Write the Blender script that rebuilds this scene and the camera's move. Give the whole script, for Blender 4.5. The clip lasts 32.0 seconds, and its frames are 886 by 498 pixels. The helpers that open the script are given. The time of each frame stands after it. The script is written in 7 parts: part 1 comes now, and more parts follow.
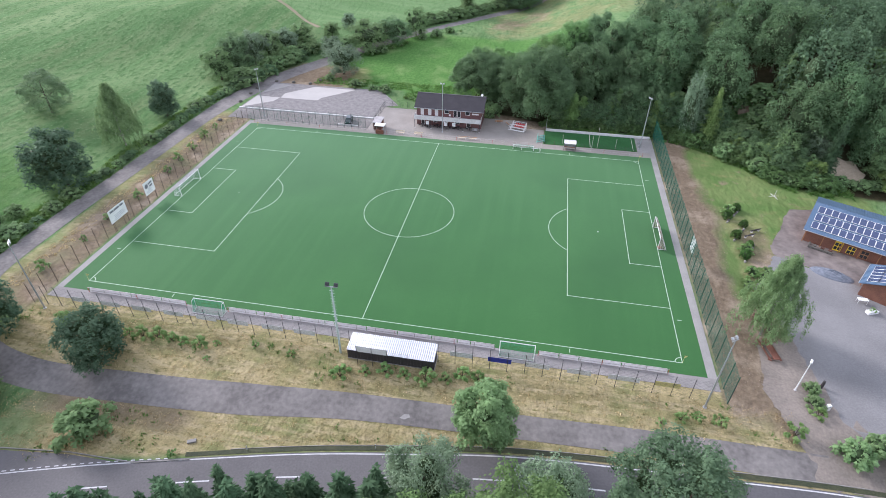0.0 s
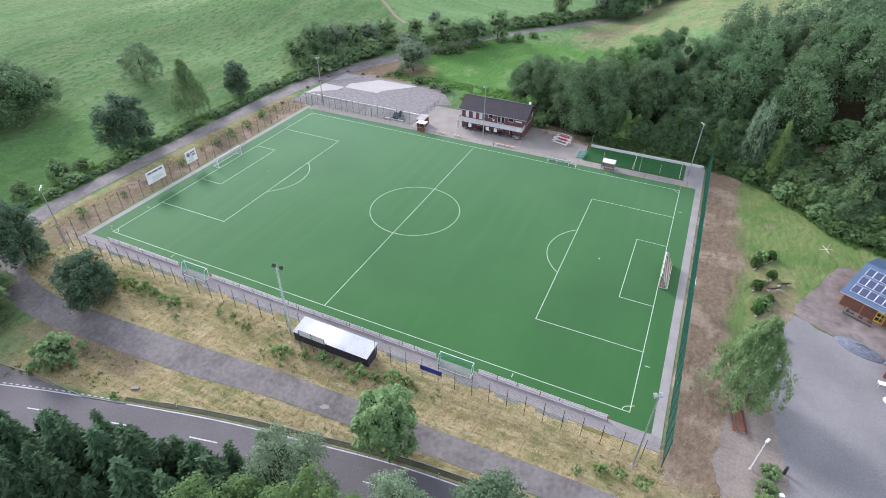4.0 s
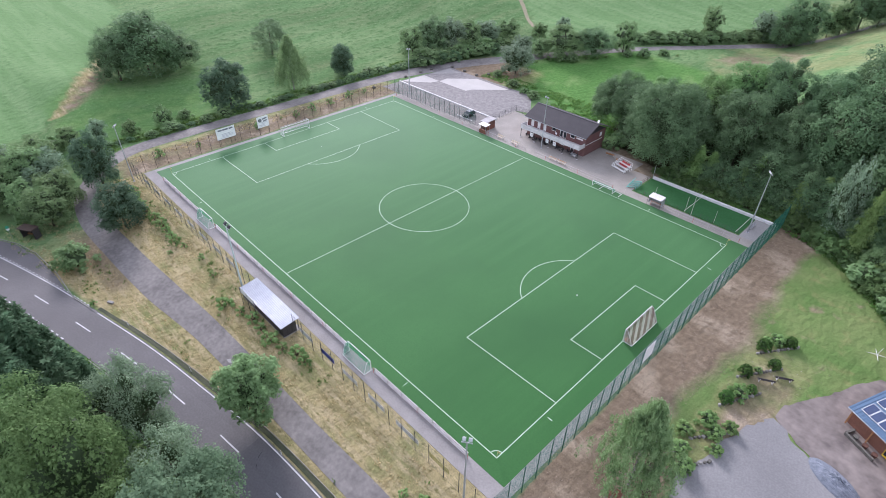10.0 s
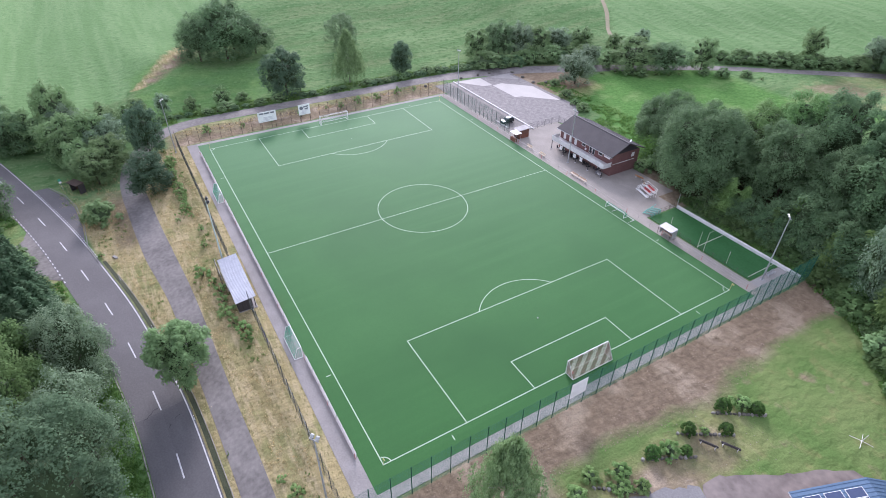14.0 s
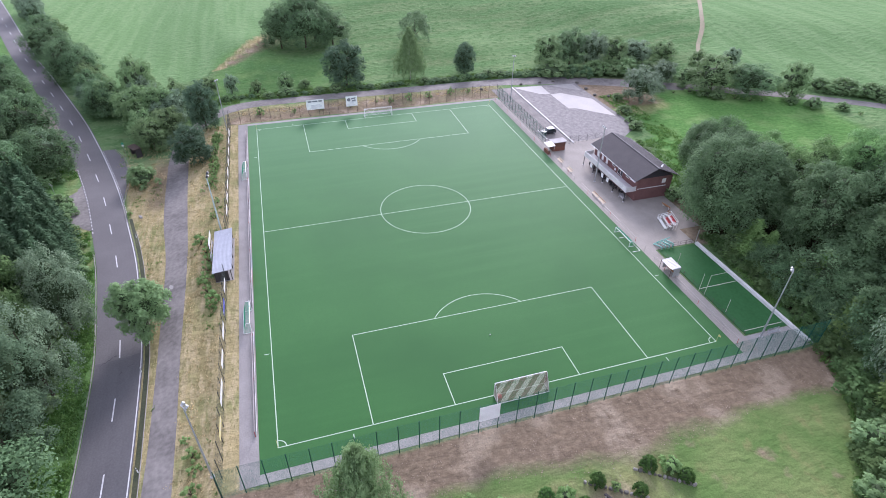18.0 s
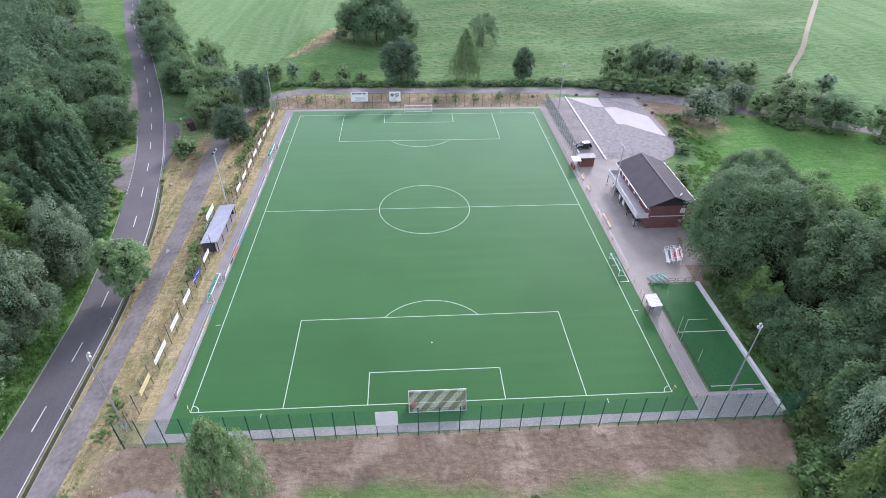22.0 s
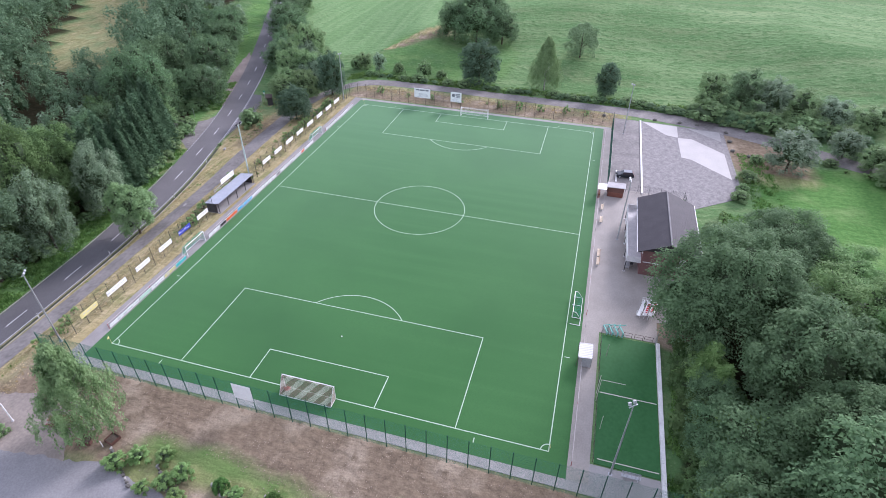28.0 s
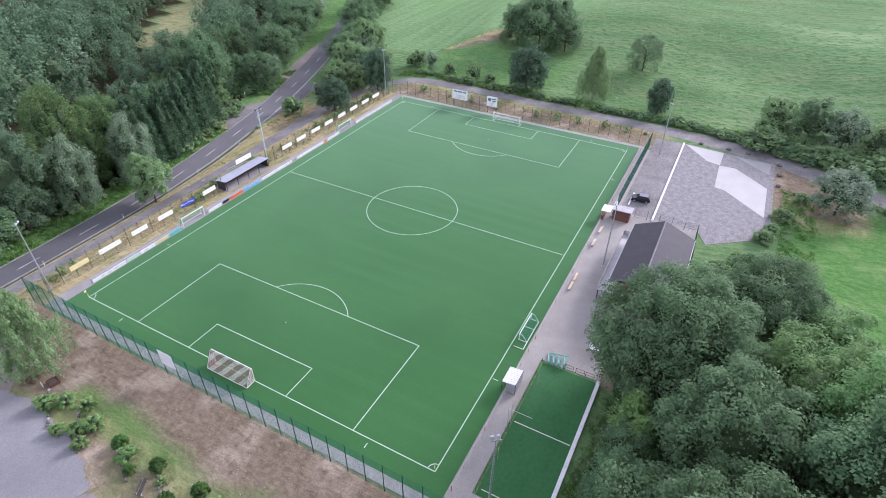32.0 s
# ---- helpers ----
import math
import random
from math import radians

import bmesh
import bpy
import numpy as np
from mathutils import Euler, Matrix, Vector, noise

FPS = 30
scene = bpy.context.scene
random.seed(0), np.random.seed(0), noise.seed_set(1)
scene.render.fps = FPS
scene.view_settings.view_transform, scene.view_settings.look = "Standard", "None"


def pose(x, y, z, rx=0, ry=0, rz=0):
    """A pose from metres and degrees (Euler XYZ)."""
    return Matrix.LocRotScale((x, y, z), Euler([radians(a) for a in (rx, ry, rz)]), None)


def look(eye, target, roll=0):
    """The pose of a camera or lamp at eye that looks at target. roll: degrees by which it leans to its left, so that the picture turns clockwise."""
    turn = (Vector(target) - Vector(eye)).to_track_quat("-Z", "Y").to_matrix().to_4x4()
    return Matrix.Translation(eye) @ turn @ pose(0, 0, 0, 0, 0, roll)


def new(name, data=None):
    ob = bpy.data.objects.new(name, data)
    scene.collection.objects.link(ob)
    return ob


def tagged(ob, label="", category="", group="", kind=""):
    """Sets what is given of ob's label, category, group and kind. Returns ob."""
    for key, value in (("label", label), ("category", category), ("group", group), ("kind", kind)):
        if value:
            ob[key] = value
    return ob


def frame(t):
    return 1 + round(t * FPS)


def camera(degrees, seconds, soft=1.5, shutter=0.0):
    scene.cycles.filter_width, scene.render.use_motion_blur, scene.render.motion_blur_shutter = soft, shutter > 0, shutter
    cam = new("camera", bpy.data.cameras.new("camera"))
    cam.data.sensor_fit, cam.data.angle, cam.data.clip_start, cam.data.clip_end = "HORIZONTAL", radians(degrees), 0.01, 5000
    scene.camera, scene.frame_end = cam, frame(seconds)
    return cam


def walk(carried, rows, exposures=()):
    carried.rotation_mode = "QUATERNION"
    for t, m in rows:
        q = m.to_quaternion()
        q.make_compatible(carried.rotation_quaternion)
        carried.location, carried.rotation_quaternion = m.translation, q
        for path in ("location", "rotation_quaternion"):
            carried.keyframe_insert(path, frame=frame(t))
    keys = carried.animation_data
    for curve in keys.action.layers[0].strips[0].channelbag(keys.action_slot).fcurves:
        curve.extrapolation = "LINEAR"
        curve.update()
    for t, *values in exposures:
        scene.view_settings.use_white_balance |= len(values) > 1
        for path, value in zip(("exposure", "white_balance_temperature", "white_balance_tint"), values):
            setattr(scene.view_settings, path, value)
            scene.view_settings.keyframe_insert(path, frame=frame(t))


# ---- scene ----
import itertools

EXPO, KELVIN, TINT = 1.06, 5930, 20
cam = camera(78.0, 32.0, soft=0.5)
# seconds, eye x, y, z in metres from the centre spot, yaw, pitch, roll
ROWS = [
    (0.0, 23.42, -91.50, 60.36, 10.50, -36.54, -0.52),
    (0.5, 26.16, -90.76, 60.38, 12.18, -36.54, -0.53),
    (1.0, 28.84, -89.97, 60.33, 13.85, -36.52, -0.54),
    (1.5, 31.49, -89.07, 60.29, 15.88, -36.52, -0.56),
    (2.0, 34.17, -88.20, 60.30, 17.82, -36.53, -0.56),
    (2.5, 36.82, -87.30, 60.27, 19.31, -36.54, -0.56),
    (3.0, 39.35, -86.20, 60.26, 20.81, -36.52, -0.59),
    (3.5, 41.82, -84.99, 60.25, 22.80, -36.52, -0.63),
    (5.5, 51.77, -79.55, 59.98, 30.36, -36.52, -0.59),
    (6.0, 54.07, -78.00, 59.85, 32.07, -36.51, -0.61),
    (6.5, 56.30, -76.38, 59.78, 33.95, -36.52, -0.63),
    (7.0, 58.59, -74.71, 59.72, 35.58, -36.49, -0.60),
    (7.5, 60.74, -72.99, 59.65, 37.17, -36.49, -0.64),
    (8.0, 62.97, -71.19, 59.58, 39.03, -36.46, -0.58),
    (8.5, 65.02, -69.32, 59.58, 40.83, -36.48, -0.58),
    (9.0, 67.07, -67.41, 59.56, 42.70, -36.49, -0.55),
    (9.5, 69.05, -65.41, 59.55, 44.53, -36.49, -0.55),
    (10.0, 70.93, -63.41, 59.55, 46.25, -36.49, -0.56),
    (10.5, 72.79, -61.29, 59.54, 47.96, -36.49, -0.57),
    (11.0, 74.57, -59.12, 59.52, 49.80, -36.48, -0.54),
    (11.5, 76.23, -56.96, 59.51, 51.51, -36.49, -0.57),
    (12.0, 77.87, -54.72, 59.46, 53.03, -36.47, -0.58),
    (12.5, 79.46, -52.38, 59.49, 54.57, -36.45, -0.55),
    (13.0, 80.90, -50.08, 59.48, 56.32, -36.44, -0.56),
    (13.5, 82.31, -47.66, 59.49, 57.87, -36.43, -0.56),
    (14.0, 83.65, -45.23, 59.52, 59.48, -36.42, -0.56),
    (14.5, 84.97, -42.79, 59.53, 61.37, -36.39, -0.59),
    (15.0, 86.20, -40.28, 59.59, 63.36, -36.39, -0.56),
    (15.5, 87.31, -37.68, 59.64, 65.12, -36.38, -0.54),
    (17.5, 91.07, -27.27, 59.62, 71.92, -36.42, -0.61),
    (18.0, 91.74, -24.63, 59.60, 73.21, -36.40, -0.59),
    (18.5, 92.42, -21.93, 59.62, 74.73, -36.42, -0.58),
    (19.0, 92.94, -19.23, 59.60, 76.14, -36.40, -0.58),
    (19.5, 93.36, -16.50, 59.54, 77.61, -36.39, -0.59),
    (20.0, 93.72, -13.78, 59.49, 79.53, -36.41, -0.60),
    (20.5, 94.10, -11.03, 59.40, 81.18, -36.41, -0.59),
    (21.0, 94.35, -8.29, 59.45, 82.64, -36.42, -0.59),
    (21.5, 94.50, -5.52, 59.47, 84.48, -36.40, -0.64),
    (22.0, 94.57, -2.74, 59.46, 86.46, -36.41, -0.63),
    (22.5, 94.63, 0.05, 59.40, 88.34, -36.39, -0.66),
    (23.0, 94.59, 2.80, 59.40, 89.68, -36.41, -0.63),
    (23.5, 94.47, 5.52, 59.37, 91.07, -36.41, -0.63),
    (24.0, 94.24, 8.23, 59.32, 92.62, -36.41, -0.63),
    (24.5, 93.88, 10.95, 59.30, 94.33, -36.41, -0.61),
    (25.0, 93.46, 13.64, 59.24, 96.26, -36.40, -0.63),
    (25.5, 92.94, 16.33, 59.24, 97.99, -36.40, -0.61),
    (27.5, 90.39, 26.91, 59.48, 104.28, -36.40, -0.61),
    (28.0, 89.61, 29.52, 59.45, 105.76, -36.41, -0.65),
    (28.5, 88.72, 32.09, 59.44, 107.04, -36.43, -0.66),
    (29.0, 87.70, 34.66, 59.46, 108.28, -36.45, -0.65),
    (29.5, 86.62, 37.18, 59.53, 109.52, -36.48, -0.66),
    (30.0, 85.47, 39.59, 59.54, 111.32, -36.48, -0.67),
    (30.5, 84.21, 42.14, 59.51, 113.49, -36.47, -0.65),
    (31.0, 82.89, 44.65, 59.49, 115.28, -36.49, -0.64),
    (31.5, 81.51, 47.04, 59.52, 116.75, -36.51, -0.61),
    (32.0, 80.09, 49.36, 59.57, 118.25, -36.51, -0.64),
]
walk(cam, [(t, pose(x, y, z, 90 + pitch, roll, yaw)) for t, x, y, z, yaw, pitch, roll in ROWS],
     exposures=[(0.0, EXPO, KELVIN, TINT), (7.0, EXPO, KELVIN - 20, TINT + 1), (15.0, EXPO + 0.03, KELVIN - 120, TINT + 6), (22.0, EXPO + 0.05, KELVIN - 180, TINT + 7), (32.0, EXPO + 0.05, KELVIN - 180, TINT + 7)])

# ---- world and light: an overcast afternoon with a weak, wide sun ----
DECK = 0.5   # share of the cloud deck in the sky
SUN_AZ, SUN_EL = radians(-64), radians(27)   # clockwise from +y
world = bpy.data.worlds.new("overcast_sky")
scene.world = world
world.use_nodes = True
wn = world.node_tree.nodes
sky = wn.new("ShaderNodeTexSky")
sky.sky_type = "NISHITA"
sky.sun_disc = False
sky.sun_elevation, sky.sun_rotation = SUN_EL, SUN_AZ
sky.air_density, sky.dust_density, sky.ozone_density = 1.0, 0.8, 1.0
wn["Background"].inputs["Strength"].default_value = 0.15
cloud = wn.new("ShaderNodeHueSaturation")   # cloud takes most of the blue out of the sky
cloud.inputs["Saturation"].default_value = 0.3
world.node_tree.links.new(sky.outputs["Color"], cloud.inputs["Color"])
deck = wn.new("ShaderNodeMix")   # a thin even cloud deck over the sky
deck.data_type = "RGBA"
deck.inputs["Factor"].default_value = DECK
deck.inputs[7].default_value = (4.6, 4.9, 5.3, 1.0)
world.node_tree.links.new(cloud.outputs["Color"], deck.inputs[6])
world.node_tree.links.new(deck.outputs[2], wn["Background"].inputs["Color"])
sun_data = bpy.data.lights.new("sun", "SUN")
sun_data.energy, sun_data.angle, sun_data.color = 2.0, radians(16), (1.0, 0.95, 0.88)
sun = new("sun", sun_data)
sun.matrix_world = look((math.sin(SUN_AZ) * math.cos(SUN_EL) * 300, math.cos(SUN_AZ) * math.cos(SUN_EL) * 300, math.sin(SUN_EL) * 300), (0, 0, 0))

# ---- materials ----
def rgb(c):
    return (c[0], c[1], c[2], 1.0)


def mat(name, a, b=None, scale=1.0, fine=8.0, rough=0.8, metal=0.0, bump=0.3, spread=0.0, spec=0.3, stretch=(1, 1, 1), mix=0.5):
    """Two colours mixed by coarse and fine noise in world metres, with a fine bump; spread varies it from piece to piece."""
    m = bpy.data.materials.new(name)
    m.use_nodes = True
    n, l = m.node_tree.nodes, m.node_tree.links
    p = n["Principled BSDF"]
    p.inputs["Roughness"].default_value, p.inputs["Metallic"].default_value = rough, metal
    p.inputs["Specular IOR Level"].default_value = spec
    b = b or tuple(v * 0.75 for v in a)
    geo = n.new("ShaderNodeNewGeometry")
    mp = n.new("ShaderNodeMapping")
    mp.inputs["Scale"].default_value = stretch
    l.new(geo.outputs["Position"], mp.inputs["Vector"])
    t1, t2 = n.new("ShaderNodeTexNoise"), n.new("ShaderNodeTexNoise")
    t1.inputs["Scale"].default_value, t1.inputs["Detail"].default_value = scale, 3
    t2.inputs["Scale"].default_value, t2.inputs["Detail"].default_value = fine, 4
    for t in (t1, t2):
        l.new(mp.outputs["Vector"], t.inputs["Vector"])
    add = n.new("ShaderNodeMath"); add.operation = "MULTIPLY_ADD"
    l.new(t2.outputs["Fac"], add.inputs[0]); add.inputs[1].default_value = 1 - mix
    mul = n.new("ShaderNodeMath"); mul.operation = "MULTIPLY"
    l.new(t1.outputs["Fac"], mul.inputs[0]); mul.inputs[1].default_value = mix
    l.new(mul.outputs[0], add.inputs[2])
    ramp = n.new("ShaderNodeMapRange")
    ramp.inputs["From Min"].default_value, ramp.inputs["From Max"].default_value = 0.36, 0.64
    l.new(add.outputs[0], ramp.inputs["Value"])
    mixc = n.new("ShaderNodeMix"); mixc.data_type = "RGBA"
    l.new(ramp.outputs[0], mixc.inputs["Factor"])
    mixc.inputs[6].default_value, mixc.inputs[7].default_value = rgb(a), rgb(b)
    out = mixc.outputs[2]
    if spread:
        info = n.new("ShaderNodeObjectInfo")
        isl = n.new("ShaderNodeMath"); isl.operation = "MULTIPLY_ADD"
        l.new(info.outputs["Random"], isl.inputs[0]); isl.inputs[1].default_value = 2 * spread; isl.inputs[2].default_value = 1 - spread
        hsv = n.new("ShaderNodeHueSaturation")
        l.new(isl.outputs[0], hsv.inputs["Value"]); l.new(out, hsv.inputs["Color"])
        out = hsv.outputs[0]
    l.new(out, p.inputs["Base Color"])
    if bump:
        bp = n.new("ShaderNodeBump")
        bp.inputs["Strength"].default_value, bp.inputs["Distance"].default_value = bump, 0.05
        l.new(t2.outputs["Fac"], bp.inputs["Height"]); l.new(bp.outputs[0], p.inputs["Normal"])
    return m


def leaf_mat(name, a, b, spread=0.12, through_light=0.38):
    """Leaves: colour varies leaf by leaf, spray by spray and tree by tree, with some light coming through."""
    m = bpy.data.materials.new(name)
    m.use_nodes = True
    n, l = m.node_tree.nodes, m.node_tree.links
    p = n["Principled BSDF"]
    geo, info = n.new("ShaderNodeNewGeometry"), n.new("ShaderNodeObjectInfo")
    mixc = n.new("ShaderNodeMix"); mixc.data_type = "RGBA"
    spray, wide, both = n.new("ShaderNodeTexNoise"), n.new("ShaderNodeMapRange"), n.new("ShaderNodeMath")
    spray.inputs["Scale"].default_value, spray.inputs["Detail"].default_value = 0.85, 2.5
    l.new(geo.outputs["Position"], spray.inputs["Vector"])
    wide.inputs["From Min"].default_value, wide.inputs["From Max"].default_value = 0.38, 0.62
    wide.inputs["To Max"].default_value = 0.65
    l.new(spray.outputs["Fac"], wide.inputs["Value"])
    both.operation = "MULTIPLY_ADD"
    l.new(geo.outputs["Random Per Island"], both.inputs[0]); both.inputs[1].default_value = 0.35
    l.new(wide.outputs[0], both.inputs[2]); l.new(both.outputs[0], mixc.inputs["Factor"])
    mixc.inputs[6].default_value, mixc.inputs[7].default_value = rgb(tuple(0.78 * c for c in a)), rgb(tuple(1.16 * c for c in b))
    k = n.new("ShaderNodeMath"); k.operation = "MULTIPLY_ADD"
    l.new(info.outputs["Random"], k.inputs[0]); k.inputs[1].default_value = 2 * spread; k.inputs[2].default_value = 1 - spread
    hu = n.new("ShaderNodeMath"); hu.operation = "MULTIPLY_ADD"
    l.new(info.outputs["Random"], hu.inputs[0]); hu.inputs[1].default_value = 0.018; hu.inputs[2].default_value = 0.491
    hsv = n.new("ShaderNodeHueSaturation")
    l.new(mixc.outputs[2], hsv.inputs["Color"]); l.new(k.outputs[0], hsv.inputs["Value"]); l.new(hu.outputs[0], hsv.inputs["Hue"])
    p.inputs["Roughness"].default_value, p.inputs["Specular IOR Level"].default_value = 0.65, 0.06
    l.new(hsv.outputs[0], p.inputs["Base Color"])
    tr = n.new("ShaderNodeBsdfTranslucent")
    l.new(hsv.outputs[0], tr.inputs["Color"])
    ms = n.new("ShaderNodeMixShader"); ms.inputs[0].default_value = through_light
    l.new(p.outputs[0], ms.inputs[1]); l.new(tr.outputs[0], ms.inputs[2])
    l.new(ms.outputs[0], n["Material Output"].inputs["Surface"])
    return m


def ground_mat():
    """Meadow, dry grass, bare soil and forest floor, by how the land is used, with ragged borders."""
    m = bpy.data.materials.new("ground_cover")
    m.use_nodes = True
    n, l = m.node_tree.nodes, m.node_tree.links
    p = n["Principled BSDF"]
    p.inputs["Roughness"].default_value, p.inputs["Specular IOR Level"].default_value = 0.95, 0.03
    geo = n.new("ShaderNodeNewGeometry")

    def tex(scale, detail=4, stretch=None, rot=0.0):
        t = n.new("ShaderNodeTexNoise")
        t.inputs["Scale"].default_value, t.inputs["Detail"].default_value = scale, detail
        src = geo.outputs["Position"]
        if stretch:
            mp = n.new("ShaderNodeMapping")
            mp.inputs["Scale"].default_value = stretch
            mp.inputs["Rotation"].default_value = (0, 0, rot)
            l.new(src, mp.inputs["Vector"]); src = mp.outputs[0]
        l.new(src, t.inputs["Vector"])
        return t.outputs["Fac"]

    def rng(v, lo, hi):
        r = n.new("ShaderNodeMapRange")
        r.inputs["From Min"].default_value, r.inputs["From Max"].default_value = lo, hi
        l.new(v, r.inputs["Value"])
        return r.outputs[0]

    def blend(f, a, b):
        x = n.new("ShaderNodeMix"); x.data_type = "RGBA"
        l.new(f, x.inputs["Factor"])
        for i, c in ((6, a), (7, b)):
            if isinstance(c, tuple):
                x.inputs[i].default_value = rgb(c)
            else:
                l.new(c, x.inputs[i])
        return x.outputs[2]

    def zone(name, ragged, soft=0.25):
        a = n.new("ShaderNodeAttribute"); a.attribute_name = name
        s = n.new("ShaderNodeMath"); s.operation = "MULTIPLY_ADD"
        l.new(ragged, s.inputs[0]); s.inputs[1].default_value = 0.9
        l.new(a.outputs["Fac"], s.inputs[2])
        return rng(s.outputs[0], 0.95 - soft, 0.95 + soft)

    coarse, mid, fine, grain = tex(0.03), tex(0.16, 6), tex(1.3, 5), tex(5.0, 5)
    contour = tex(0.24, 7, (1.0, 0.11, 1.0), 0.10)     # swaths along the slope
    drift = tex(0.09, 5, (1.0, 0.22, 1.0), 0.10)
    tuft = tex(0.75, 7, (1.0, 0.6, 1.0), 0.10)
    mown = tex(0.45, 4, (0.10, 1.0, 1.0), 0.03)
    green = blend(rng(drift, 0.40, 0.60), GRASS_A, GRASS_B)
    green = blend(rng(contour, 0.40, 0.80), green, GRASS_C)
    green = blend(rng(coarse, 0.46, 0.62), green, blend(rng(contour, 0.34, 0.70), GRASS_B, GRASS_D))
    green = blend(rng(tuft, 0.50, 0.66), green, GRASS_A)
    green = blend(rng(fine, 0.56, 0.76), green, GRASS_D)
    dry = blend(rng(mown, 0.38, 0.62), DRY_A, DRY_B)
    dry = blend(rng(mid, 0.46, 0.70), dry, DRY_C)
    dry = blend(rng(tex(1.1, 6, (0.20, 1.0, 1.0), 0.03), 0.46, 0.66), dry, DRY_D)
    dry = blend(rng(tex(2.4, 6, (0.5, 1.0, 1.0), 0.03), 0.54, 0.70), dry, DRY_E)
    soil = blend(rng(fine, 0.3, 0.7), SOIL_A, SOIL_B)
    soil = blend(rng(mid, 0.52, 0.72), soil, SOIL_C)
    soil = blend(rng(tex(0.6, 8), 0.54, 0.70), soil, SOIL_A)
    lush_and_shaded = blend(rng(fine, 0.35, 0.7), LUSH_A, LUSH_B)
    lush_and_shaded = blend(rng(mid, 0.5, 0.75), lush_and_shaded, LUSH_C)
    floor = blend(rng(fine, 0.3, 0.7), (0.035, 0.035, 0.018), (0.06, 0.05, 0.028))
    lawn = blend(rng(mid, 0.35, 0.65), LAWN_A, LAWN_B)
    lawn = blend(rng(tex(0.4, 7), 0.55, 0.75), lawn, DRY_C)
    lawn = blend(rng(tex(0.25, 7), 0.63, 0.78), lawn, SOIL_B)
    hay = blend(rng(tex(0.30, 3, (0.07, 1.0, 1.0), 0.62), 0.40, 0.62), HAY_A, HAY_B)
    hay = blend(rng(tuft, 0.52, 0.72), hay, GRASS_B)
    col = blend(zone("mown", mid), green, hay)
    col = blend(zone("lawn", mid), col, lawn)
    col = blend(zone("lush_and_shaded", mid), col, lush_and_shaded)
    col = blend(zone("dry", mid), col, dry)
    col = blend(zone("soil", mid), col, soil)
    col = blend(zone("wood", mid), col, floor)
    dark = n.new("ShaderNodeMix"); dark.data_type = "RGBA"; dark.blend_type = "MULTIPLY"
    dark.inputs["Factor"].default_value = 0.42
    l.new(col, dark.inputs[6])
    gr = n.new("ShaderNodeCombineColor")
    for i in range(3):
        l.new(rng(grain, 0.10, 0.64), gr.inputs[i])
    l.new(gr.outputs[0], dark.inputs[7])
    l.new(dark.outputs[2], p.inputs["Base Color"])
    bt = n.new("ShaderNodeBump"); bt.inputs["Strength"].default_value, bt.inputs["Distance"].default_value = 0.55, 0.9
    l.new(tuft, bt.inputs["Height"])
    bp = n.new("ShaderNodeBump"); bp.inputs["Strength"].default_value, bp.inputs["Distance"].default_value = 0.6, 0.15
    l.new(fine, bp.inputs["Height"]); l.new(bt.outputs[0], bp.inputs["Normal"]); l.new(bp.outputs[0], p.inputs["Normal"])
    return m


GRASS_A, GRASS_B, GRASS_C, GRASS_D = (0.092, 0.180, 0.066), (0.134, 0.240, 0.094), (0.186, 0.238, 0.112), (0.220, 0.304, 0.142)
HAY_A, HAY_B = (0.152, 0.262, 0.106), (0.190, 0.300, 0.132)
# the LUSH greens also colour the shaded ground west of the lane
LUSH_A, LUSH_B, LUSH_C = (0.085, 0.195, 0.050), (0.125, 0.255, 0.070), (0.19, 0.295, 0.105)
DRY_A, DRY_B, DRY_C = (0.39, 0.325, 0.172), (0.275, 0.235, 0.115), (0.215, 0.225, 0.095)
DRY_D, DRY_E = (0.43, 0.36, 0.21), (0.19, 0.175, 0.078)
SOIL_A, SOIL_B, SOIL_C = (0.176, 0.135, 0.093), (0.268, 0.208, 0.144), (0.395, 0.325, 0.238)
LAWN_A, LAWN_B = (0.114, 0.190, 0.058), (0.178, 0.234, 0.086)
M_GROUND = ground_mat()


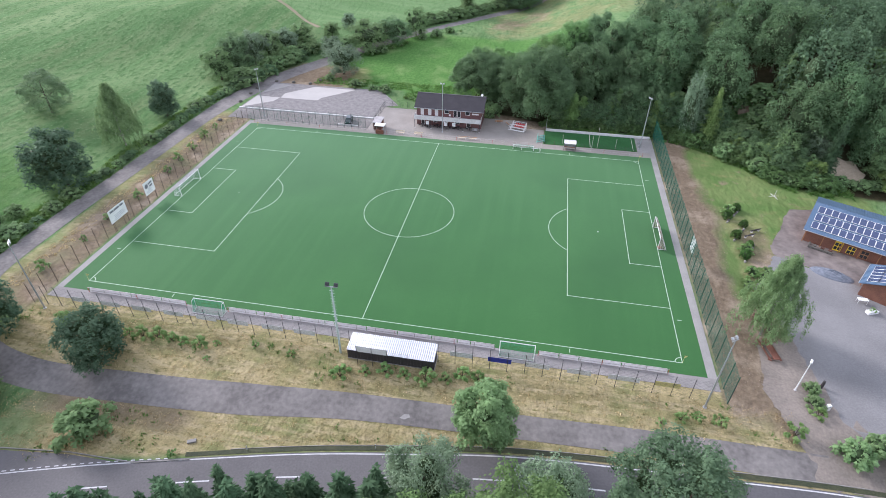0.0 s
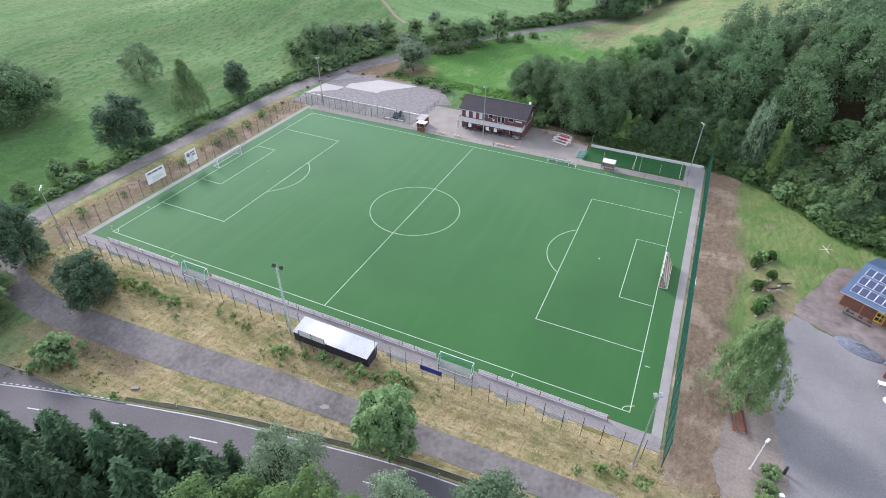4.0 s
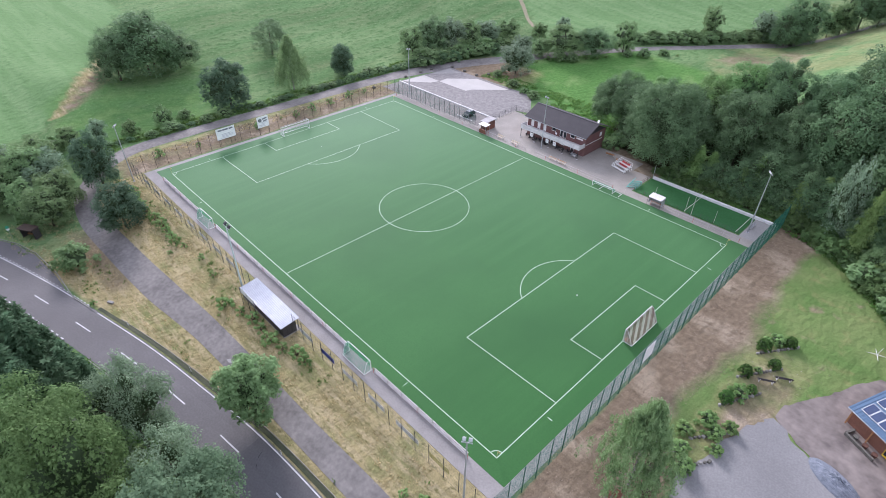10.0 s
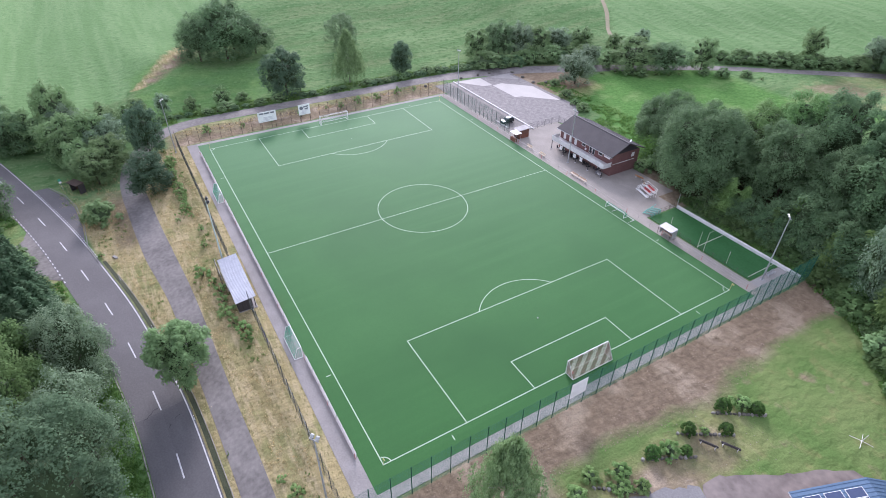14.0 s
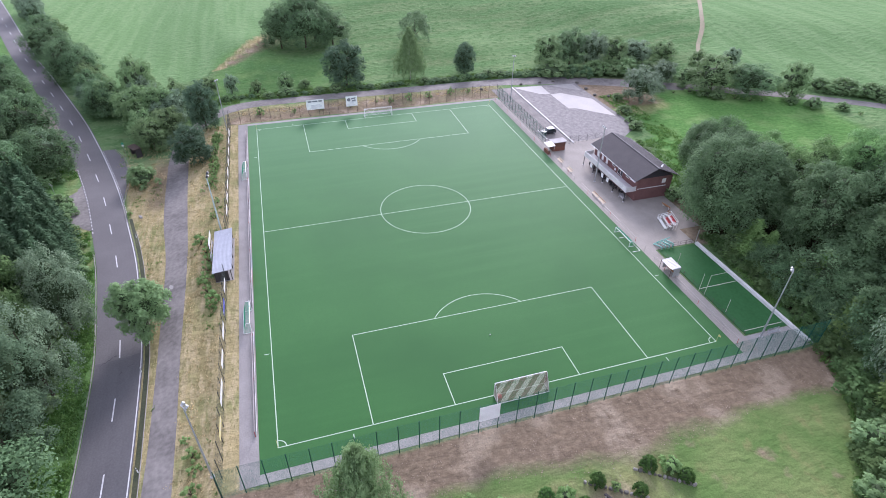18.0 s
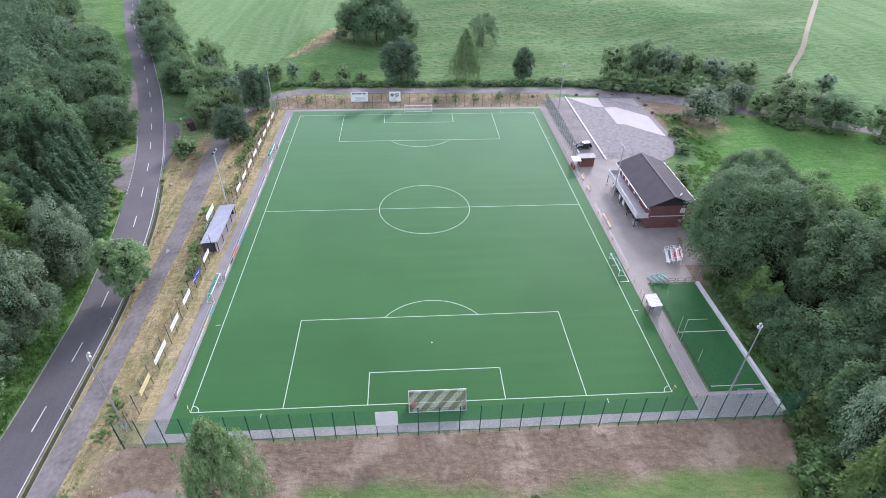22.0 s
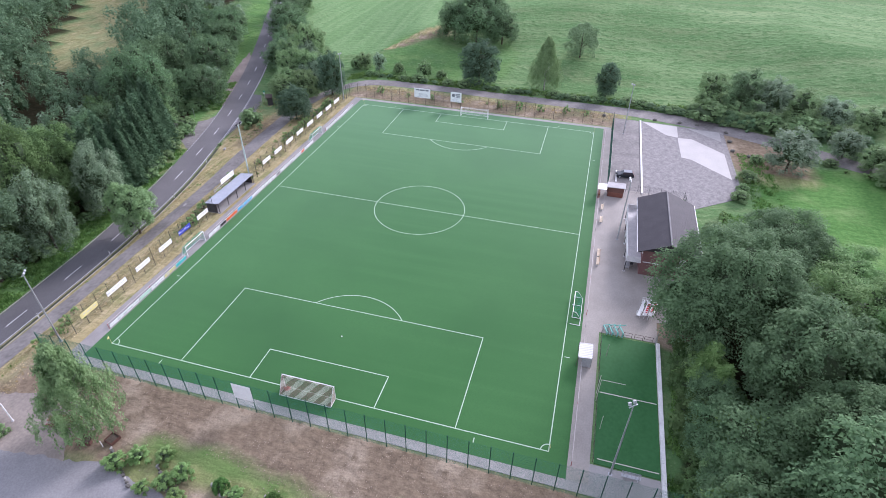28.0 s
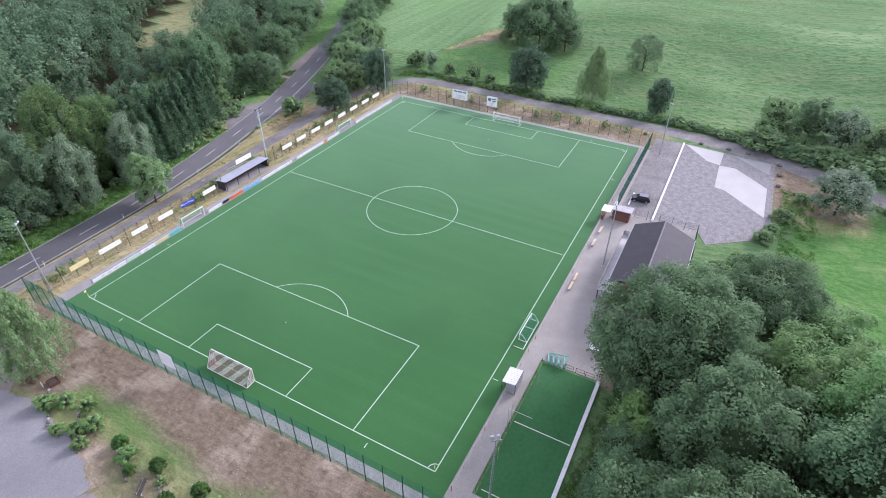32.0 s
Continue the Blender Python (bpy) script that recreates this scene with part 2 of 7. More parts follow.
def turf_mat(name, a, b, c):
    """Artificial grass: soft cloudy patches, drag-brush streaks across the pitch, fine infill grain; fibres shine at low angles."""
    m = bpy.data.materials.new(name)
    m.use_nodes = True
    n, l = m.node_tree.nodes, m.node_tree.links
    p = n["Principled BSDF"]
    p.inputs["Roughness"].default_value, p.inputs["Specular IOR Level"].default_value = 0.7, TURF_GLOSS
    p.inputs["Sheen Weight"].default_value, p.inputs["Sheen Roughness"].default_value = TURF_SHEEN, 0.35
    p.inputs["Sheen Tint"].default_value = (0.72, 1.0, 0.78, 1.0)
    geo = n.new("ShaderNodeNewGeometry")
    col = None
    for scale, stretch, detail, lo, hi, other in ((0.045, (1, 0.7, 1), 4, 0.38, 0.64, b), (0.55, (1, 0.035, 1), 3, 0.45, 0.75, b), (0.035, (1, 1, 1), 5, 0.50, 0.72, c), (7.0, (1, 1, 1), 4, 0.40, 0.85, c)):
        mp, tx, mr, mx = n.new("ShaderNodeMapping"), n.new("ShaderNodeTexNoise"), n.new("ShaderNodeMapRange"), n.new("ShaderNodeMix")
        mp.inputs["Scale"].default_value = stretch
        mp.inputs["Location"].default_value = (scale * 40, scale * 90, 0)
        l.new(geo.outputs["Position"], mp.inputs["Vector"]); l.new(mp.outputs[0], tx.inputs["Vector"])
        tx.inputs["Scale"].default_value, tx.inputs["Detail"].default_value = scale, detail
        mr.inputs["From Min"].default_value, mr.inputs["From Max"].default_value = lo, hi
        l.new(tx.outputs["Fac"], mr.inputs["Value"])
        mx.data_type = "RGBA"
        l.new(mr.outputs[0], mx.inputs["Factor"])
        mx.inputs[6].default_value, mx.inputs[7].default_value = rgb(a), rgb(other)
        if col is not None:
            l.new(col, mx.inputs[6])
        col = mx.outputs[2]
    l.new(col, p.inputs["Base Color"])
    bp = n.new("ShaderNodeBump")
    bp.inputs["Strength"].default_value, bp.inputs["Distance"].default_value = 0.15, 0.03
    l.new(tx.outputs["Fac"], bp.inputs["Height"]); l.new(bp.outputs[0], p.inputs["Normal"])
    return m


TURF_SHEEN, TURF_GLOSS = 0.85, 0.08
M_TURF = turf_mat("artificial_turf", (0.034, 0.117, 0.032), (0.046, 0.138, 0.041), (0.032, 0.104, 0.031))
M_LINE = mat("line_paint", (0.43, 0.54, 0.42), (0.34, 0.46, 0.34), rough=0.7, bump=0)
M_PAVE = mat("concrete_pavers", (0.335, 0.322, 0.305), (0.258, 0.247, 0.235), scale=0.4, fine=5.0, rough=0.85)
M_PAVE_S = mat("grey_blue_pavers", (0.290, 0.273, 0.262), (0.220, 0.206, 0.198), scale=0.4, fine=5.0, rough=0.85)
M_PLAZA = mat("plaza_pavers", (0.332, 0.305, 0.272), (0.252, 0.231, 0.207), scale=0.3, fine=5.0, rough=0.85)
M_ROAD = mat("road_asphalt", (0.154, 0.146, 0.147), (0.114, 0.108, 0.109), scale=0.15, fine=4.0, rough=0.8)
M_DRIVE = mat("earthy_gravel_drive", (0.285, 0.245, 0.208), (0.185, 0.160, 0.137), scale=0.3, fine=3.0, rough=0.95)
M_LANE = mat("old_asphalt", (0.245, 0.227, 0.212), (0.128, 0.118, 0.112), scale=0.22, fine=1.6, mix=0.55, rough=0.85)
M_COBBLE = mat("cobbles", (0.27, 0.252, 0.243), (0.150, 0.141, 0.138), scale=0.9, fine=2.6, rough=0.85, bump=0.6)
M_SLAB = mat("pale_concrete", (0.46, 0.435, 0.41), (0.39, 0.37, 0.35), scale=0.3, fine=4.0)
M_GRAVEL = mat("pale_gravel", (0.245, 0.240, 0.238), (0.172, 0.168, 0.168), scale=0.12, fine=5.0, rough=0.95)
M_HEAP = mat("blue_grey_gravel", (0.21, 0.23, 0.27), (0.12, 0.135, 0.16), scale=1.5, fine=9.0, rough=0.95, bump=1.0)
M_WHITE = mat("white_paint", (0.80, 0.80, 0.78), (0.68, 0.68, 0.66), rough=0.45, bump=0.05)
M_GALV = mat("galvanised_steel", (0.50, 0.51, 0.52), (0.38, 0.39, 0.40), scale=2.0, fine=14, rough=0.45, metal=0.6, bump=0.05)
M_GREEN = mat("green_coated_steel", (0.012, 0.095, 0.06), (0.010, 0.07, 0.045), rough=0.5, bump=0.05)
M_DARK = mat("dark_steel", (0.035, 0.037, 0.04), (0.05, 0.05, 0.05), rough=0.5, bump=0.05)
M_BROWN = mat("rusty_brown_steel", (0.10, 0.07, 0.055), (0.07, 0.05, 0.04), rough=0.7, bump=0.1)
M_BARK = mat("bark", (0.11, 0.085, 0.06), (0.06, 0.045, 0.035), scale=3, fine=12, bump=0.8)
M_BIRCH = mat("birch_bark", (0.55, 0.53, 0.48), (0.10, 0.09, 0.08), scale=3, fine=6, bump=0.4)
# crown cores coloured dark, so gaps between the leaves read as shade
M_CORE_SHADE = mat("crown_core_shade", (0.055, 0.09, 0.036), (0.038, 0.062, 0.025), scale=2, fine=6, bump=0.6)
L_OAK = leaf_mat("oak_leaves", (0.112, 0.198, 0.094), (0.174, 0.276, 0.136))
L_LIGHT = leaf_mat("light_green_leaves", (0.180, 0.285, 0.122), (0.244, 0.362, 0.165))
L_YELLOW = leaf_mat("yellow_green_leaves", (0.165, 0.265, 0.075), (0.27, 0.375, 0.13))
L_BIRCH = leaf_mat("birch_leaves", (0.158, 0.258, 0.105), (0.262, 0.366, 0.172))
L_GREY = leaf_mat("grey_willow_leaves", (0.165, 0.25, 0.155), (0.285, 0.38, 0.25))
L_SPRUCE = leaf_mat("spruce_needles", (0.046, 0.094, 0.045), (0.095, 0.162, 0.084), through_light=0.2)
L_DARK = leaf_mat("dark_maple_leaves", (0.08, 0.148, 0.088), (0.14, 0.222, 0.135))
L_SILVER = leaf_mat("silvery_willow_leaves", (0.160, 0.240, 0.138), (0.262, 0.352, 0.222))
L_GREYG = leaf_mat("greyish_sparse_leaves", (0.13, 0.20, 0.10), (0.20, 0.28, 0.15))
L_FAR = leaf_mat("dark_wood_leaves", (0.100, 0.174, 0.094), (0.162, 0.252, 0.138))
L_ROADSIDE = leaf_mat("roadside_leaves", (0.102, 0.180, 0.062), (0.160, 0.256, 0.096))
L_ASH = leaf_mat("bluish_ash_leaves", (0.098, 0.172, 0.094), (0.162, 0.256, 0.144))
L_SAPLING = leaf_mat("sapling_leaves", (0.15, 0.265, 0.08), (0.26, 0.39, 0.15))
L_LARCH = leaf_mat("larch_needles", (0.175, 0.295, 0.090), (0.265, 0.395, 0.145))
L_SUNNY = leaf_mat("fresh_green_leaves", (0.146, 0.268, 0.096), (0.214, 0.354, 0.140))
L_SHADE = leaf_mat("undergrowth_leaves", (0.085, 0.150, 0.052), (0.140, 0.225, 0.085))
L_BOX = leaf_mat("clipped_box_leaves", (0.035, 0.085, 0.02), (0.075, 0.15, 0.038), through_light=0.15)


# ---- mesh helpers ----
class Build:
    """Collects boxes, tubes and prisms into one mesh."""

    def __init__(self):
        self.v, self.f = [], []

    def add(self, verts, faces):
        o = len(self.v)
        self.v += [tuple(p) for p in verts]
        self.f += [tuple(i + o for i in f) for f in faces]
        return self

    def box(self, c, s, rz=0.0, rx=0.0, ry=0.0, bev=0.0):
        m = pose(c[0], c[1], c[2], rx, ry, rz)
        x, y, z = s[0] / 2, s[1] / 2, s[2] / 2
        if bev:
            b = min(bev, x * 0.9, y * 0.9, z * 0.9)
            r1 = [(-x + b, -y), (x - b, -y), (x, -y + b), (x, y - b), (x - b, y), (-x + b, y), (-x, y - b), (-x, -y + b)]
            r0 = [(-x + b, -y + b), (x - b, -y + b), (x - b, -y + b), (x - b, y - b), (x - b, y - b), (-x + b, y - b), (-x + b, y - b), (-x + b, -y + b)]
            vs = [(*p, -z) for p in r1] + [(*p, z - b) for p in r1] + [(*p, z) for p in (r0[0], r0[1], r0[3], r0[5])]
            fs = [tuple(range(7, -1, -1))] + [(i, (i + 1) % 8, 8 + (i + 1) % 8, 8 + i) for i in range(8)]
            fs += [(16, 17, 18, 19), (8, 9, 17, 16), (9, 10, 17), (10, 11, 18, 17), (11, 12, 18), (12, 13, 19, 18), (13, 14, 19), (14, 15, 16, 19), (15, 8, 16)]
        else:
            vs = [(-x, -y, -z), (x, -y, -z), (x, y, -z), (-x, y, -z), (-x, -y, z), (x, -y, z), (x, y, z), (-x, y, z)]
            fs = [(0, 3, 2, 1), (4, 5, 6, 7), (0, 1, 5, 4), (1, 2, 6, 5), (2, 3, 7, 6), (3, 0, 4, 7)]
        return self.add([m @ Vector(p) for p in vs], fs)

    def tube(self, a, b, r0, r1=None, n=8):
        a, b = Vector(a), Vector(b)
        r1 = r0 if r1 is None else r1
        q = (b - a).to_track_quat("Z", "Y")
        ring = [(math.cos(2 * math.pi * i / n), math.sin(2 * math.pi * i / n)) for i in range(n)]
        vs = [a + q @ Vector((c * r0, s * r0, 0)) for c, s in ring] + [b + q @ Vector((c * r1, s * r1, 0)) for c, s in ring]
        fs = [(i, (i + 1) % n, n + (i + 1) % n, n + i) for i in range(n)] + [tuple(range(n - 1, -1, -1)), tuple(range(n, 2 * n))]
        return self.add(vs, fs)

    def prism(self, pts, z0, z1):
        n = len(pts)
        vs = [(*p, z0) for p in pts] + [(*p, z1) for p in pts]
        fs = [tuple(range(n - 1, -1, -1)), tuple(range(n, 2 * n))] + [(i, (i + 1) % n, n + (i + 1) % n, n + i) for i in range(n)]
        return self.add(vs, fs)

    def solid(self, ring_a, ring_b):
        """A solid between two rings of as many points."""
        n = len(ring_a)
        fs = [tuple(range(n - 1, -1, -1)), tuple(range(n, 2 * n))] + [(i, (i + 1) % n, n + (i + 1) % n, n + i) for i in range(n)]
        return self.add(list(ring_a) + list(ring_b), fs)

    def ball(self, c, r, seg=10, rings=6, squash=1.0):
        vs, fs = [(c[0], c[1], c[2] - r * squash)], []
        for j in range(1, rings):
            a = -math.pi / 2 + math.pi * j / rings
            vs += [(c[0] + r * math.cos(a) * math.cos(2 * math.pi * i / seg), c[1] + r * math.cos(a) * math.sin(2 * math.pi * i / seg), c[2] + r * squash * math.sin(a)) for i in range(seg)]
        vs.append((c[0], c[1], c[2] + r * squash))
        for i in range(seg):
            k = (i + 1) % seg
            fs.append((0, 1 + k, 1 + i))
            for j in range(rings - 2):
                o = 1 + j * seg
                fs.append((o + i, o + k, o + seg + k, o + seg + i))
            o = 1 + (rings - 2) * seg
            fs.append((o + i, o + k, len(vs) - 1))
        return self.add(vs, fs)

    def mesh(self, name, material, smooth=False):
        me = bpy.data.meshes.new(name)
        me.from_pydata(self.v, [], self.f)
        me.materials.append(material)
        if smooth:
            me.shade_smooth()
        return me


def part(name, build, material, parent=None, label="", smooth=False):
    """Links what was built as ONE mesh object, under a thing or a part."""
    ob = new(name, build if isinstance(build, bpy.types.Mesh) else build.mesh(name, material, smooth))
    if parent:
        ob.parent = parent
    if label:
        ob["label"] = label
    return ob


def thing(name, at, label, category, group="", rz=0.0):
    """An Empty at the thing's base, which parents its parts."""
    ob = new(name)
    ob.empty_display_size = 0.3
    ob.matrix_basis = pose(at[0], at[1], at[2], 0, 0, rz)
    return tagged(ob, label, category, group)


def structure(name, build, material, label, category, smooth=False):
    return tagged(part(name, build, material, None, "", smooth), label, category, "", "structure")


# ---- the land ----
def smooth(a, b, x):
    t = min(1.0, max(0.0, (x - a) / (b - a)))
    return t * t * (3 - 2 * t)


def along(x, pts):
    """Straight lines between points of a plan: y at x."""
    if x <= pts[0][0]:
        return pts[0][1]
    for (x0, y0), (x1, y1) in zip(pts, pts[1:]):
        if x <= x1:
            return y0 + (y1 - y0) * (x - x0) / (x1 - x0)
    return pts[-1][1]


WOOD_EDGE = [(4, 62), (12, 54), (25, 50), (52, 47.5), (60, 45.5), (68, 40), (75, 31), (80, 26), (95, 24), (300, 20)]
WOOD_BACK = [(4, 68), (30, 74), (55, 98), (90, 140), (160, 220), (300, 330)]


LANE_X = [(-60, -68), (-20, -66.8), (35, -65.4), (52, -63.4), (70, -58), (85, -49), (103, -36), (121, -22), (142, -4), (168, 20), (210, 60)]


def land(x, y):
    """Height of the ground."""
    z = -2.1 * smooth(-38.5, -55, y)
    z += 3.0 * smooth(65, 130, y) * smooth(70, 0, x) + 5.0 * smooth(120, 260, y)
    if x > 4:
        d = y - along(x, WOOD_EDGE)
        z += 15 * smooth(0, 42, d) * smooth(10, 55, x) * smooth(0, -1, (y - 320) / 60)
    z += 4.0 * smooth(-62, -130, y)
    u = along(y, LANE_X) - x   # the meadow climbs west of the lane
    if u > 10:
        z += (3.0 * smooth(10, 38, u) + 8.0 * smooth(34, 82, u)) * (0.45 + 0.55 * smooth(-40, 25, y)) * smooth(-78, -48, y) * (1 - 0.35 * smooth(85, 130, y))
        z += 3.6 * math.exp(-((x + 112) / 14) ** 2 - ((y + 33) / 9) ** 2)
    return z


def ribbon(pts, widths, lift, step=2.0):
    """A strip along a bent line that lies on the land."""
    b = Build()
    cx = []
    for i in range(len(pts) - 1):
        p0 = Vector(pts[max(i - 1, 0)]); p1 = Vector(pts[i]); p2 = Vector(pts[i + 1]); p3 = Vector(pts[min(i + 2, len(pts) - 1)])
        k = max(2, int((p2 - p1).length / step))
        for j in range(k + (i == len(pts) - 2)):
            t = j / k
            q = 0.5 * ((2 * p1) + (p2 - p0) * t + (2 * p0 - 5 * p1 + 4 * p2 - p3) * t * t + (3 * p1 - p0 - 3 * p2 + p3) * t ** 3)
            cx.append((q, widths[i] + (widths[i + 1] - widths[i]) * t))
    row = 5
    for i, (q, w) in enumerate(cx):
        d = cx[min(i + 1, len(cx) - 1)][0] - cx[max(i - 1, 0)][0]
        nrm = Vector((-d.y, d.x)).normalized()
        for s in range(row):
            r = q + nrm * w * (s / (row - 1) - 0.5)
            b.v.append((r.x, r.y, land(r.x, r.y) + lift))
    for i in range(len(cx) - 1):
        for s in range(row - 1):
            o = i * row + s
            b.f.append((o, o + row, o + row + 1, o + 1))
    return b, cx


def sheet(pts, lift, step=2.5):
    """A flat-lying area of any outline, draped on the land."""
    bm = bmesh.new()
    f = bm.faces.new([bm.verts.new((*p, 0)) for p in pts])
    for axis in (0, 1):
        lo, hi = min(p[axis] for p in pts), max(p[axis] for p in pts)
        for i in range(1, int((hi - lo) / step) + 1):
            co = [0, 0, 0]; co[axis] = lo + i * step
            no = [0, 0, 0]; no[axis] = 1
            bmesh.ops.bisect_plane(bm, geom=bm.verts[:] + bm.edges[:] + bm.faces[:], plane_co=co, plane_no=no)
    for v in bm.verts:
        v.co.z = land(v.co.x, v.co.y) + lift
    bmesh.ops.recalc_face_normals(bm, faces=bm.faces[:])
    if sum(f.normal.z for f in bm.faces) < 0:
        bmesh.ops.reverse_faces(bm, faces=bm.faces[:])
    me = bpy.data.meshes.new("sheet")
    bm.to_mesh(me)
    bm.free()
    return me


def ragged(pts, amount, seed):
    """The same outline with a loose, uneven border."""
    out = []
    for (x0, y0), (x1, y1) in zip(pts, pts[1:] + pts[:1]):
        n = max(1, int(math.hypot(x1 - x0, y1 - y0) / 0.7))
        for i in range(n):
            x, y = x0 + (x1 - x0) * i / n, y0 + (y1 - y0) * i / n
            out.append((x + amount * (noise.noise((x * 0.35, y * 0.35, seed)) + 0.5 * noise.noise((x * 1.3, y * 1.3, seed))), y + amount * (noise.noise((x * 0.35, y * 0.35, seed + 9)) + 0.5 * noise.noise((x * 1.3, y * 1.3, seed + 9)))))
    return out


def lay(name, pts, lift, material, label, category, step=2.5, loose=0.0):
    me = sheet(ragged(pts, loose, len(pts)) if loose else pts, lift, step)
    me.materials.append(material)
    return structure(name, me, material, label, category)


ROAD = [(420, -104), (240, -74), (150, -60), (95, -52), (68, -51.6), (52, -52.2), (39, -52.8), (25, -53.8), (12, -55.8), (0, -58.0), (-13, -61.2), (-26, -64.6), (-40, -69.0), (-55, -74.2), (-72, -80.7), (-106, -95.4), (-130, -106.2), (-183, -127.4), (-260, -158)]
LANE = [(64, -45.9), (45, -45.9), (28, -46.5), (4, -47.4), (-12, -48.9), (-28, -49.9), (-45, -50.2), (-57, -46.6), (-65.6, -36), (-66.8, -20), (-66.2, 5), (-65.4, 35), (-63.4, 52), (-58, 70), (-49, 85), (-36, 103), (-22, 121), (-4, 142), (20, 168), (60, 210)]
LANE_W = [4.0, 3.4, 3.3, 3.8, 4.7, 4.7, 4.6, 4.8, 4.6, 4.5, 4.5, 5.0, 6.5, 6.5, 6, 5, 4, 4, 4, 4]


def zones(x, y):
    """How much of the land here is lawn, dry grass, bare soil and forest floor."""
    edge, bank = along(x, WOOD_EDGE), 0.0
    soil = smooth(52, 53.5, x) * smooth(64.0 + 2.0 * math.sin(y * 0.15), 57.0, x) * smooth(-44, -36, y) * smooth(49, 46, y)
    soil = max(soil, smooth(-64.5, -60.0, x) * smooth(-52, -54, x) * smooth(-44, -38, y) * smooth(42, 36, y) * 0.70)
    soil = max(soil, smooth(-62, -56, x) * smooth(-34, -38, x) * smooth(60, 66, y) * smooth(88, 76, y) * 0.84)
    soil = max(soil, smooth(56, 60, x) * smooth(68, 64, x) * smooth(-46, -40, y) * smooth(-12, -20, y) * 0.8)
    if -145 < x < -95 and -50 < y < -8:   # worn bank below the trees in the meadow
        crest = along(x, [(-132, -17), (-118, -25), (-105, -32.5), (-97, -41)])
        soil = max(soil, 0.80 * smooth(-1.0, 0.8, y - crest) * smooth(9, 1.0, y - crest) * smooth(-138, -128, x) * smooth(-93, -99, x))
        bank = smooth(-5.0, -1.5, y - crest) * smooth(2.6, 0.4, y - crest) * smooth(-138, -128, x) * smooth(-92, -97, x)
    soil = max(soil, 0.55 * smooth(10, 5, math.hypot((x + y - 152) / 3.0, (x - y + 126) * 0.8)))
    soil = max(soil, 0.62 * smooth(62, 65, x) * smooth(71, 68.5, x) * smooth(-14, -8, y) * smooth(9, 4, y))
    dry = 0.9 * bank
    dry = max(dry, smooth(-35.5, -36.5, y) * smooth(-52, -49, y) * smooth(70, 62, x) * smooth(-58, -50, x) * 0.95)
    dry = max(dry, 0.92 * smooth(-48, -50, y) * smooth(-80, -72, y) * smooth(-48, -30, x) * smooth(70, 62, x) * smooth(-1.5, 0.5, y - along(x, [(-60, -74), (-26, -60), (0, -54), (25, -49.5), (70, -48)])))
    dry = max(dry, 0.62 * smooth(-65.5, -63.5, x) * smooth(-52, -54, x) * smooth(44, 38, y) * smooth(-44, -38, y))
    dry = max(dry, 0.42 * smooth(60, 63, x) * smooth(75, 69, x) * smooth(-25, -18, y) * smooth(18, 6, y))
    dry = max(dry, 0.5 * smooth(-62, -56, x) * smooth(-24, -34, x) * smooth(62, 66, y) * smooth(88, 76, y))
    lush_and_shaded = smooth(-46, -38, x) * smooth(40, 26, x) * smooth(56, 62, y) * smooth(122, 112, y) * (y > 60 - x * 0.3)
    # deeper green hollow west of the lane, with the trees' shade painted in
    lush_and_shaded = max(lush_and_shaded, 0.52 * smooth(-116, -104, x) * smooth(-72, -74, x) * smooth(-48, -42, y) * smooth(10, -2, y))
    off = y - along(x, ROAD[::-1])
    lush_and_shaded = max(lush_and_shaded, 0.62 * smooth(-2.5, -4, off) * smooth(-16, -12, off))
    dry = max(dry, 0.5 * smooth(-3, -4, off) * smooth(-9, -6, off) * smooth(-45, -30, x) * smooth(10, -5, x))
    soil = max(soil, 0.6 * smooth(4.5, 1.0, abs(y + 53.2)) * smooth(-46, -36, x) * smooth(-12, -20, x))
    lawn = smooth(57, 60, x) * smooth(100, 90, x) * smooth(-30, -20, y) * (y < edge + 2)
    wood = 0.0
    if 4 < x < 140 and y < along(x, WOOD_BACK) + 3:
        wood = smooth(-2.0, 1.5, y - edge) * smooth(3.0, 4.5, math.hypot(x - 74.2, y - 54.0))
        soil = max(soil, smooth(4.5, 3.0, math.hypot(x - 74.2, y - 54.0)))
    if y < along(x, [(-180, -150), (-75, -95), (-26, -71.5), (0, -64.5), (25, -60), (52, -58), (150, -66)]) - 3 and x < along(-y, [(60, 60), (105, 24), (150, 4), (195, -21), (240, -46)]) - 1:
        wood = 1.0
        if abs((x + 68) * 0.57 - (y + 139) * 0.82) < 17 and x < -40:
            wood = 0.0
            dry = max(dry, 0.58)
    dry = max(dry, 0.40 * smooth(108, 122, y) * smooth(-12, 6, x) * smooth(260, 220, y))
    soil = max(soil, 0.9 * smooth(9, 12, x) * smooth(28, 25, x) * smooth(44.5, 45.5, y) * smooth(56, 52, y))   # bare earth under the big tree
    beyond = ((x + 61) * 70.5 + (y - 111.5) * 99) / 121.5   # mown fields past the track and above the bank
    mown = smooth(0.5, 2.0, beyond) * smooth(3, 7, along(y, LANE_X) - x)
    mown = max(mown, smooth(-90, -97, x) * smooth(-3, -6, y - along(x, [(-170, 5), (-132, -17), (-118, -25), (-105, -32.5), (-97, -41)])) * smooth(-100, -85, y - 0.35 * (x + 90)))
    return lawn, dry, soil, wood, lush_and_shaded, mown


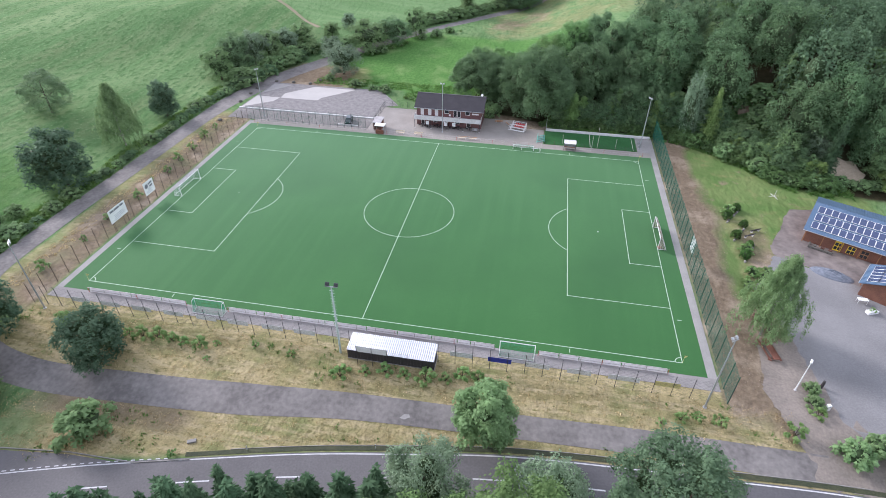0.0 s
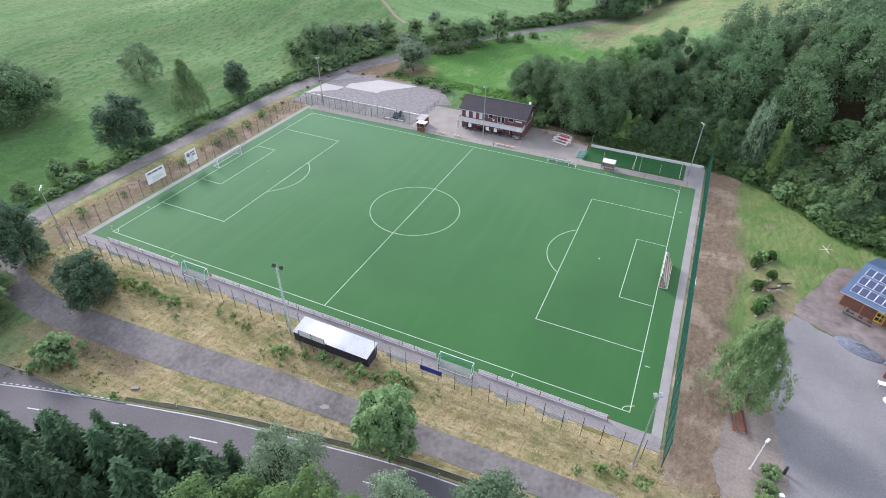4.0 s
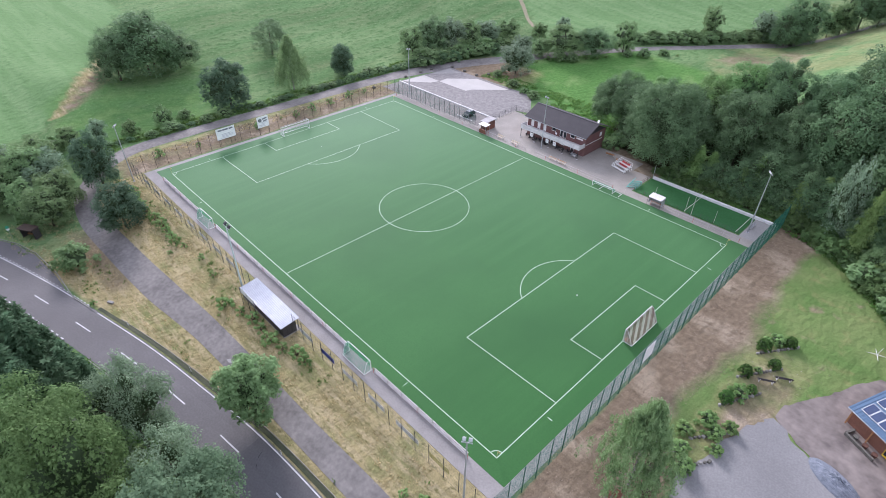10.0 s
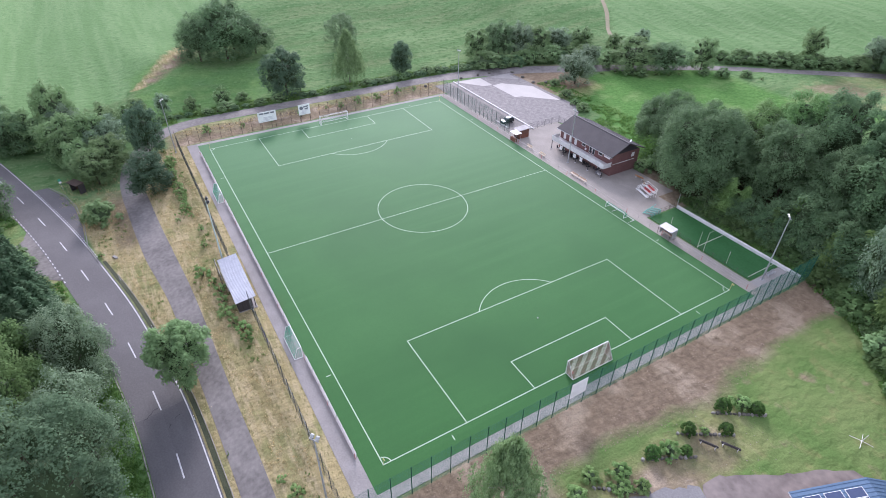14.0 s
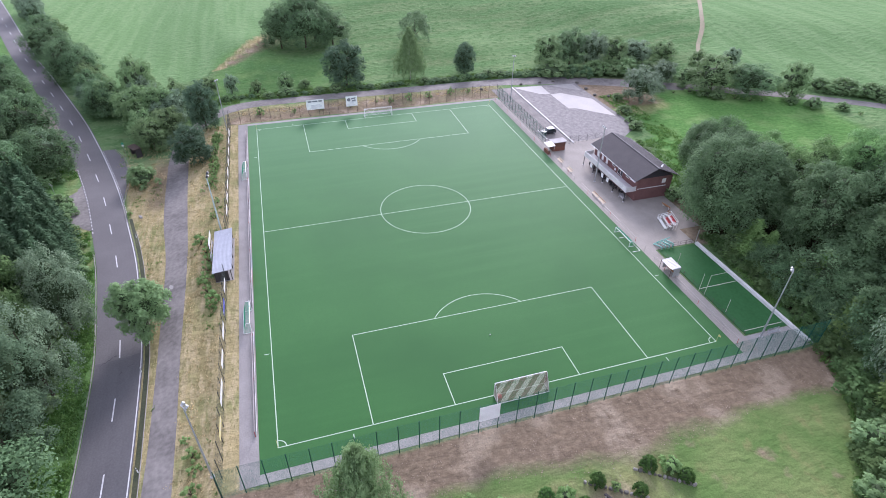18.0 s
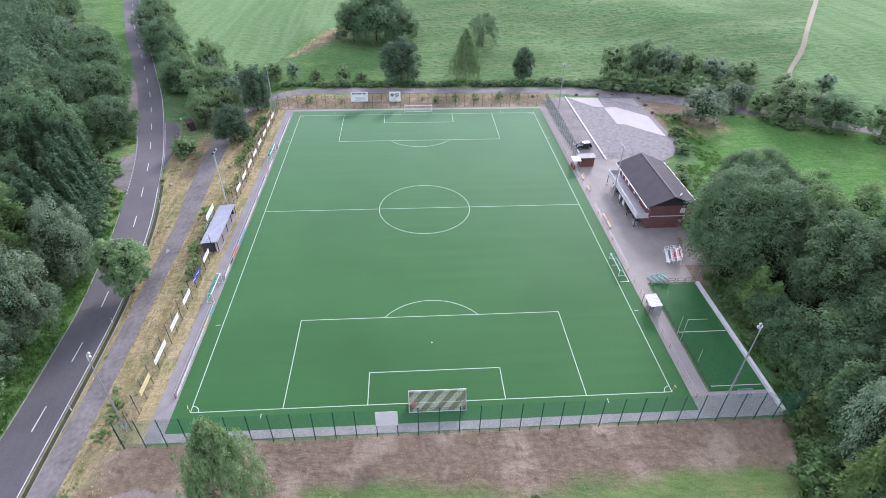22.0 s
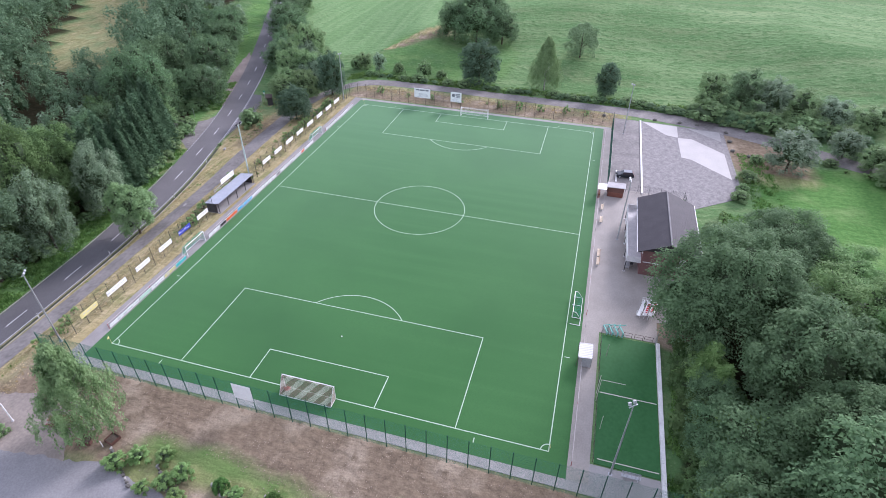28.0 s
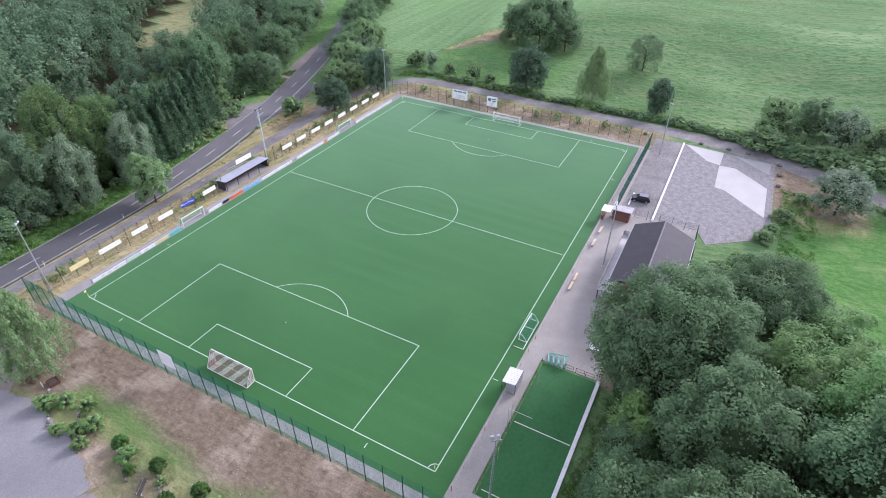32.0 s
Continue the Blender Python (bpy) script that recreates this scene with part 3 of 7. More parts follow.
def ground_sheet():
    def lines(lo, hi, a, b, step):
        c = [lo + i * step for i in range(int((hi - lo) / step) + 1)]
        out, s, p = [], step, lo
        while p > a:
            s *= 1.12; p -= s; out.append(p)
        out = out[::-1] + c
        s, p = step, hi
        while p < b:
            s *= 1.12; p += s; out.append(p)
        return out

    xs, ys = lines(-90, 96, -2500, 2500, 1.25), lines(-90, 96, -2500, 2500, 1.25)
    v = [(x, y, land(x, y)) for y in ys for x in xs]
    nx = len(xs)
    f = [(j * nx + i, j * nx + i + 1, (j + 1) * nx + i + 1, (j + 1) * nx + i) for j in range(len(ys) - 1) for i in range(nx - 1)]
    me = bpy.data.meshes.new("ground")
    me.from_pydata(v, [], f)
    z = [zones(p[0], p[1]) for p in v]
    for k, name in enumerate(("lawn", "dry", "soil", "wood", "lush_and_shaded", "mown")):
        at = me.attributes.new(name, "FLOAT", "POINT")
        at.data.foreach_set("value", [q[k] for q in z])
    me.materials.append(M_GROUND)
    me.shade_smooth()
    return tagged(new("ground", me), "green meadow, dry verges and bare earth round the sports ground", "ground", "", "structure")


ground_sheet()
road_b, road_line = ribbon(ROAD, [6.6] * len(ROAD), 0.06)
structure("road", road_b, M_ROAD, "grey asphalt country road with white markings", "road")
patch_b, _ = ribbon(ROAD[:8], [6.45] * 8, 0.068)
structure("road_resurfaced", patch_b, mat("newer_asphalt", (0.120, 0.116, 0.120), (0.090, 0.087, 0.091), scale=0.2, fine=4.0, rough=0.75), "darker resurfaced stretch of the country road", "road")
lane_b, lane_line = ribbon(LANE, LANE_W, 0.04)
structure("lane", lane_b, M_LANE, "worn patched asphalt lane beside the sports ground", "lane")

# ---- pitch ----
HL, HW = 48.31, 31.96


def flat(pts, z, th=0.03):
    return Build().prism(pts, z - th, z)


def rect(x0, y0, x1, y1):
    return [(x0, y0), (x1, y0), (x1, y1), (x0, y1)]


structure("pitch", flat(rect(-51.4, -34.2, 51.4, 34.3), 0.06, 0.2), M_TURF, "green artificial turf of the football pitch", "turf")
pitch = bpy.data.objects["pitch"]


LAYER = itertools.cycle((0.0, 0.004, 0.008))   # crossing lines lie one above another


def line(pts):
    part("line_marking", flat(pts, 0.066 + next(LAYER), 0.004), M_LINE, pitch)


def stripe(x0, y0, x1, y1, w=0.125):
    line(rect(min(x0, x1) - w / 2, min(y0, y1) - w / 2, max(x0, x1) + w / 2, max(y0, y1) + w / 2))


def arc(cx, cy, r, a0, a1, n=48, w=0.125):
    b = Build()
    for i in range(n):
        a, c = radians(a0 + (a1 - a0) * i / n), radians(a0 + (a1 - a0) * (i + 1) / n)
        q = [(cx + k * math.cos(t), cy + k * math.sin(t)) for k, t in ((r - w / 2, a), (r + w / 2, a), (r + w / 2, c), (r - w / 2, c))]
        b.prism(q, 0.072, 0.078)
    part("line_marking", b, M_LINE, pitch)


for s in (-1, 1):
    stripe(-HL, s * HW, HL, s * HW)
    stripe(s * HL, -HW, s * HL, HW)
    stripe(s * (HL - 16.5), -20.16, s * (HL - 16.5), 20.16)
    stripe(s * (HL - 5.5), -9.16, s * (HL - 5.5), 9.16)
    for u in (-1, 1):
        stripe(s * HL, u * 20.16, s * (HL - 16.5), u * 20.16)
        stripe(s * HL, u * 9.16, s * (HL - 5.5), u * 9.16)
        q = {(1, 1): 180, (-1, 1): 270, (-1, -1): 0, (1, -1): 90}[(s, u)]
        arc(s * HL, u * HW, 1.0, q, q + 90, 10)
        stripe(s * (HL + 0.7), u * 22.8, s * (HL + 1.3), u * 22.8)
        stripe(s * 32.2, u * (HW + 0.4), s * 32.2, u * (HW + 1.0))
    half = math.degrees(math.acos(5.5 / 9.15))
    c0 = 180 if s > 0 else 0
    arc(s * (HL - 11), 0, 9.15, c0 - half, c0 + half, 28)
    b = Build()
    b.prism([(s * (HL - 11) + 0.11 * math.cos(i * 0.785), 0.11 * math.sin(i * 0.785)) for i in range(8)], 0.062, 0.068)
    if s < 0:
        part("penalty_spot", b, M_LINE, pitch)
stripe(0, -HW, 0, HW)
arc(0, 0, 9.15, 0, 360, 72)

# ---- hard surfaces round the pitch ----
structure("pavement_south", flat(rect(-52.6, -36.5, 52.7, -34.2), 0.05, 0.2), M_PAVE_S, "grey concrete paving along the touchline", "paving")
structure("pavement_east", flat(rect(51.4, -34.2, 52.7, 46.0), 0.05, 0.2), M_PAVE, "narrow grey concrete paving behind the goal line", "paving")
structure("pavement_west", flat(rect(-52.6, -34.2, -51.4, 36.2), 0.05, 0.2), M_PAVE, "narrow grey concrete paving behind the goal line", "paving")
structure("pavement_north", flat(rect(-51.4, 34.3, 51.4, 36.9), 0.05, 0.2), M_PLAZA, "reddish grey paving along the touchline", "paving")
structure("plaza", flat(rect(-20, 36.9, 25.6, 45.4), 0.05, 0.2), M_PLAZA, "reddish grey paved yard before the clubhouse", "paving")
structure("plaza_back", flat(rect(-20, 45.4, -7.5, 52), 0.05, 0.2), M_PLAZA, "reddish grey paved yard beside the clubhouse", "paving")
structure("plaza_east", flat(rect(9.0, 45.4, 21.0, 50), 0.045, 0.2), M_PLAZA, "reddish grey paved yard beside the clubhouse", "paving")
structure("pavement_corner", flat(rect(48.6, 36.9, 51.4, 46.0), 0.05, 0.2), M_PAVE, "grey paving in the corner of the ground", "paving")
structure("car_park_lane", flat(rect(-59.5, 36.9, -20, 43.4), 0.05, 0.2), M_LANE, "worn asphalt strip beside the car park", "asphalt")
structure("car_park", flat([(-59.6, 43.8), (-20, 43.8), (-20, 52), (-16, 54), (-24, 64.5), (-58, 64.3)], 0.05, 0.2), M_COBBLE, "grey cobbled car park", "car park")

# ---- trees ----
def leaf_cloud(rng, centres, radii, per, size, droop=0.0, up=0.5, squash=1.0):
    """Small leaf sprays over the outside of many clumps."""
    V = []
    for c, r, k in zip(centres, radii, per):
        d = rng.normal(size=(k, 3))
        d[:, 2] = d[:, 2] + 0.7
        d /= np.linalg.norm(d, axis=1)[:, None]
        pos = c + d * r * rng.uniform(0.55, 1.15, (k, 1)) * np.array((1, 1, squash))
        nrm = d * (1.15 - up) + rng.normal(size=(k, 3)) * 0.20 + np.array((0, 0, up * 0.9))
        nrm /= np.linalg.norm(nrm, axis=1)[:, None]
        side = np.cross(nrm, rng.normal(size=(k, 3)))
        side /= np.linalg.norm(side, axis=1)[:, None] + 1e-9
        fwd = np.cross(nrm, side)
        if droop:
            fwd = fwd * (1 - droop) + np.array((0, 0, -droop))
            pos[:, 2] -= droop * rng.uniform(0, 0.9, k)
        s = size * rng.uniform(0.55, 1.4, (k, 1))
        q = np.stack([pos - side * s * (0.55 - 0.25 * droop), pos + side * s * (0.5 - 0.22 * droop) - nrm * s * 0.1, pos + fwd * s * (0.95 + droop) - nrm * s * 0.12], 1)
        V.append(q.reshape(-1, 3))
    v = np.concatenate(V)
    return v, np.arange(len(v)).reshape(-1, 3)


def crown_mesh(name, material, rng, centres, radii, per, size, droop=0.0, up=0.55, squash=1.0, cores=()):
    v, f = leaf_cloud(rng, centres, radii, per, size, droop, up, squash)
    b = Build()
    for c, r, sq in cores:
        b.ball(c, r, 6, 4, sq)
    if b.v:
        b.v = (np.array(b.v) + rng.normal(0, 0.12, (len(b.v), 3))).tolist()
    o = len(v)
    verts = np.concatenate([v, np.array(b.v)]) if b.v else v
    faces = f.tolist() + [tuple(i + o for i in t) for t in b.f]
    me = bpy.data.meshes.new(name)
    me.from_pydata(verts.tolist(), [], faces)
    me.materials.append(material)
    me.materials.append(M_CORE_SHADE)   # dark tone on the cores, the shade inside the crown put into colour
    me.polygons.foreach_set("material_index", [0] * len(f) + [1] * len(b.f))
    return me


def trunk_mesh(rng, h, r, spread, limbs, material, lean=0.0):
    b = Build()
    top = Vector((lean * h, 0, h * 0.75))
    b.tube((0, 0, -0.6), top * 0.5, r * 1.15, r * 0.75, 8)
    b.tube(top * 0.5, top, r * 0.75, r * 0.3, 8)
    for i in range(limbs):
        a = 2 * math.pi * (i + rng.uniform(-0.3, 0.3)) / limbs
        k = rng.uniform(0.3, 0.6)
        p = top * k
        q = p + Vector((math.cos(a) * spread * 0.6, math.sin(a) * spread * 0.6, h * rng.uniform(0.18, 0.3)))
        b.tube(p, q, r * 0.4, r * 0.12, 5)
    return b.mesh("trunk", material)


def broad(seed, h, R, material, bark, leaves, size, lobes=14, base=0.06, droop=0.0, taper=0.0, gap=0.0, ragged=0.16, bough=0.42, sub=10, skirt=0, inner=True, fill=0.78):
    """A broad-leaved tree: trunk with limbs, and a crown of rounded boughs, each of many leafy clumps with gaps between."""
    rng = np.random.default_rng(seed)
    zc, hz = h * (base + 1) / 2, h * (1 - base) / 2
    cs, rs, share, cores = [], [], [], []
    stretch = 1 + rng.uniform(-0.12, 0.12)
    for i in range(lobes):
        u = 1 - 1.84 * (i + 0.5) / lobes
        a = i * 2.39996 + rng.uniform(-0.45, 0.45)
        w = math.sqrt(max(0, 1 - abs(u) ** (2.2 if u > 0 else 3.2))) * 0.60 * (1 + rng.uniform(-ragged, ragged) * 1.4) * (1 - taper * max(0, u + 0.2))
        lr = R * bough * rng.uniform(0.8, 1.2) * (1 - 0.35 * taper)
        c = np.array((math.cos(a) * w * R * stretch, math.sin(a) * w * R / stretch, zc + u * hz * 0.72 * (1 + rng.uniform(-ragged, ragged))))
        out = np.array((math.cos(a) * w, math.sin(a) * w, u * 0.8 + 0.35))
        out /= np.linalg.norm(out)
        cs.append(c)
        rs.append(lr * 0.96)
        share.append(fill)
        for k in range(sub):
            d = rng.normal(size=3) * 0.75 + out
            d /= np.linalg.norm(d)
            cs.append(c + d * lr * rng.uniform(0.62, 1.02) * np.array((1, 1, min(1.15, hz / R))))
            rs.append(lr * rng.uniform(0.28, 0.46))
            share.append(1.0)
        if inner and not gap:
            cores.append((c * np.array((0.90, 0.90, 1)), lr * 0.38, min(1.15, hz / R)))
    for i in range(skirt):   # low boughs down to the ground
        a = (i + rng.uniform(-0.3, 0.3)) * 2 * math.pi / skirt
        c, lr = np.array((math.cos(a) * R * 0.5, math.sin(a) * R * 0.5, zc - hz * 0.68)), R * bough * 0.8
        cs.append(c)
        rs.append(lr)
        share.append(fill)
        for k in range(4):
            d = rng.normal(size=3) * 0.6 + np.array((math.cos(a), math.sin(a), 0.2))
            cs.append(c + d / np.linalg.norm(d) * lr * 0.9)
            rs.append(lr * 0.4)
            share.append(1.0)
    cs, rs = np.array(cs), np.array(rs)
    kx = 1.04 * R / np.percentile(np.hypot(cs[:, 0], cs[:, 1]) + rs, 96)
    zlo, zhi = (cs[:, 2] - rs).min(), (cs[:, 2] + rs).max()
    kz = h * (1 - base) / (zhi - zlo)

    def fit(c):
        return np.array((c[0] * kx, c[1] * kx, base * h + (c[2] - zlo) * kz))

    cs, rs = np.array([fit(c) for c in cs]), rs * kx
    cores = [(fit(c), r * kx, q) for c, r, q in cores]
    per = rs ** 2 * np.array(share)
    per = np.maximum(5, leaves * per / per.sum()).astype(int)
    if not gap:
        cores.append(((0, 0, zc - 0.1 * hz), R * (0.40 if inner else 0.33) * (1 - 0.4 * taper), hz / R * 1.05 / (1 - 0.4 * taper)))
    crown = crown_mesh("crown", material, rng, cs, rs, per, size, droop, cores=cores)
    return crown, trunk_mesh(rng, h, 0.015 * h + 0.05, R, 6, bark)


def birch(seed, h, R, material, leaves, size):
    """A birch: slender stem, rising limbs and hanging twig veils, broad below and drawn out to a loose tip."""
    rng = np.random.default_rng(seed)
    b = Build()
    b.tube((0, 0, -0.4), (0.1, 0, h * 0.5), 0.20, 0.13, 8).tube((0.1, 0, h * 0.5), (0, 0.1, h * 0.97), 0.13, 0.03, 8)
    V, n = [], 190
    per = leaves // (n * 3)
    for i in range(n):
        g = (i + 0.5) / n
        top = h * (0.26 + 0.74 * g)
        reach = R * (1.02 - g ** 1.5) * rng.uniform(0.35, 1.0) + 0.15
        a = i * 2.39996 + rng.uniform(-0.5, 0.5)
        tip = np.array((math.cos(a) * reach, math.sin(a) * reach, top))
        if i % 4 == 0:
            root = np.array((0.05, 0.03, max(0.15 * h, top - 0.22 * h * (1 - 0.5 * g))))
            b.tube(root, tip, 0.045, 0.012, 4)
        for k in range(3):
            start = tip + rng.normal(0, 0.55 * (1 - 0.6 * g), 3) * np.array((1, 1, 0.5))
            fall = min(start[2] - 0.5, rng.uniform(0.10, 0.26) * h * (1.05 - 0.55 * g))
            d = rng.uniform(0, 1, per) ** 0.85
            out = 1 + 0.10 * np.sin(d * 2.2)
            pos = np.stack([start[0] * out, start[1] * out, start[2] - d * fall], 1) + rng.normal(0, 0.16, (per, 3))
            nrm = rng.normal(size=(per, 3)) * 0.55 + np.array((math.cos(a), math.sin(a), 0.55))
            nrm /= np.linalg.norm(nrm, axis=1)[:, None]
            side = np.cross(nrm, rng.normal(size=(per, 3)))
            side /= np.linalg.norm(side, axis=1)[:, None] + 1e-9
            fwd = np.cross(nrm, side) * 0.5 + np.array((0, 0, -0.6))
            s = size * rng.uniform(0.6, 1.35, (per, 1))
            V.append(np.stack([pos - side * s * 0.42, pos + side * s * 0.42, pos + fwd * s * 1.3], 1).reshape(-1, 3))
    v = np.concatenate(V)
    me = bpy.data.meshes.new("crown")
    me.from_pydata(v.tolist(), [], np.arange(len(v)).reshape(-1, 3).tolist())
    me.materials.append(material)
    return me, b.mesh("trunk", M_BIRCH)


def spruce(seed, h, R, material, leaves, size):
    """A spruce: a slim ragged spire of short boughs."""
    rng = np.random.default_rng(seed)
    V, F, base = [], [], 0
    tiers = int(h / 0.5)
    for t in range(tiers):
        g = t / tiers
        z = h * (0.05 + 0.94 * g)
        r = R * (1 - g) ** 0.75 + 0.10
        n = max(4, int(leaves * (r / R) / tiers * 1.55))
        boughs = 5 + int(5 * (1 - g))
        which = rng.integers(0, boughs, n)
        reach = rng.uniform(0.40, 1.25, boughs)[which]
        a = (which + rng.normal(0, 0.22, n)) * 2 * math.pi / boughs + t * 1.9
        k = rng.uniform(0.25, 1.0, n) * reach
        pos = np.stack([np.cos(a) * k * r, np.sin(a) * k * r, z - 0.30 * k * r + rng.normal(0, 0.10, n)], 1)
        out = np.stack([np.cos(a), np.sin(a), rng.normal(-0.15, 0.45, n)], 1)
        sd = np.stack([-np.sin(a), np.cos(a), rng.normal(0, 0.5, n)], 1)
        s = size * rng.uniform(0.6, 1.3, (n, 1))
        q = np.stack([pos - sd * s * 0.30, pos + out * s * 0.9, pos + sd * s * 0.30 + np.array((0, 0, 0.06))], 1)
        V.append(q.reshape(-1, 3)); F.append(np.arange(3 * n).reshape(-1, 3) + base); base += 3 * n
    b = Build()
    b.tube((0, 0, h * 0.06), (0, 0, h * 0.95), R * 0.55, 0.05, 7)
    v = np.concatenate(V + [np.array(b.v)])
    f = np.concatenate(F).tolist() + [tuple(i + base for i in t) for t in b.f]
    me = bpy.data.meshes.new("crown")
    me.from_pydata(v.tolist(), [], f)
    me.materials.append(material)
    tb = Build().tube((0, 0, -0.6), (0, 0, h * 0.9), 0.02 * h, 0.03, 7)
    return me, tb.mesh("trunk", M_BARK)


def bush(seed, h, R, material, leaves, size, clumps=26, tidy=False):
    rng = np.random.default_rng(seed)
    cs, rs = [], []
    for i in range(clumps):
        a, u = i * 2.4 + rng.uniform(-0.3, 0.3), (i + 0.5) / clumps
        w = math.sqrt(max(0.02, 1 - u ** 2.2)) * (0.8 if tidy else rng.uniform(0.5, 0.95))
        cs.append(np.array((math.cos(a) * w * R, math.sin(a) * w * R, (0.12 + u * 0.76) * h * (1 if tidy else rng.uniform(0.85, 1.1)))))
        rs.append(min(R, h) * (0.2 if tidy else rng.uniform(0.15, 0.28)))
    rs = np.array(rs)
    per = np.maximum(5, leaves * rs ** 2 / (rs ** 2).sum()).astype(int)
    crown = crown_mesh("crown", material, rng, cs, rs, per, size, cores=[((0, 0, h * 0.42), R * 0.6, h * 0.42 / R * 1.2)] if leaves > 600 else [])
    b = Build()
    for i in range(5):
        b.tube((0, 0, -0.2), (math.cos(i * 1.26) * R * 0.4, math.sin(i * 1.26) * R * 0.4, h * 0.6), 0.05, 0.02, 5)
    return crown, b.mesh("stem", M_BARK)


KINDS = {}


def kind(name, meshes, label, category="tree", low="trunk"):
    KINDS[name] = (meshes, label, category, low)


for i in range(4):
    kind(f"oak{i}", broad(10 + i, 17.5, 8.8, L_OAK, M_BARK, 10500, 0.37, 16, 0.0, skirt=5), "tall broad-leaved tree with dense dark green foliage")
for i in range(2):
    kind(f"light{i}", broad(20 + i, 13.5, 5.6, L_LIGHT, M_BARK, 6500, 0.34, 12, 0.0, skirt=5), "broad-leaved tree with fresh green foliage")
    kind(f"grey{i}", broad(24 + i, 12, 5.6, L_GREY, M_BARK, 6500, 0.32, 12, 0.0, skirt=5), "grey-green willow with a rounded crown")
    kind(f"yellow{i}", broad(28 + i, 12, 4.2, L_YELLOW, M_BARK, 4500, 0.32, 11, 0.04, 0.15, 0.3), "young tree with yellowish green foliage")
    kind(f"maple{i}", broad(32 + i, 9.5, 4.3, L_DARK, M_BARK, 10000, 0.26, 18, 0.02, ragged=0.08, skirt=8), "round dark green maple on the verge")
    kind(f"spruce{i}", spruce(40 + i, 17, 2.75, L_SPRUCE, 4600, 0.46), "slim dark green spruce in a dense stand")
    kind(f"bush{i}", bush(50 + i, 3.0, 2.2, L_LIGHT, 1000, 0.31), "wild green shrub with loose foliage", "shrub", "stem")
    kind(f"scrub{i}", bush(54 + i, 1.6, 1.0, L_SAPLING, 480, 0.19, 12), "small wild green bush in dry grass", "shrub", "stem")
kind("larch", spruce(44, 11, 2.5, L_LARCH, 6000, 0.36), "young light green conifer at the edge of the wood")
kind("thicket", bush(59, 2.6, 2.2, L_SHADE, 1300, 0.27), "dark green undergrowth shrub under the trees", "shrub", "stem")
kind("hedge", bush(58, 1.9, 1.7, L_OAK, 1300, 0.22), "dark green hedge shrub beside the lane", "shrub", "stem")
kind("lawnbox", bush(60, 1.9, 1.05, L_BOX, 1500, 0.15, 40, True), "round clipped dark green garden bush", "shrub", "stem")
kind("garden", bush(62, 1.6, 1.1, L_SAPLING, 800, 0.17, 18), "loose fresh green garden shrub", "shrub", "stem")
kind("birch", birch(70, 14.5, 4.4, L_BIRCH, 38000, 0.215), "birch with pale green drooping foliage")
kind("roadside_light", broad(22, 13.5, 5.6, L_ROADSIDE, M_BARK, 20000, 0.20, 14, 0.0, skirt=5), "broad-leaved tree with fresh green foliage beside the road")
kind("roadside_grey", broad(26, 12, 5.6, L_SILVER, M_BARK, 20000, 0.19, 14, 0.0, skirt=5), "silvery grey-green willow beside the road")
kind("roadside_ash", broad(23, 24.0, 7.2, L_ASH, M_BARK, 32000, 0.22, 22, 0.0, skirt=5, ragged=0.2, bough=0.34), "tall ash with bluish green foliage beside the road")
kind("verge", broad(72, 10.8, 4.3, L_LIGHT, M_BARK, 11000, 0.28, 16, 0.10), "leafy green tree on the road verge")
kind("bigoak", broad(73, 19.3, 10.9, L_OAK, M_BARK, 60000, 0.26, 34, 0.02, ragged=0.14, bough=0.33, sub=11, fill=0.35), "very large old tree with a domed dark green crown")
for i in range(2):
    kind(f"nearoak{i}", broad(90 + i, 17.5, 8.8, L_OAK, M_BARK, 32000, 0.275, 20, 0.0, skirt=5, ragged=0.2, bough=0.36, sub=11, fill=0.35), "tall broad-leaved tree with dense dark green foliage")
kind("nearlight", broad(94, 17.5, 8.8, L_SUNNY, M_BARK, 26000, 0.275, 20, 0.0, skirt=5, ragged=0.2, bough=0.36, sub=11, fill=0.35), "tall broad-leaved tree with fresh yellowish green foliage")
kind("parkoak", broad(74, 16, 11.0, L_OAK, M_BARK, 14000, 0.42, 22, 0.0, skirt=7, ragged=0.24, bough=0.34), "very broad old tree in the meadow")
kind("sparse", broad(78, 12, 5.6, L_GREYG, M_BARK, 15000, 0.23, 40, 0.0, 0.1, 0.12, 1.0, bough=0.26, sub=4), "thin grey-green tree with see-through foliage in the meadow")


def plant(name, x, y, h=1.0, w=None, rz=0.0, group=""):
    (crown, trunk), label, category, low = KINDS[name]
    w = h if w is None else w
    base = new("tree" if category == "tree" else "shrub")
    base.empty_display_size = 0.5
    base.matrix_basis = pose(x, y, land(x, y), 0, 0, rz) @ Matrix.Diagonal((w, w, h, 1))
    tagged(base, label, category, group)
    for nm, me in ((low, trunk), ("crown", crown)):
        o = new(nm, me)
        o.parent = base
    return base


rt = random.Random(7)
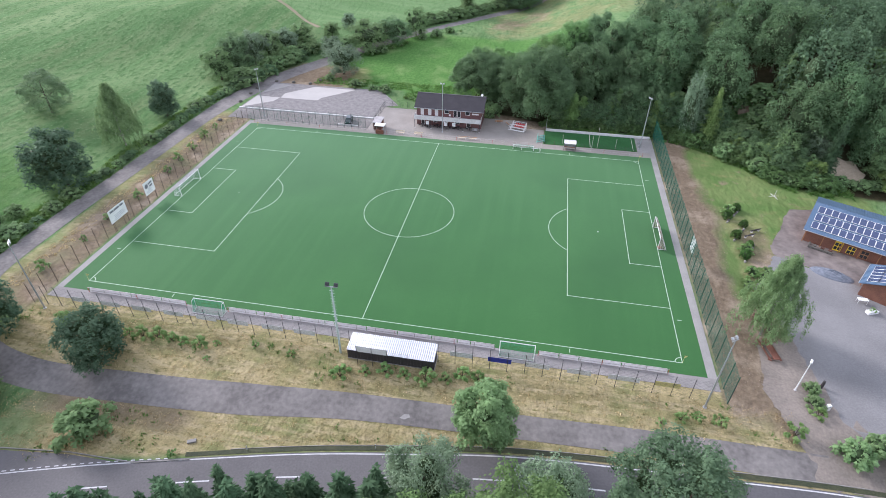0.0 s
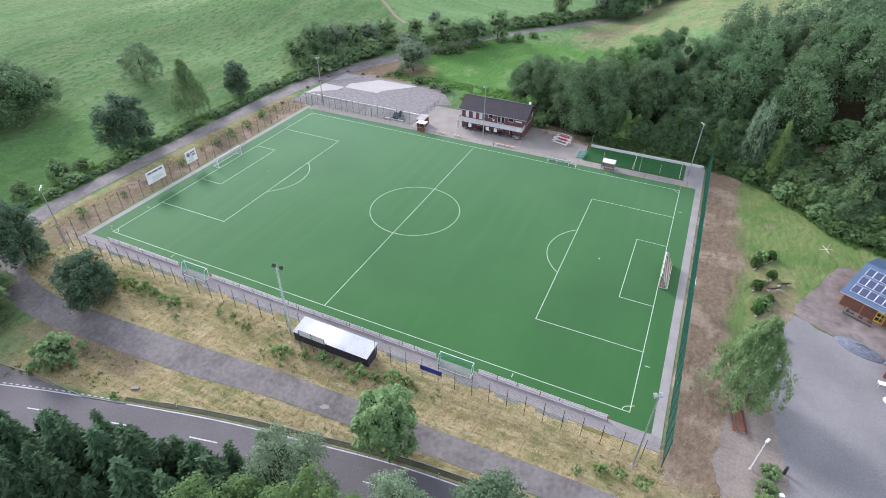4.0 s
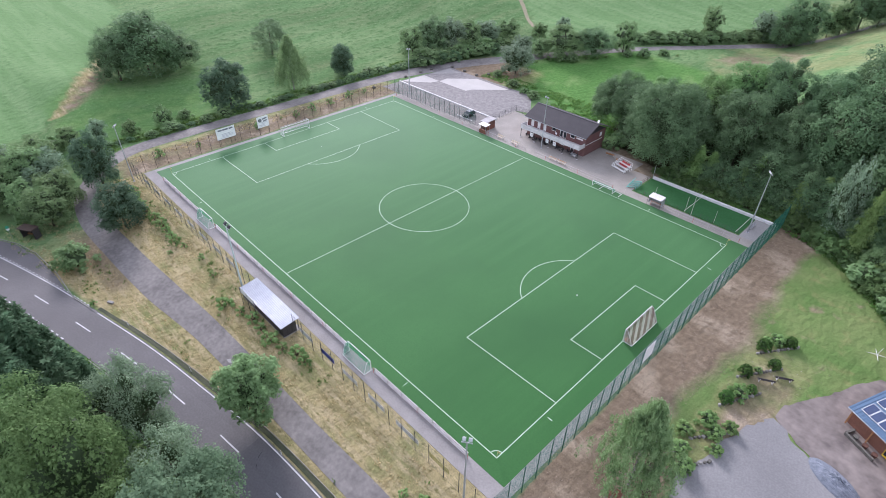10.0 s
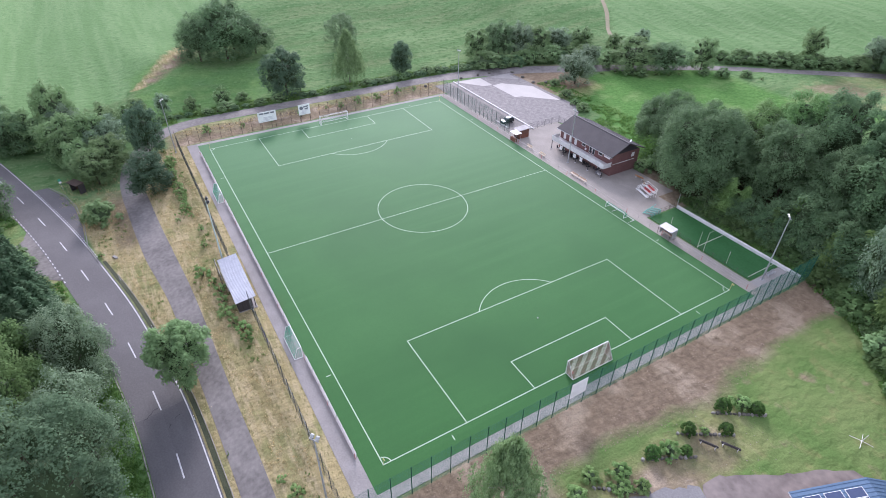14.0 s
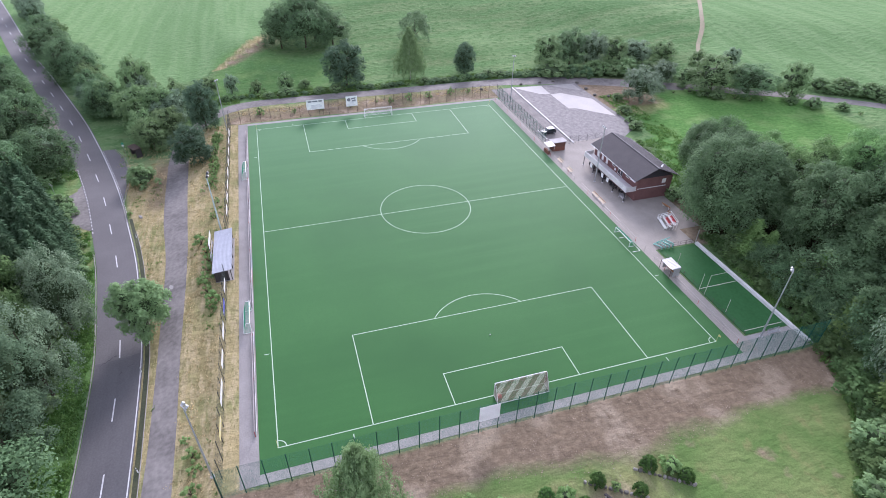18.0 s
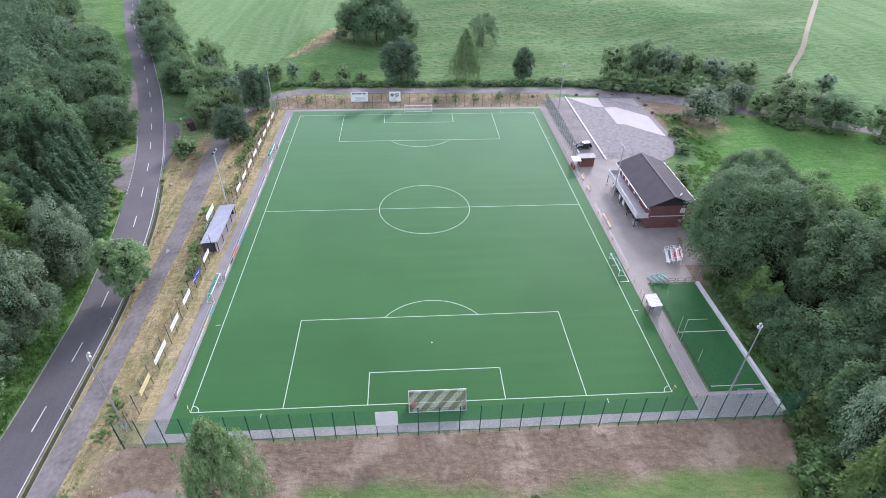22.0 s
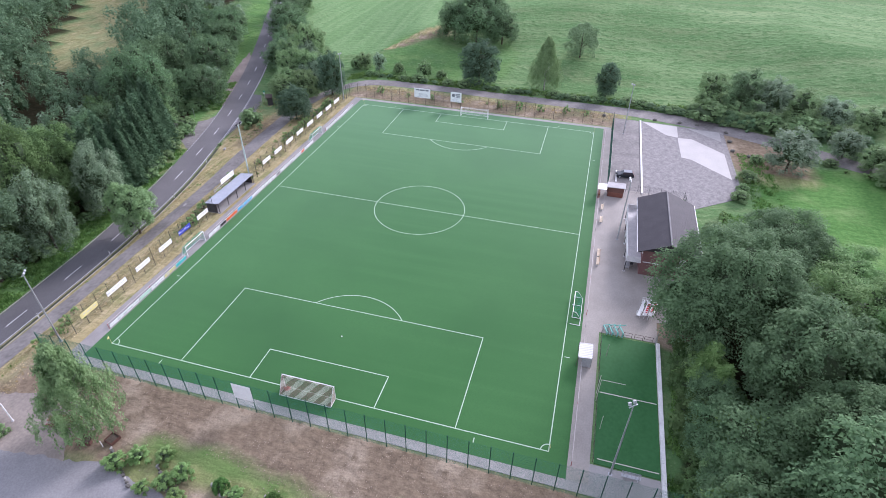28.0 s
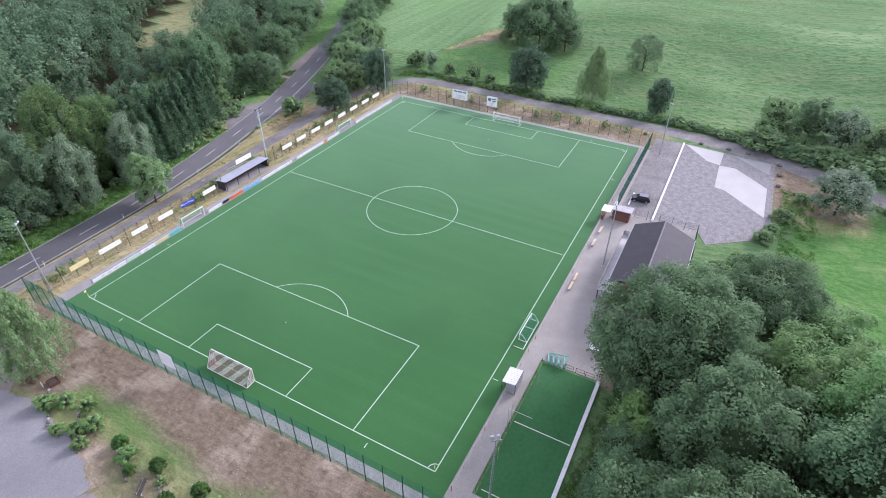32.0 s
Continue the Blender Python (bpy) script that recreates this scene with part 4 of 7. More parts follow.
# single trees
for nm, x, y, h, w in [
    ("verge", 21.6, -49.7, 1.04, 1.02), ("maple0", -35.4, -46.4, 1.0, 1.13), ("bush0", -29.9, -57.0, 1.65, 1.7),
    ("maple1", -74.5, -4.6, 1.42, 1.6), ("birch", -75.0, 15.5, 1.10, 1.12), ("maple0", -75.5, 33.8, 1.08, 0.9), ("sparse", -101.2, 23.8, 0.95, 1.05),
    ("parkoak", -108.6, -13.3, 1.12, 1.1), ("maple1", -54.0, -44.5, 1.35, 1.05), ("grey0", -39.5, 75.5, 0.85, 1.1),
    ("grey1", -48.5, 89, 0.6, 0.75), ("birch", 61.1, -23.5, 1.05, 1.0),
]:
    plant(nm, x, y, h, w, rt.uniform(0, 360))

# hedges, rows and clumps round the ground
def row(names, pts, n, h0, h1, jitter=0.8, group="", wide=1.0):
    for k in range(n):
        g = k / max(1, n - 1) * (len(pts) - 1)
        i = min(int(g), len(pts) - 2)
        f = g - i
        x = pts[i][0] + (pts[i + 1][0] - pts[i][0]) * f + rt.uniform(-jitter, jitter)
        y = pts[i][1] + (pts[i + 1][1] - pts[i][1]) * f + rt.uniform(-jitter, jitter)
        s = rt.uniform(h0, h1)
        plant(names[rt.randrange(len(names))], x, y, s, s * wide * rt.uniform(0.9, 1.2), rt.uniform(0, 360), group)


row(["hedge", "bush1", "hedge", "scrub0"], [(-71.5, -40), (-70.5, -10), (-70, 20), (-70.2, 44), (-67.5, 56)], 50, 0.45, 0.85, 0.5, "hedge beside the lane", 1.45)
for nm, x, y, h, w in [("light1", -78.5, -44, 0.42, 0.5), ("grey0", -76.2, -38, 0.52, 0.42), ("bush0", -75.6, -31, 1.3, 1.0), ("bush1", -75.6, -22.5, 1.7, 1.25), ("bush0", -76, -17, 0.9, 1.0), ("bush1", -80.5, -47.5, 1.3, 1.3)]:
    plant(nm, x, y, h, w, 50 * y, "shrubs beside the lane")
for nm, x, y, h, w in [("light1", -75, 62.5, 0.78, 0.95), ("oak0", -73, 70, 0.72, 0.72), ("grey0", -70.5, 77, 0.95, 0.95), ("light0", -68.5, 83, 0.72, 0.95), ("grey1", -65.5, 90.5, 0.62, 0.9), ("light1", -62.5, 98, 0.5, 0.85), ("light0", -54, 106, 0.42, 0.6)]:
    plant(nm, x, y, h, w, rt.uniform(0, 360), "trees beside the lane")
row(["bush0", "hedge", "bush1"], [(-68, 58), (-64, 72), (-60, 84), (-56, 95)], 22, 1.0, 1.7, 1.2, "trees beside the lane", 1.4)
for nm, x, y, h, w in [("light1", -37.6, 98, 0.78, 1.4), ("oak3", -31, 105.5, 0.52, 0.85), ("light0", -24.3, 114, 0.82, 0.85), ("light0", -44, 94, 0.45, 0.7), ("grey0", -50.5, 115, 0.5, 0.55)]:
    plant(nm, x, y, h, w, rt.uniform(0, 360), "trees beside the far lane")
row(["bush0", "bush1", "scrub0"], [(-43, 70), (-44, 86), (-34, 95), (-24, 108), (-10, 124)], 16, 0.5, 1.0, 1.2, "shrubs beside the meadow", 1.3)
row(["bush0", "bush1"], [(-26, 126), (-14, 140), (0, 155), (14, 170)], 26, 0.9, 1.5, 1.2, "hedge beside the far lane", 1.3)
row(["oak0", "light1", "grey0", "oak3"], [(6, 156), (22, 170), (40, 186), (70, 210)], 13, 0.6, 1.0, 4.0, "trees beside the far lane", 1.1)
plant("light0", -10, 147.7, 0.9, 0.8, 70)
row(["bush0", "bush1", "scrub0"], [(-32, 66.5), (-24, 63.5), (-14, 59.5), (-9, 57.5)], 6, 0.45, 0.8, 1.0, "shrubs behind the clubhouse", 1.3)
row(["bush0", "bush1"], [(10.5, 51.5), (12.5, 54.5), (9.5, 57)], 6, 0.6, 1.0, 0.6, "shrubs behind the clubhouse", 1.2)
# clump between the lane, the lay-by and the road
row(["light0", "light1"], [(-46.5, -56.5), (-50.5, -59), (-54, -56.5), (-52, -52.5)], 5, 0.5, 0.7, 1.0, "trees by the bus stop", 1.05)
row(["light0", "grey1", "light1"], [(-58, -59.5), (-66, -61.5), (-63, -56), (-60, -52), (-67, -54)], 8, 0.7, 0.98, 1.5, "trees by the bus stop")
for nm, x, y, h, w in [("light1", -74.5, -61.5, 1.2, 0.95), ("light0", -79.5, -62.5, 1.1, 0.9), ("grey0", -71.0, -60.5, 0.95, 0.8)]:
    plant(nm, x, y, h, w, 20 * x, "trees by the bus stop")
row(["oak0", "light0", "grey0", "bush0", "bush1"], [(-72, -70), (-86, -76.5), (-104, -84), (-124, -93.5), (-150, -104), (-190, -120)], 26, 0.5, 0.85, 2.0, "trees along the road", 1.1)
plant("oak2", -109, -21.5, 0.85, 0.85, 30)
plant("oak3", -108.5, -4, 0.66, 0.8, 200)
plant("oak0", -115, -9.5, 0.95, 0.9, 100)
# wild bushes in the dry verge outside the fence
row(["scrub0", "scrub1"], [(-46, -41.6), (-40, -41.8), (-22, -42.0)], 16, 0.7, 1.4, 0.35, "saplings along the fence", 1.0)
row(["scrub0", "scrub1"], [(-20, -41), (-8, -41.2)], 3, 0.6, 0.9, 0.5, "saplings along the fence", 0.8)
row(["scrub0", "scrub1"], [(1, -42.5), (8, -42.2), (14, -41.4), (19, -40.8)], 8, 0.8, 1.3, 0.8, "saplings along the fence", 1.1)
row(["scrub0", "scrub1"], [(-57.5, -30), (-57.8, -5), (-58.3, 12), (-58.5, 30)], 10, 0.5, 1.7, 1.6, "saplings along the lane", 0.75)
for x, y, s in [(46.5, -42.0, 0.9), (48.8, -41.6, 0.8), (51.5, -41.8, 1.0), (60.6, -41.8, 1.3), (44, -43, 0.6), (-17, -58.2, 0.6), (-20, -44, 0.5)]:
    plant("scrub0", x, y, s, s * 1.1, rt.uniform(0, 360))
for x, y, s in [(66.8, -44, 1.0), (70, -42.5, 0.9), (72.5, -45.5, 1.2)]:
    plant("bush1", x, y, s, s * 1.1, rt.uniform(0, 360))
plant("grey0", 76, -47, 0.5, 0.55, 15)
plant("bush0", 64.6, -36.4, 0.5, 0.62, 15)
plant("bush1", 65.0, -34.0, 0.5, 0.6, 95)
plant("scrub1", 64.5, -38.2, 0.8, 1.2, 15)
# garden beds on the lawn
for x, y, s in [(63.4, 10.1, 1.05), (65.9, 13.6, 0.95), (63.5, 3.2, 0.98), (65.9, 7.4, 0.9), (63.6, -3.3, 1.0), (65.4, 0.6, 0.75)]:
    plant("lawnbox", x, y, s, s, rt.uniform(0, 360), "clipped bushes in the garden beds")
for x, y, s in [(64.3, 12.6, 1.2), (64.3, -1.2, 1.2), (64.6, 5.0, 0.6), (63.5, -8.5, 1.3), (65.0, -9.8, 1.2), (66.0, -7.6, 1.0), (62.0, -12.0, 1.1), (63.0, -15.0, 1.2), (64.5, -17.0, 1.3), (66.2, -12.0, 0.9)]:
    plant("garden", x, y, s * 0.95, s * 1.08, rt.uniform(0, 360), "loose shrubs in the garden beds")


# the wood on the slope behind the clubhouse and the wood across the road
FAR = []


def grow(nm, x, y, h, w, near, group):
    if near:
        plant(nm, x, y, h, w, rt.uniform(0, 360), group)
    else:
        FAR.append((nm, x, y, h, w, rt.uniform(0, 6.28)))


def wood_trees():
    n = 0
    plant("bigoak", 23.4, 53.2, 1.0, 1.0, 20, "wood on the slope")
    plant("bigoak", 6.5, 63.5, 0.75, 0.85, 140, "wood on the slope")
    for x, y, h, w in [(36.5, 60.5, 1.0, 0.95), (46.0, 60.5, 0.85, 0.78), (54.5, 60.0, 0.75, 0.7), (39, 72, 1.0, 0.95), (47.5, 55.5, 0.5, 0.5), (50.5, 70.0, 0.9, 0.9)]:
        plant(f"nearoak{n % 2}", x, y, h, w, rt.uniform(0, 360), "wood on the slope")
        n += 1
    for k, (x, y, h, w) in enumerate([(24, 68.5, 0.92, 0.98), (14.0, 70.0, 0.72, 0.85), (33, 74, 0.95, 0.9), (7.5, 68.0, 0.5, 0.6)]):
        plant("nearlight", x, y, h, w, 80 * k, "wood on the slope")
    for j in range(40):
        for i in range(30):
            x, y = 6 + i * 8.6 + (j % 2) * 4.3 + rt.uniform(-2.3, 2.3), 25 + j * 7.6 + rt.uniform(-2.3, 2.3)
            d, back = y - along(x, WOOD_EDGE), along(x, WOOD_BACK) - y
            if d < 2.5 or back < 0 or x > 140 or y > 200 or x < 9 or math.hypot(x - 50.5, y - 70) < 6 or (x < 47 and y < 74) or (x < 56 and y < 60) or math.hypot(x - 74.2, y - 54.0) < 6.0 or abs(x - 75) < 5 and 36 < y < 54 or math.hypot(x - 93, y - 32) < 5.0:
                continue
            r = rt.random()
            if d < 8:
                nm = ("light0", "yellow0", "oak1", "light1", "oak3", "spruce0", "grey1")[int(r * 7)]
                s = rt.uniform(0.55, 0.9) if abs(x - 71) > 8 else rt.uniform(0.4, 0.55)
            else:
                nm = ("oak0", "oak1", "oak2", "oak3", "light0", "oak2", "light1", "oak3", "oak0")[int(r * 9)]
                s = rt.uniform(0.8, 1.1) if not (45 < x < 80 and 72 < y < 125) else rt.uniform(0.62, 0.78)
            near = d < 18 and x < 100 or x < 84 and y < 82
            grow(nm, x, y, s * rt.uniform(0.9, 1.12), s * rt.uniform(0.72, 0.95), near, "wood on the slope")


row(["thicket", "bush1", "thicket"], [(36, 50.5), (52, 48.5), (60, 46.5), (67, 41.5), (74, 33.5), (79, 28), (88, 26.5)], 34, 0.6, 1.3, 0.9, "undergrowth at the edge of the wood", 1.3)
row(["yellow0", "light0", "oak3", "light1", "grey1", "oak1"], [(46, 54.0), (54, 53.0), (62, 50.0), (67, 47.0)], 13, 0.4, 0.7, 1.0, "young trees at the edge of the wood", 1.15)
row(["yellow0", "light0", "light1", "oak1"], [(69, 43.5), (76, 35.0), (86, 30.0)], 11, 0.28, 0.44, 0.8, "young trees at the edge of the wood", 1.4)
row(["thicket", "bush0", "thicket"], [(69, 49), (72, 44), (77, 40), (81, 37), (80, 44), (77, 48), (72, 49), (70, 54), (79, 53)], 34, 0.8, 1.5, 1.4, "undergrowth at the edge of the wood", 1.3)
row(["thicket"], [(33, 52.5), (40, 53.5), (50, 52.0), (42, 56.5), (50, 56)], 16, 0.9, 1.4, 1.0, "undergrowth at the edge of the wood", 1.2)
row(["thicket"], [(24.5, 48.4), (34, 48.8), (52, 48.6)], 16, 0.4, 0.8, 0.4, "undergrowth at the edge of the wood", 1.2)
row(["oak1", "light1", "oak3"], [(29, 50.6), (38, 51.2), (51, 50.6)], 7, 0.28, 0.4, 0.6, "young trees at the edge of the wood", 1.2)
for nm, x, y, h, w in [("light0", 99.5, 31.5, 0.6, 0.75), ("oak1", 103, 37, 0.75, 0.7), ("light1", 98, 38.5, 0.7, 0.8), ("oak3", 91, 40.5, 0.7, 0.65), ("grey1", 86.5, 36.5, 0.55, 0.7), ("yellow0", 100.5, 26.5, 0.55, 0.9), ("light0", 106, 30, 0.7, 0.8)]:
    plant(nm, x, y, h, w, 40 * x, "trees round the sandy slope")
row(["bush0", "bush1"], [(88, 34), (89.5, 28.8), (94, 27.2), (98.5, 28.5)], 8, 0.5, 0.8, 0.6, "undergrowth at the edge of the wood", 1.2)
row(["bush0", "bush1", "scrub0"], [(69.5, 48.5), (73, 47.5), (77, 49.5), (75, 54)], 7, 0.6, 1.1, 0.8, "undergrowth at the edge of the wood", 1.2)
for k, (x, y, h, w) in enumerate([(32.5, 50.6, 0.82, 1.35), (35.0, 52.0, 0.7, 1.2), (42.0, 51.5, 0.62, 1.15), (44.0, 53.8, 0.85, 1.2), (53.2, 49.8, 0.8, 1.3), (56.4, 51.8, 0.9, 1.2), (65.4, 44.0, 1.4, 1.05), (67.5, 45.5, 0.8, 0.9)]):
    plant("larch", x, y, h, w, 63 * k, "young conifers at the edge of the wood")
plant("grey0", 61.0, 47.3, 1.5, 0.52, 25, "young trees at the edge of the wood")
S_EDGE = [(-200, -158), (-75, -93), (-40, -76), (-26, -71.0), (0, -63.5), (25, -59), (52, -57), (150, -64)]
for k, (nm, x, y, h, w) in enumerate([("roadside_light", 15.5, -70.6, 1.32, 1.2), ("roadside_grey", 16.4, -61.7, 1.38, 0.92), ("roadside_grey", 30.0, -61.2, 1.42, 0.9), ("roadside_light", 26.0, -68.4, 1.75, 1.15), ("roadside_ash", 40.2, -63.0, 1.0, 1.0), ("roadside_light", 33.8, -66.5, 1.25, 0.95), ("roadside_light", 21.0, -68.5, 1.3, 1.0), ("oak2", 49, -63, 0.7, 0.9)]):
    plant(nm, x, y, h, w, 77 * k, "wood across the road")


for k in range(50):
    x = -18.0 + k * 0.65 + rt.uniform(-1.1, 1.1)
    size = rt.uniform(0.68, 1.02)
    plant(f"spruce{k % 2}", x, along(x, S_EDGE) - rt.uniform(1.8, 9.0), size, size * rt.uniform(0.85, 1.35), rt.uniform(0, 360), "spruces across the road")
for k in range(16):
    x = -9 + k * 1.35 + rt.uniform(-0.6, 0.6)
    size = rt.uniform(0.62, 0.8)
    plant(f"spruce{k % 2}", x, along(x, S_EDGE) - rt.uniform(1.6, 4.2), size, size * rt.uniform(1.05, 1.4), rt.uniform(0, 360), "spruces across the road")
row(["light0", "oak1", "grey0", "light1", "oak3"], [(-40, -77.5), (-52, -83.5), (-66, -90), (-84, -99), (-110, -112)], 14, 0.55, 0.85, 1.0, "trees across the road", 1.0)
for nm, x, y, h, w in [("oak1", -36, -81.5, 0.6, 0.6), ("light0", -31.5, -83.5, 0.75, 0.85), ("oak3", -26.5, -82.0, 0.7, 0.65), ("light1", -22.5, -79.0, 0.65, 0.75), ("grey0", -28.5, -88, 0.95, 0.9)]:
    plant(nm, x, y, h, w, 33 * x, "trees across the road")
row(["bush0", "bush1"], [(-34, -80), (-24, -77.5)], 5, 0.6, 1.0, 0.6, "undergrowth across the road", 1.25)
row(["bush0", "bush1"], [(-40, -78), (-33, -77)], 4, 0.7, 1.2, 1.0, "undergrowth across the road", 1.25)
row(["bush0", "bush1"], [(-22, -72), (-10, -67.8), (0, -65.6), (25, -63.0), (54, -61.5)], 22, 0.6, 1.1, 1.0, "undergrowth across the road", 1.25)


def south_trees():
    for j in range(40):
        for i in range(46):
            x, y = -215 + i * 7.0 + (j % 2) * 3.5 + rt.uniform(-2, 2), -58 - j * 6.4 + rt.uniform(-2, 2)
            d = along(x, S_EDGE) - 4.0 - y
            if d < 0 or d > 100 or x > 58:
                continue
            strip = abs((x + 68) * 0.57 - (y + 139) * 0.82)   # an open field behind the wood
            if strip < (16 if x < -60 else 13) and x < -40:
                continue
            if x > 20 and d > 26:
                continue
            if -34 < x < -19 and y > -82 or -13 < x < 52 and d < 6 or -22 < x < 12 and d < 8:
                continue
            r = rt.random()
            if -24 < x < 6 and 3 < d < 18:
                nm = ("spruce0", "spruce1", "oak3", "light1", "oak2")[int(r * 5)]
                s = rt.uniform(0.85, 1.05)
            elif d < 7:
                nm = ("light0", "grey0", "light1", "oak1", "bush0")[int(r * 5)]
                s = rt.uniform(0.6, 0.9)
            else:
                nm = ("oak0", "oak1", "oak2", "light0", "spruce0", "oak3", "oak1", "grey0", "oak2", "oak0")[int(r * 10)]
                s = rt.uniform(0.8, 1.15)
            if strip < 13 and d > 4:
                s *= 0.62
            near = d < 16 and x > -45
            if not near and rt.random() < 0.22 or x > along(-y, [(60, 55), (105, 20), (150, 0), (195, -25), (240, -50)]) + 4:
                continue
            grow(nm, x, y, s * rt.uniform(0.9, 1.12), s * rt.uniform(0.7, 0.92), near, "wood across the road")


def far_woods():
    """All the woodland further off, in one mesh."""
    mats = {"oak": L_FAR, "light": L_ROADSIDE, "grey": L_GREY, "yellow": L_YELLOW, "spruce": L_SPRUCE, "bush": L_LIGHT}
    low = {}
    for k in range(2):
        for nm, m in mats.items():
            low[nm, k] = (spruce(300 + k, 16, 2.6, m, 800, 0.9) if nm == "spruce" else broad(310 + k, 17.5 if nm == "oak" else 13, 8.8 if nm == "oak" else 5.6, m, M_BARK, 1700 if nm == "oak" else 1000, 0.62, 9, sub=5, inner=False))[0]
    slots = list(dict.fromkeys(mats.values()))
    V, F, M, o = [], [], [], 0
    for nm, x, y, h, w, a in FAR:
        key = nm.rstrip("0123456789")
        me = low[key, int(a * 10) % 2]
        v = np.empty(len(me.vertices) * 3)
        me.vertices.foreach_get("co", v)
        v = v.reshape(-1, 3) * (w, w, h)
        c, s = math.cos(a), math.sin(a)
        V.append(np.stack([v[:, 0] * c - v[:, 1] * s + x, v[:, 0] * s + v[:, 1] * c + y, v[:, 2] + land(x, y)], 1))
        F += [tuple(i + o for i in p.vertices) for p in me.polygons]
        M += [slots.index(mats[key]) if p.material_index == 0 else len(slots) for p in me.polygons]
        o += len(v)
    me = bpy.data.meshes.new("far_woods")
    me.from_pydata(np.concatenate(V).tolist(), [], F)
    for m in slots + [M_CORE_SHADE]:
        me.materials.append(m)
    me.polygons.foreach_set("material_index", M)
    tagged(new("far_woods", me), "dense mixed green woodland further off on the slopes", "woodland", "", "stuff")


wood_trees()
south_trees()
far_woods()

track_b, _ = ribbon([(-61, 111.5), (-67, 115.2), (-78, 124.5), (-90, 132.5), (-117, 151.5), (-160, 182)], [1.7, 1.3, 1.6, 1.4, 1.7, 1.5], 0.06)
structure("earth_track", track_b, mat("bare_earth_track", (0.28, 0.215, 0.145), (0.19, 0.20, 0.105), scale=0.6, fine=2.5), "narrow bare earth track up the meadow", "track")

# ---- roads and yards ----
def dist_along(cx):
    out, s = [], 0.0
    for i, (q, w) in enumerate(cx):
        if i:
            s += (q - cx[i - 1][0]).length
        out.append(s)
    return out


ROAD_S = dist_along(road_line)


def road_at(s, off):
    """A point on the road, s metres along it and off metres to its side."""
    for i in range(1, len(ROAD_S)):
        if ROAD_S[i] >= s:
            break
    f = (s - ROAD_S[i - 1]) / max(1e-6, ROAD_S[i] - ROAD_S[i - 1])
    a, b = road_line[i - 1][0], road_line[i][0]
    d = (b - a).normalized()
    p = a + (b - a) * f + Vector((-d.y, d.x)) * off
    return p


def mark(s0, s1, off, w, lift=0.075, step=2.5):
    b = Build()
    n = max(1, int((s1 - s0) / step))
    for i in range(n + 1):
        s = s0 + (s1 - s0) * i / n
        for o in (off - w / 2, off + w / 2):
            p = road_at(s, o)
            b.v.append((p.x, p.y, land(p.x, p.y) + lift))
    for i in range(n):
        b.f.append((2 * i, 2 * i + 2, 2 * i + 3, 2 * i + 1))
    return b


road = bpy.data.objects["road"]
s_ref = min(range(len(road_line)), key=lambda i: (road_line[i][0] - Vector((23.8, -54.0))).length)
S0 = ROAD_S[s_ref]
M_ROADLINE = mat("worn_road_paint", (0.66, 0.66, 0.66), (0.42, 0.42, 0.43), scale=1.0, fine=6, bump=0)
side = -1 if road_at(S0, 3).y < road_at(S0, -3).y else 1
for k in range(-6, 22):
    part("lane_dash", mark(S0 + 12 * k - 2, S0 + 12 * k + 2, 0, 0.18), M_ROADLINE, road)
part("edge_line", mark(2, ROAD_S[-1] - 2, side * 3.05, 0.16), M_ROADLINE, road)
for k in range(34):
    part("block_mark", mark(S0 + 40 + k * 1.0, S0 + 40.5 + k * 1.0, side * 3.38, 0.14), M_ROADLINE, road)
for k in range(22):
    part("block_mark", mark(S0 + 36 + k * 1.4, S0 + 36.6 + k * 1.4, -side * 3.1, 0.2), M_ROADLINE, road)
M_KERB = mat("kerb_stone", (0.33, 0.315, 0.29), (0.21, 0.20, 0.18), scale=1, fine=6)
M_VERGE = mat("dark_verge", (0.030, 0.040, 0.022), (0.075, 0.080, 0.042), scale=0.5, fine=5, bump=0.8)
structure("verge_strip", mark(30, S0 + 38, side * 3.85, 0.6, 0.05), M_VERGE, "dark overgrown gutter strip beside the road", "verge")


def kerb(points, w=0.16, hgt=0.14, name="kerb_stone"):
    """Kerb stones laid end to end along a line."""
    kerbs = thing("kerb", (points[0][0], points[0][1], 0), "row of pale concrete kerb stones", "kerb")
    kerbs["kind"] = "structure"
    kerbs.matrix_basis = Matrix()
    me = Build().box((0, 0, 0), (0.985, w, 0.3), bev=0.02).mesh("kerb_stone", M_KERB)
    for a, b in zip(points, points[1:]):
        a, b = Vector(a), Vector(b)
        n = max(1, round((b - a).length))
        for j in range(n):
            p = a + (b - a) * (j + 0.5) / n
            o = part(name, me, M_KERB, kerbs)
            o.matrix_basis = pose(p.x, p.y, land(p.x, p.y) + hgt - 0.15, 0, 0, math.degrees(math.atan2((b - a).y, (b - a).x)))
    return kerbs


kerb([tuple(road_at(s, side * 4.25)) for s in range(int(S0 - 45), int(S0 + 38), 6)], 0.1, 0.1)
kerb([tuple(road_at(s, -side * 3.5)) for s in range(int(S0 - 36), int(S0 + 34), 5)], 0.14, 0.12)
# tar seams in the road
M_TAR = mat("tar_seam", (0.035, 0.034, 0.037), (0.055, 0.053, 0.056), scale=1.0, fine=6, rough=0.6, bump=0.2)
rs_tar = random.Random(31)
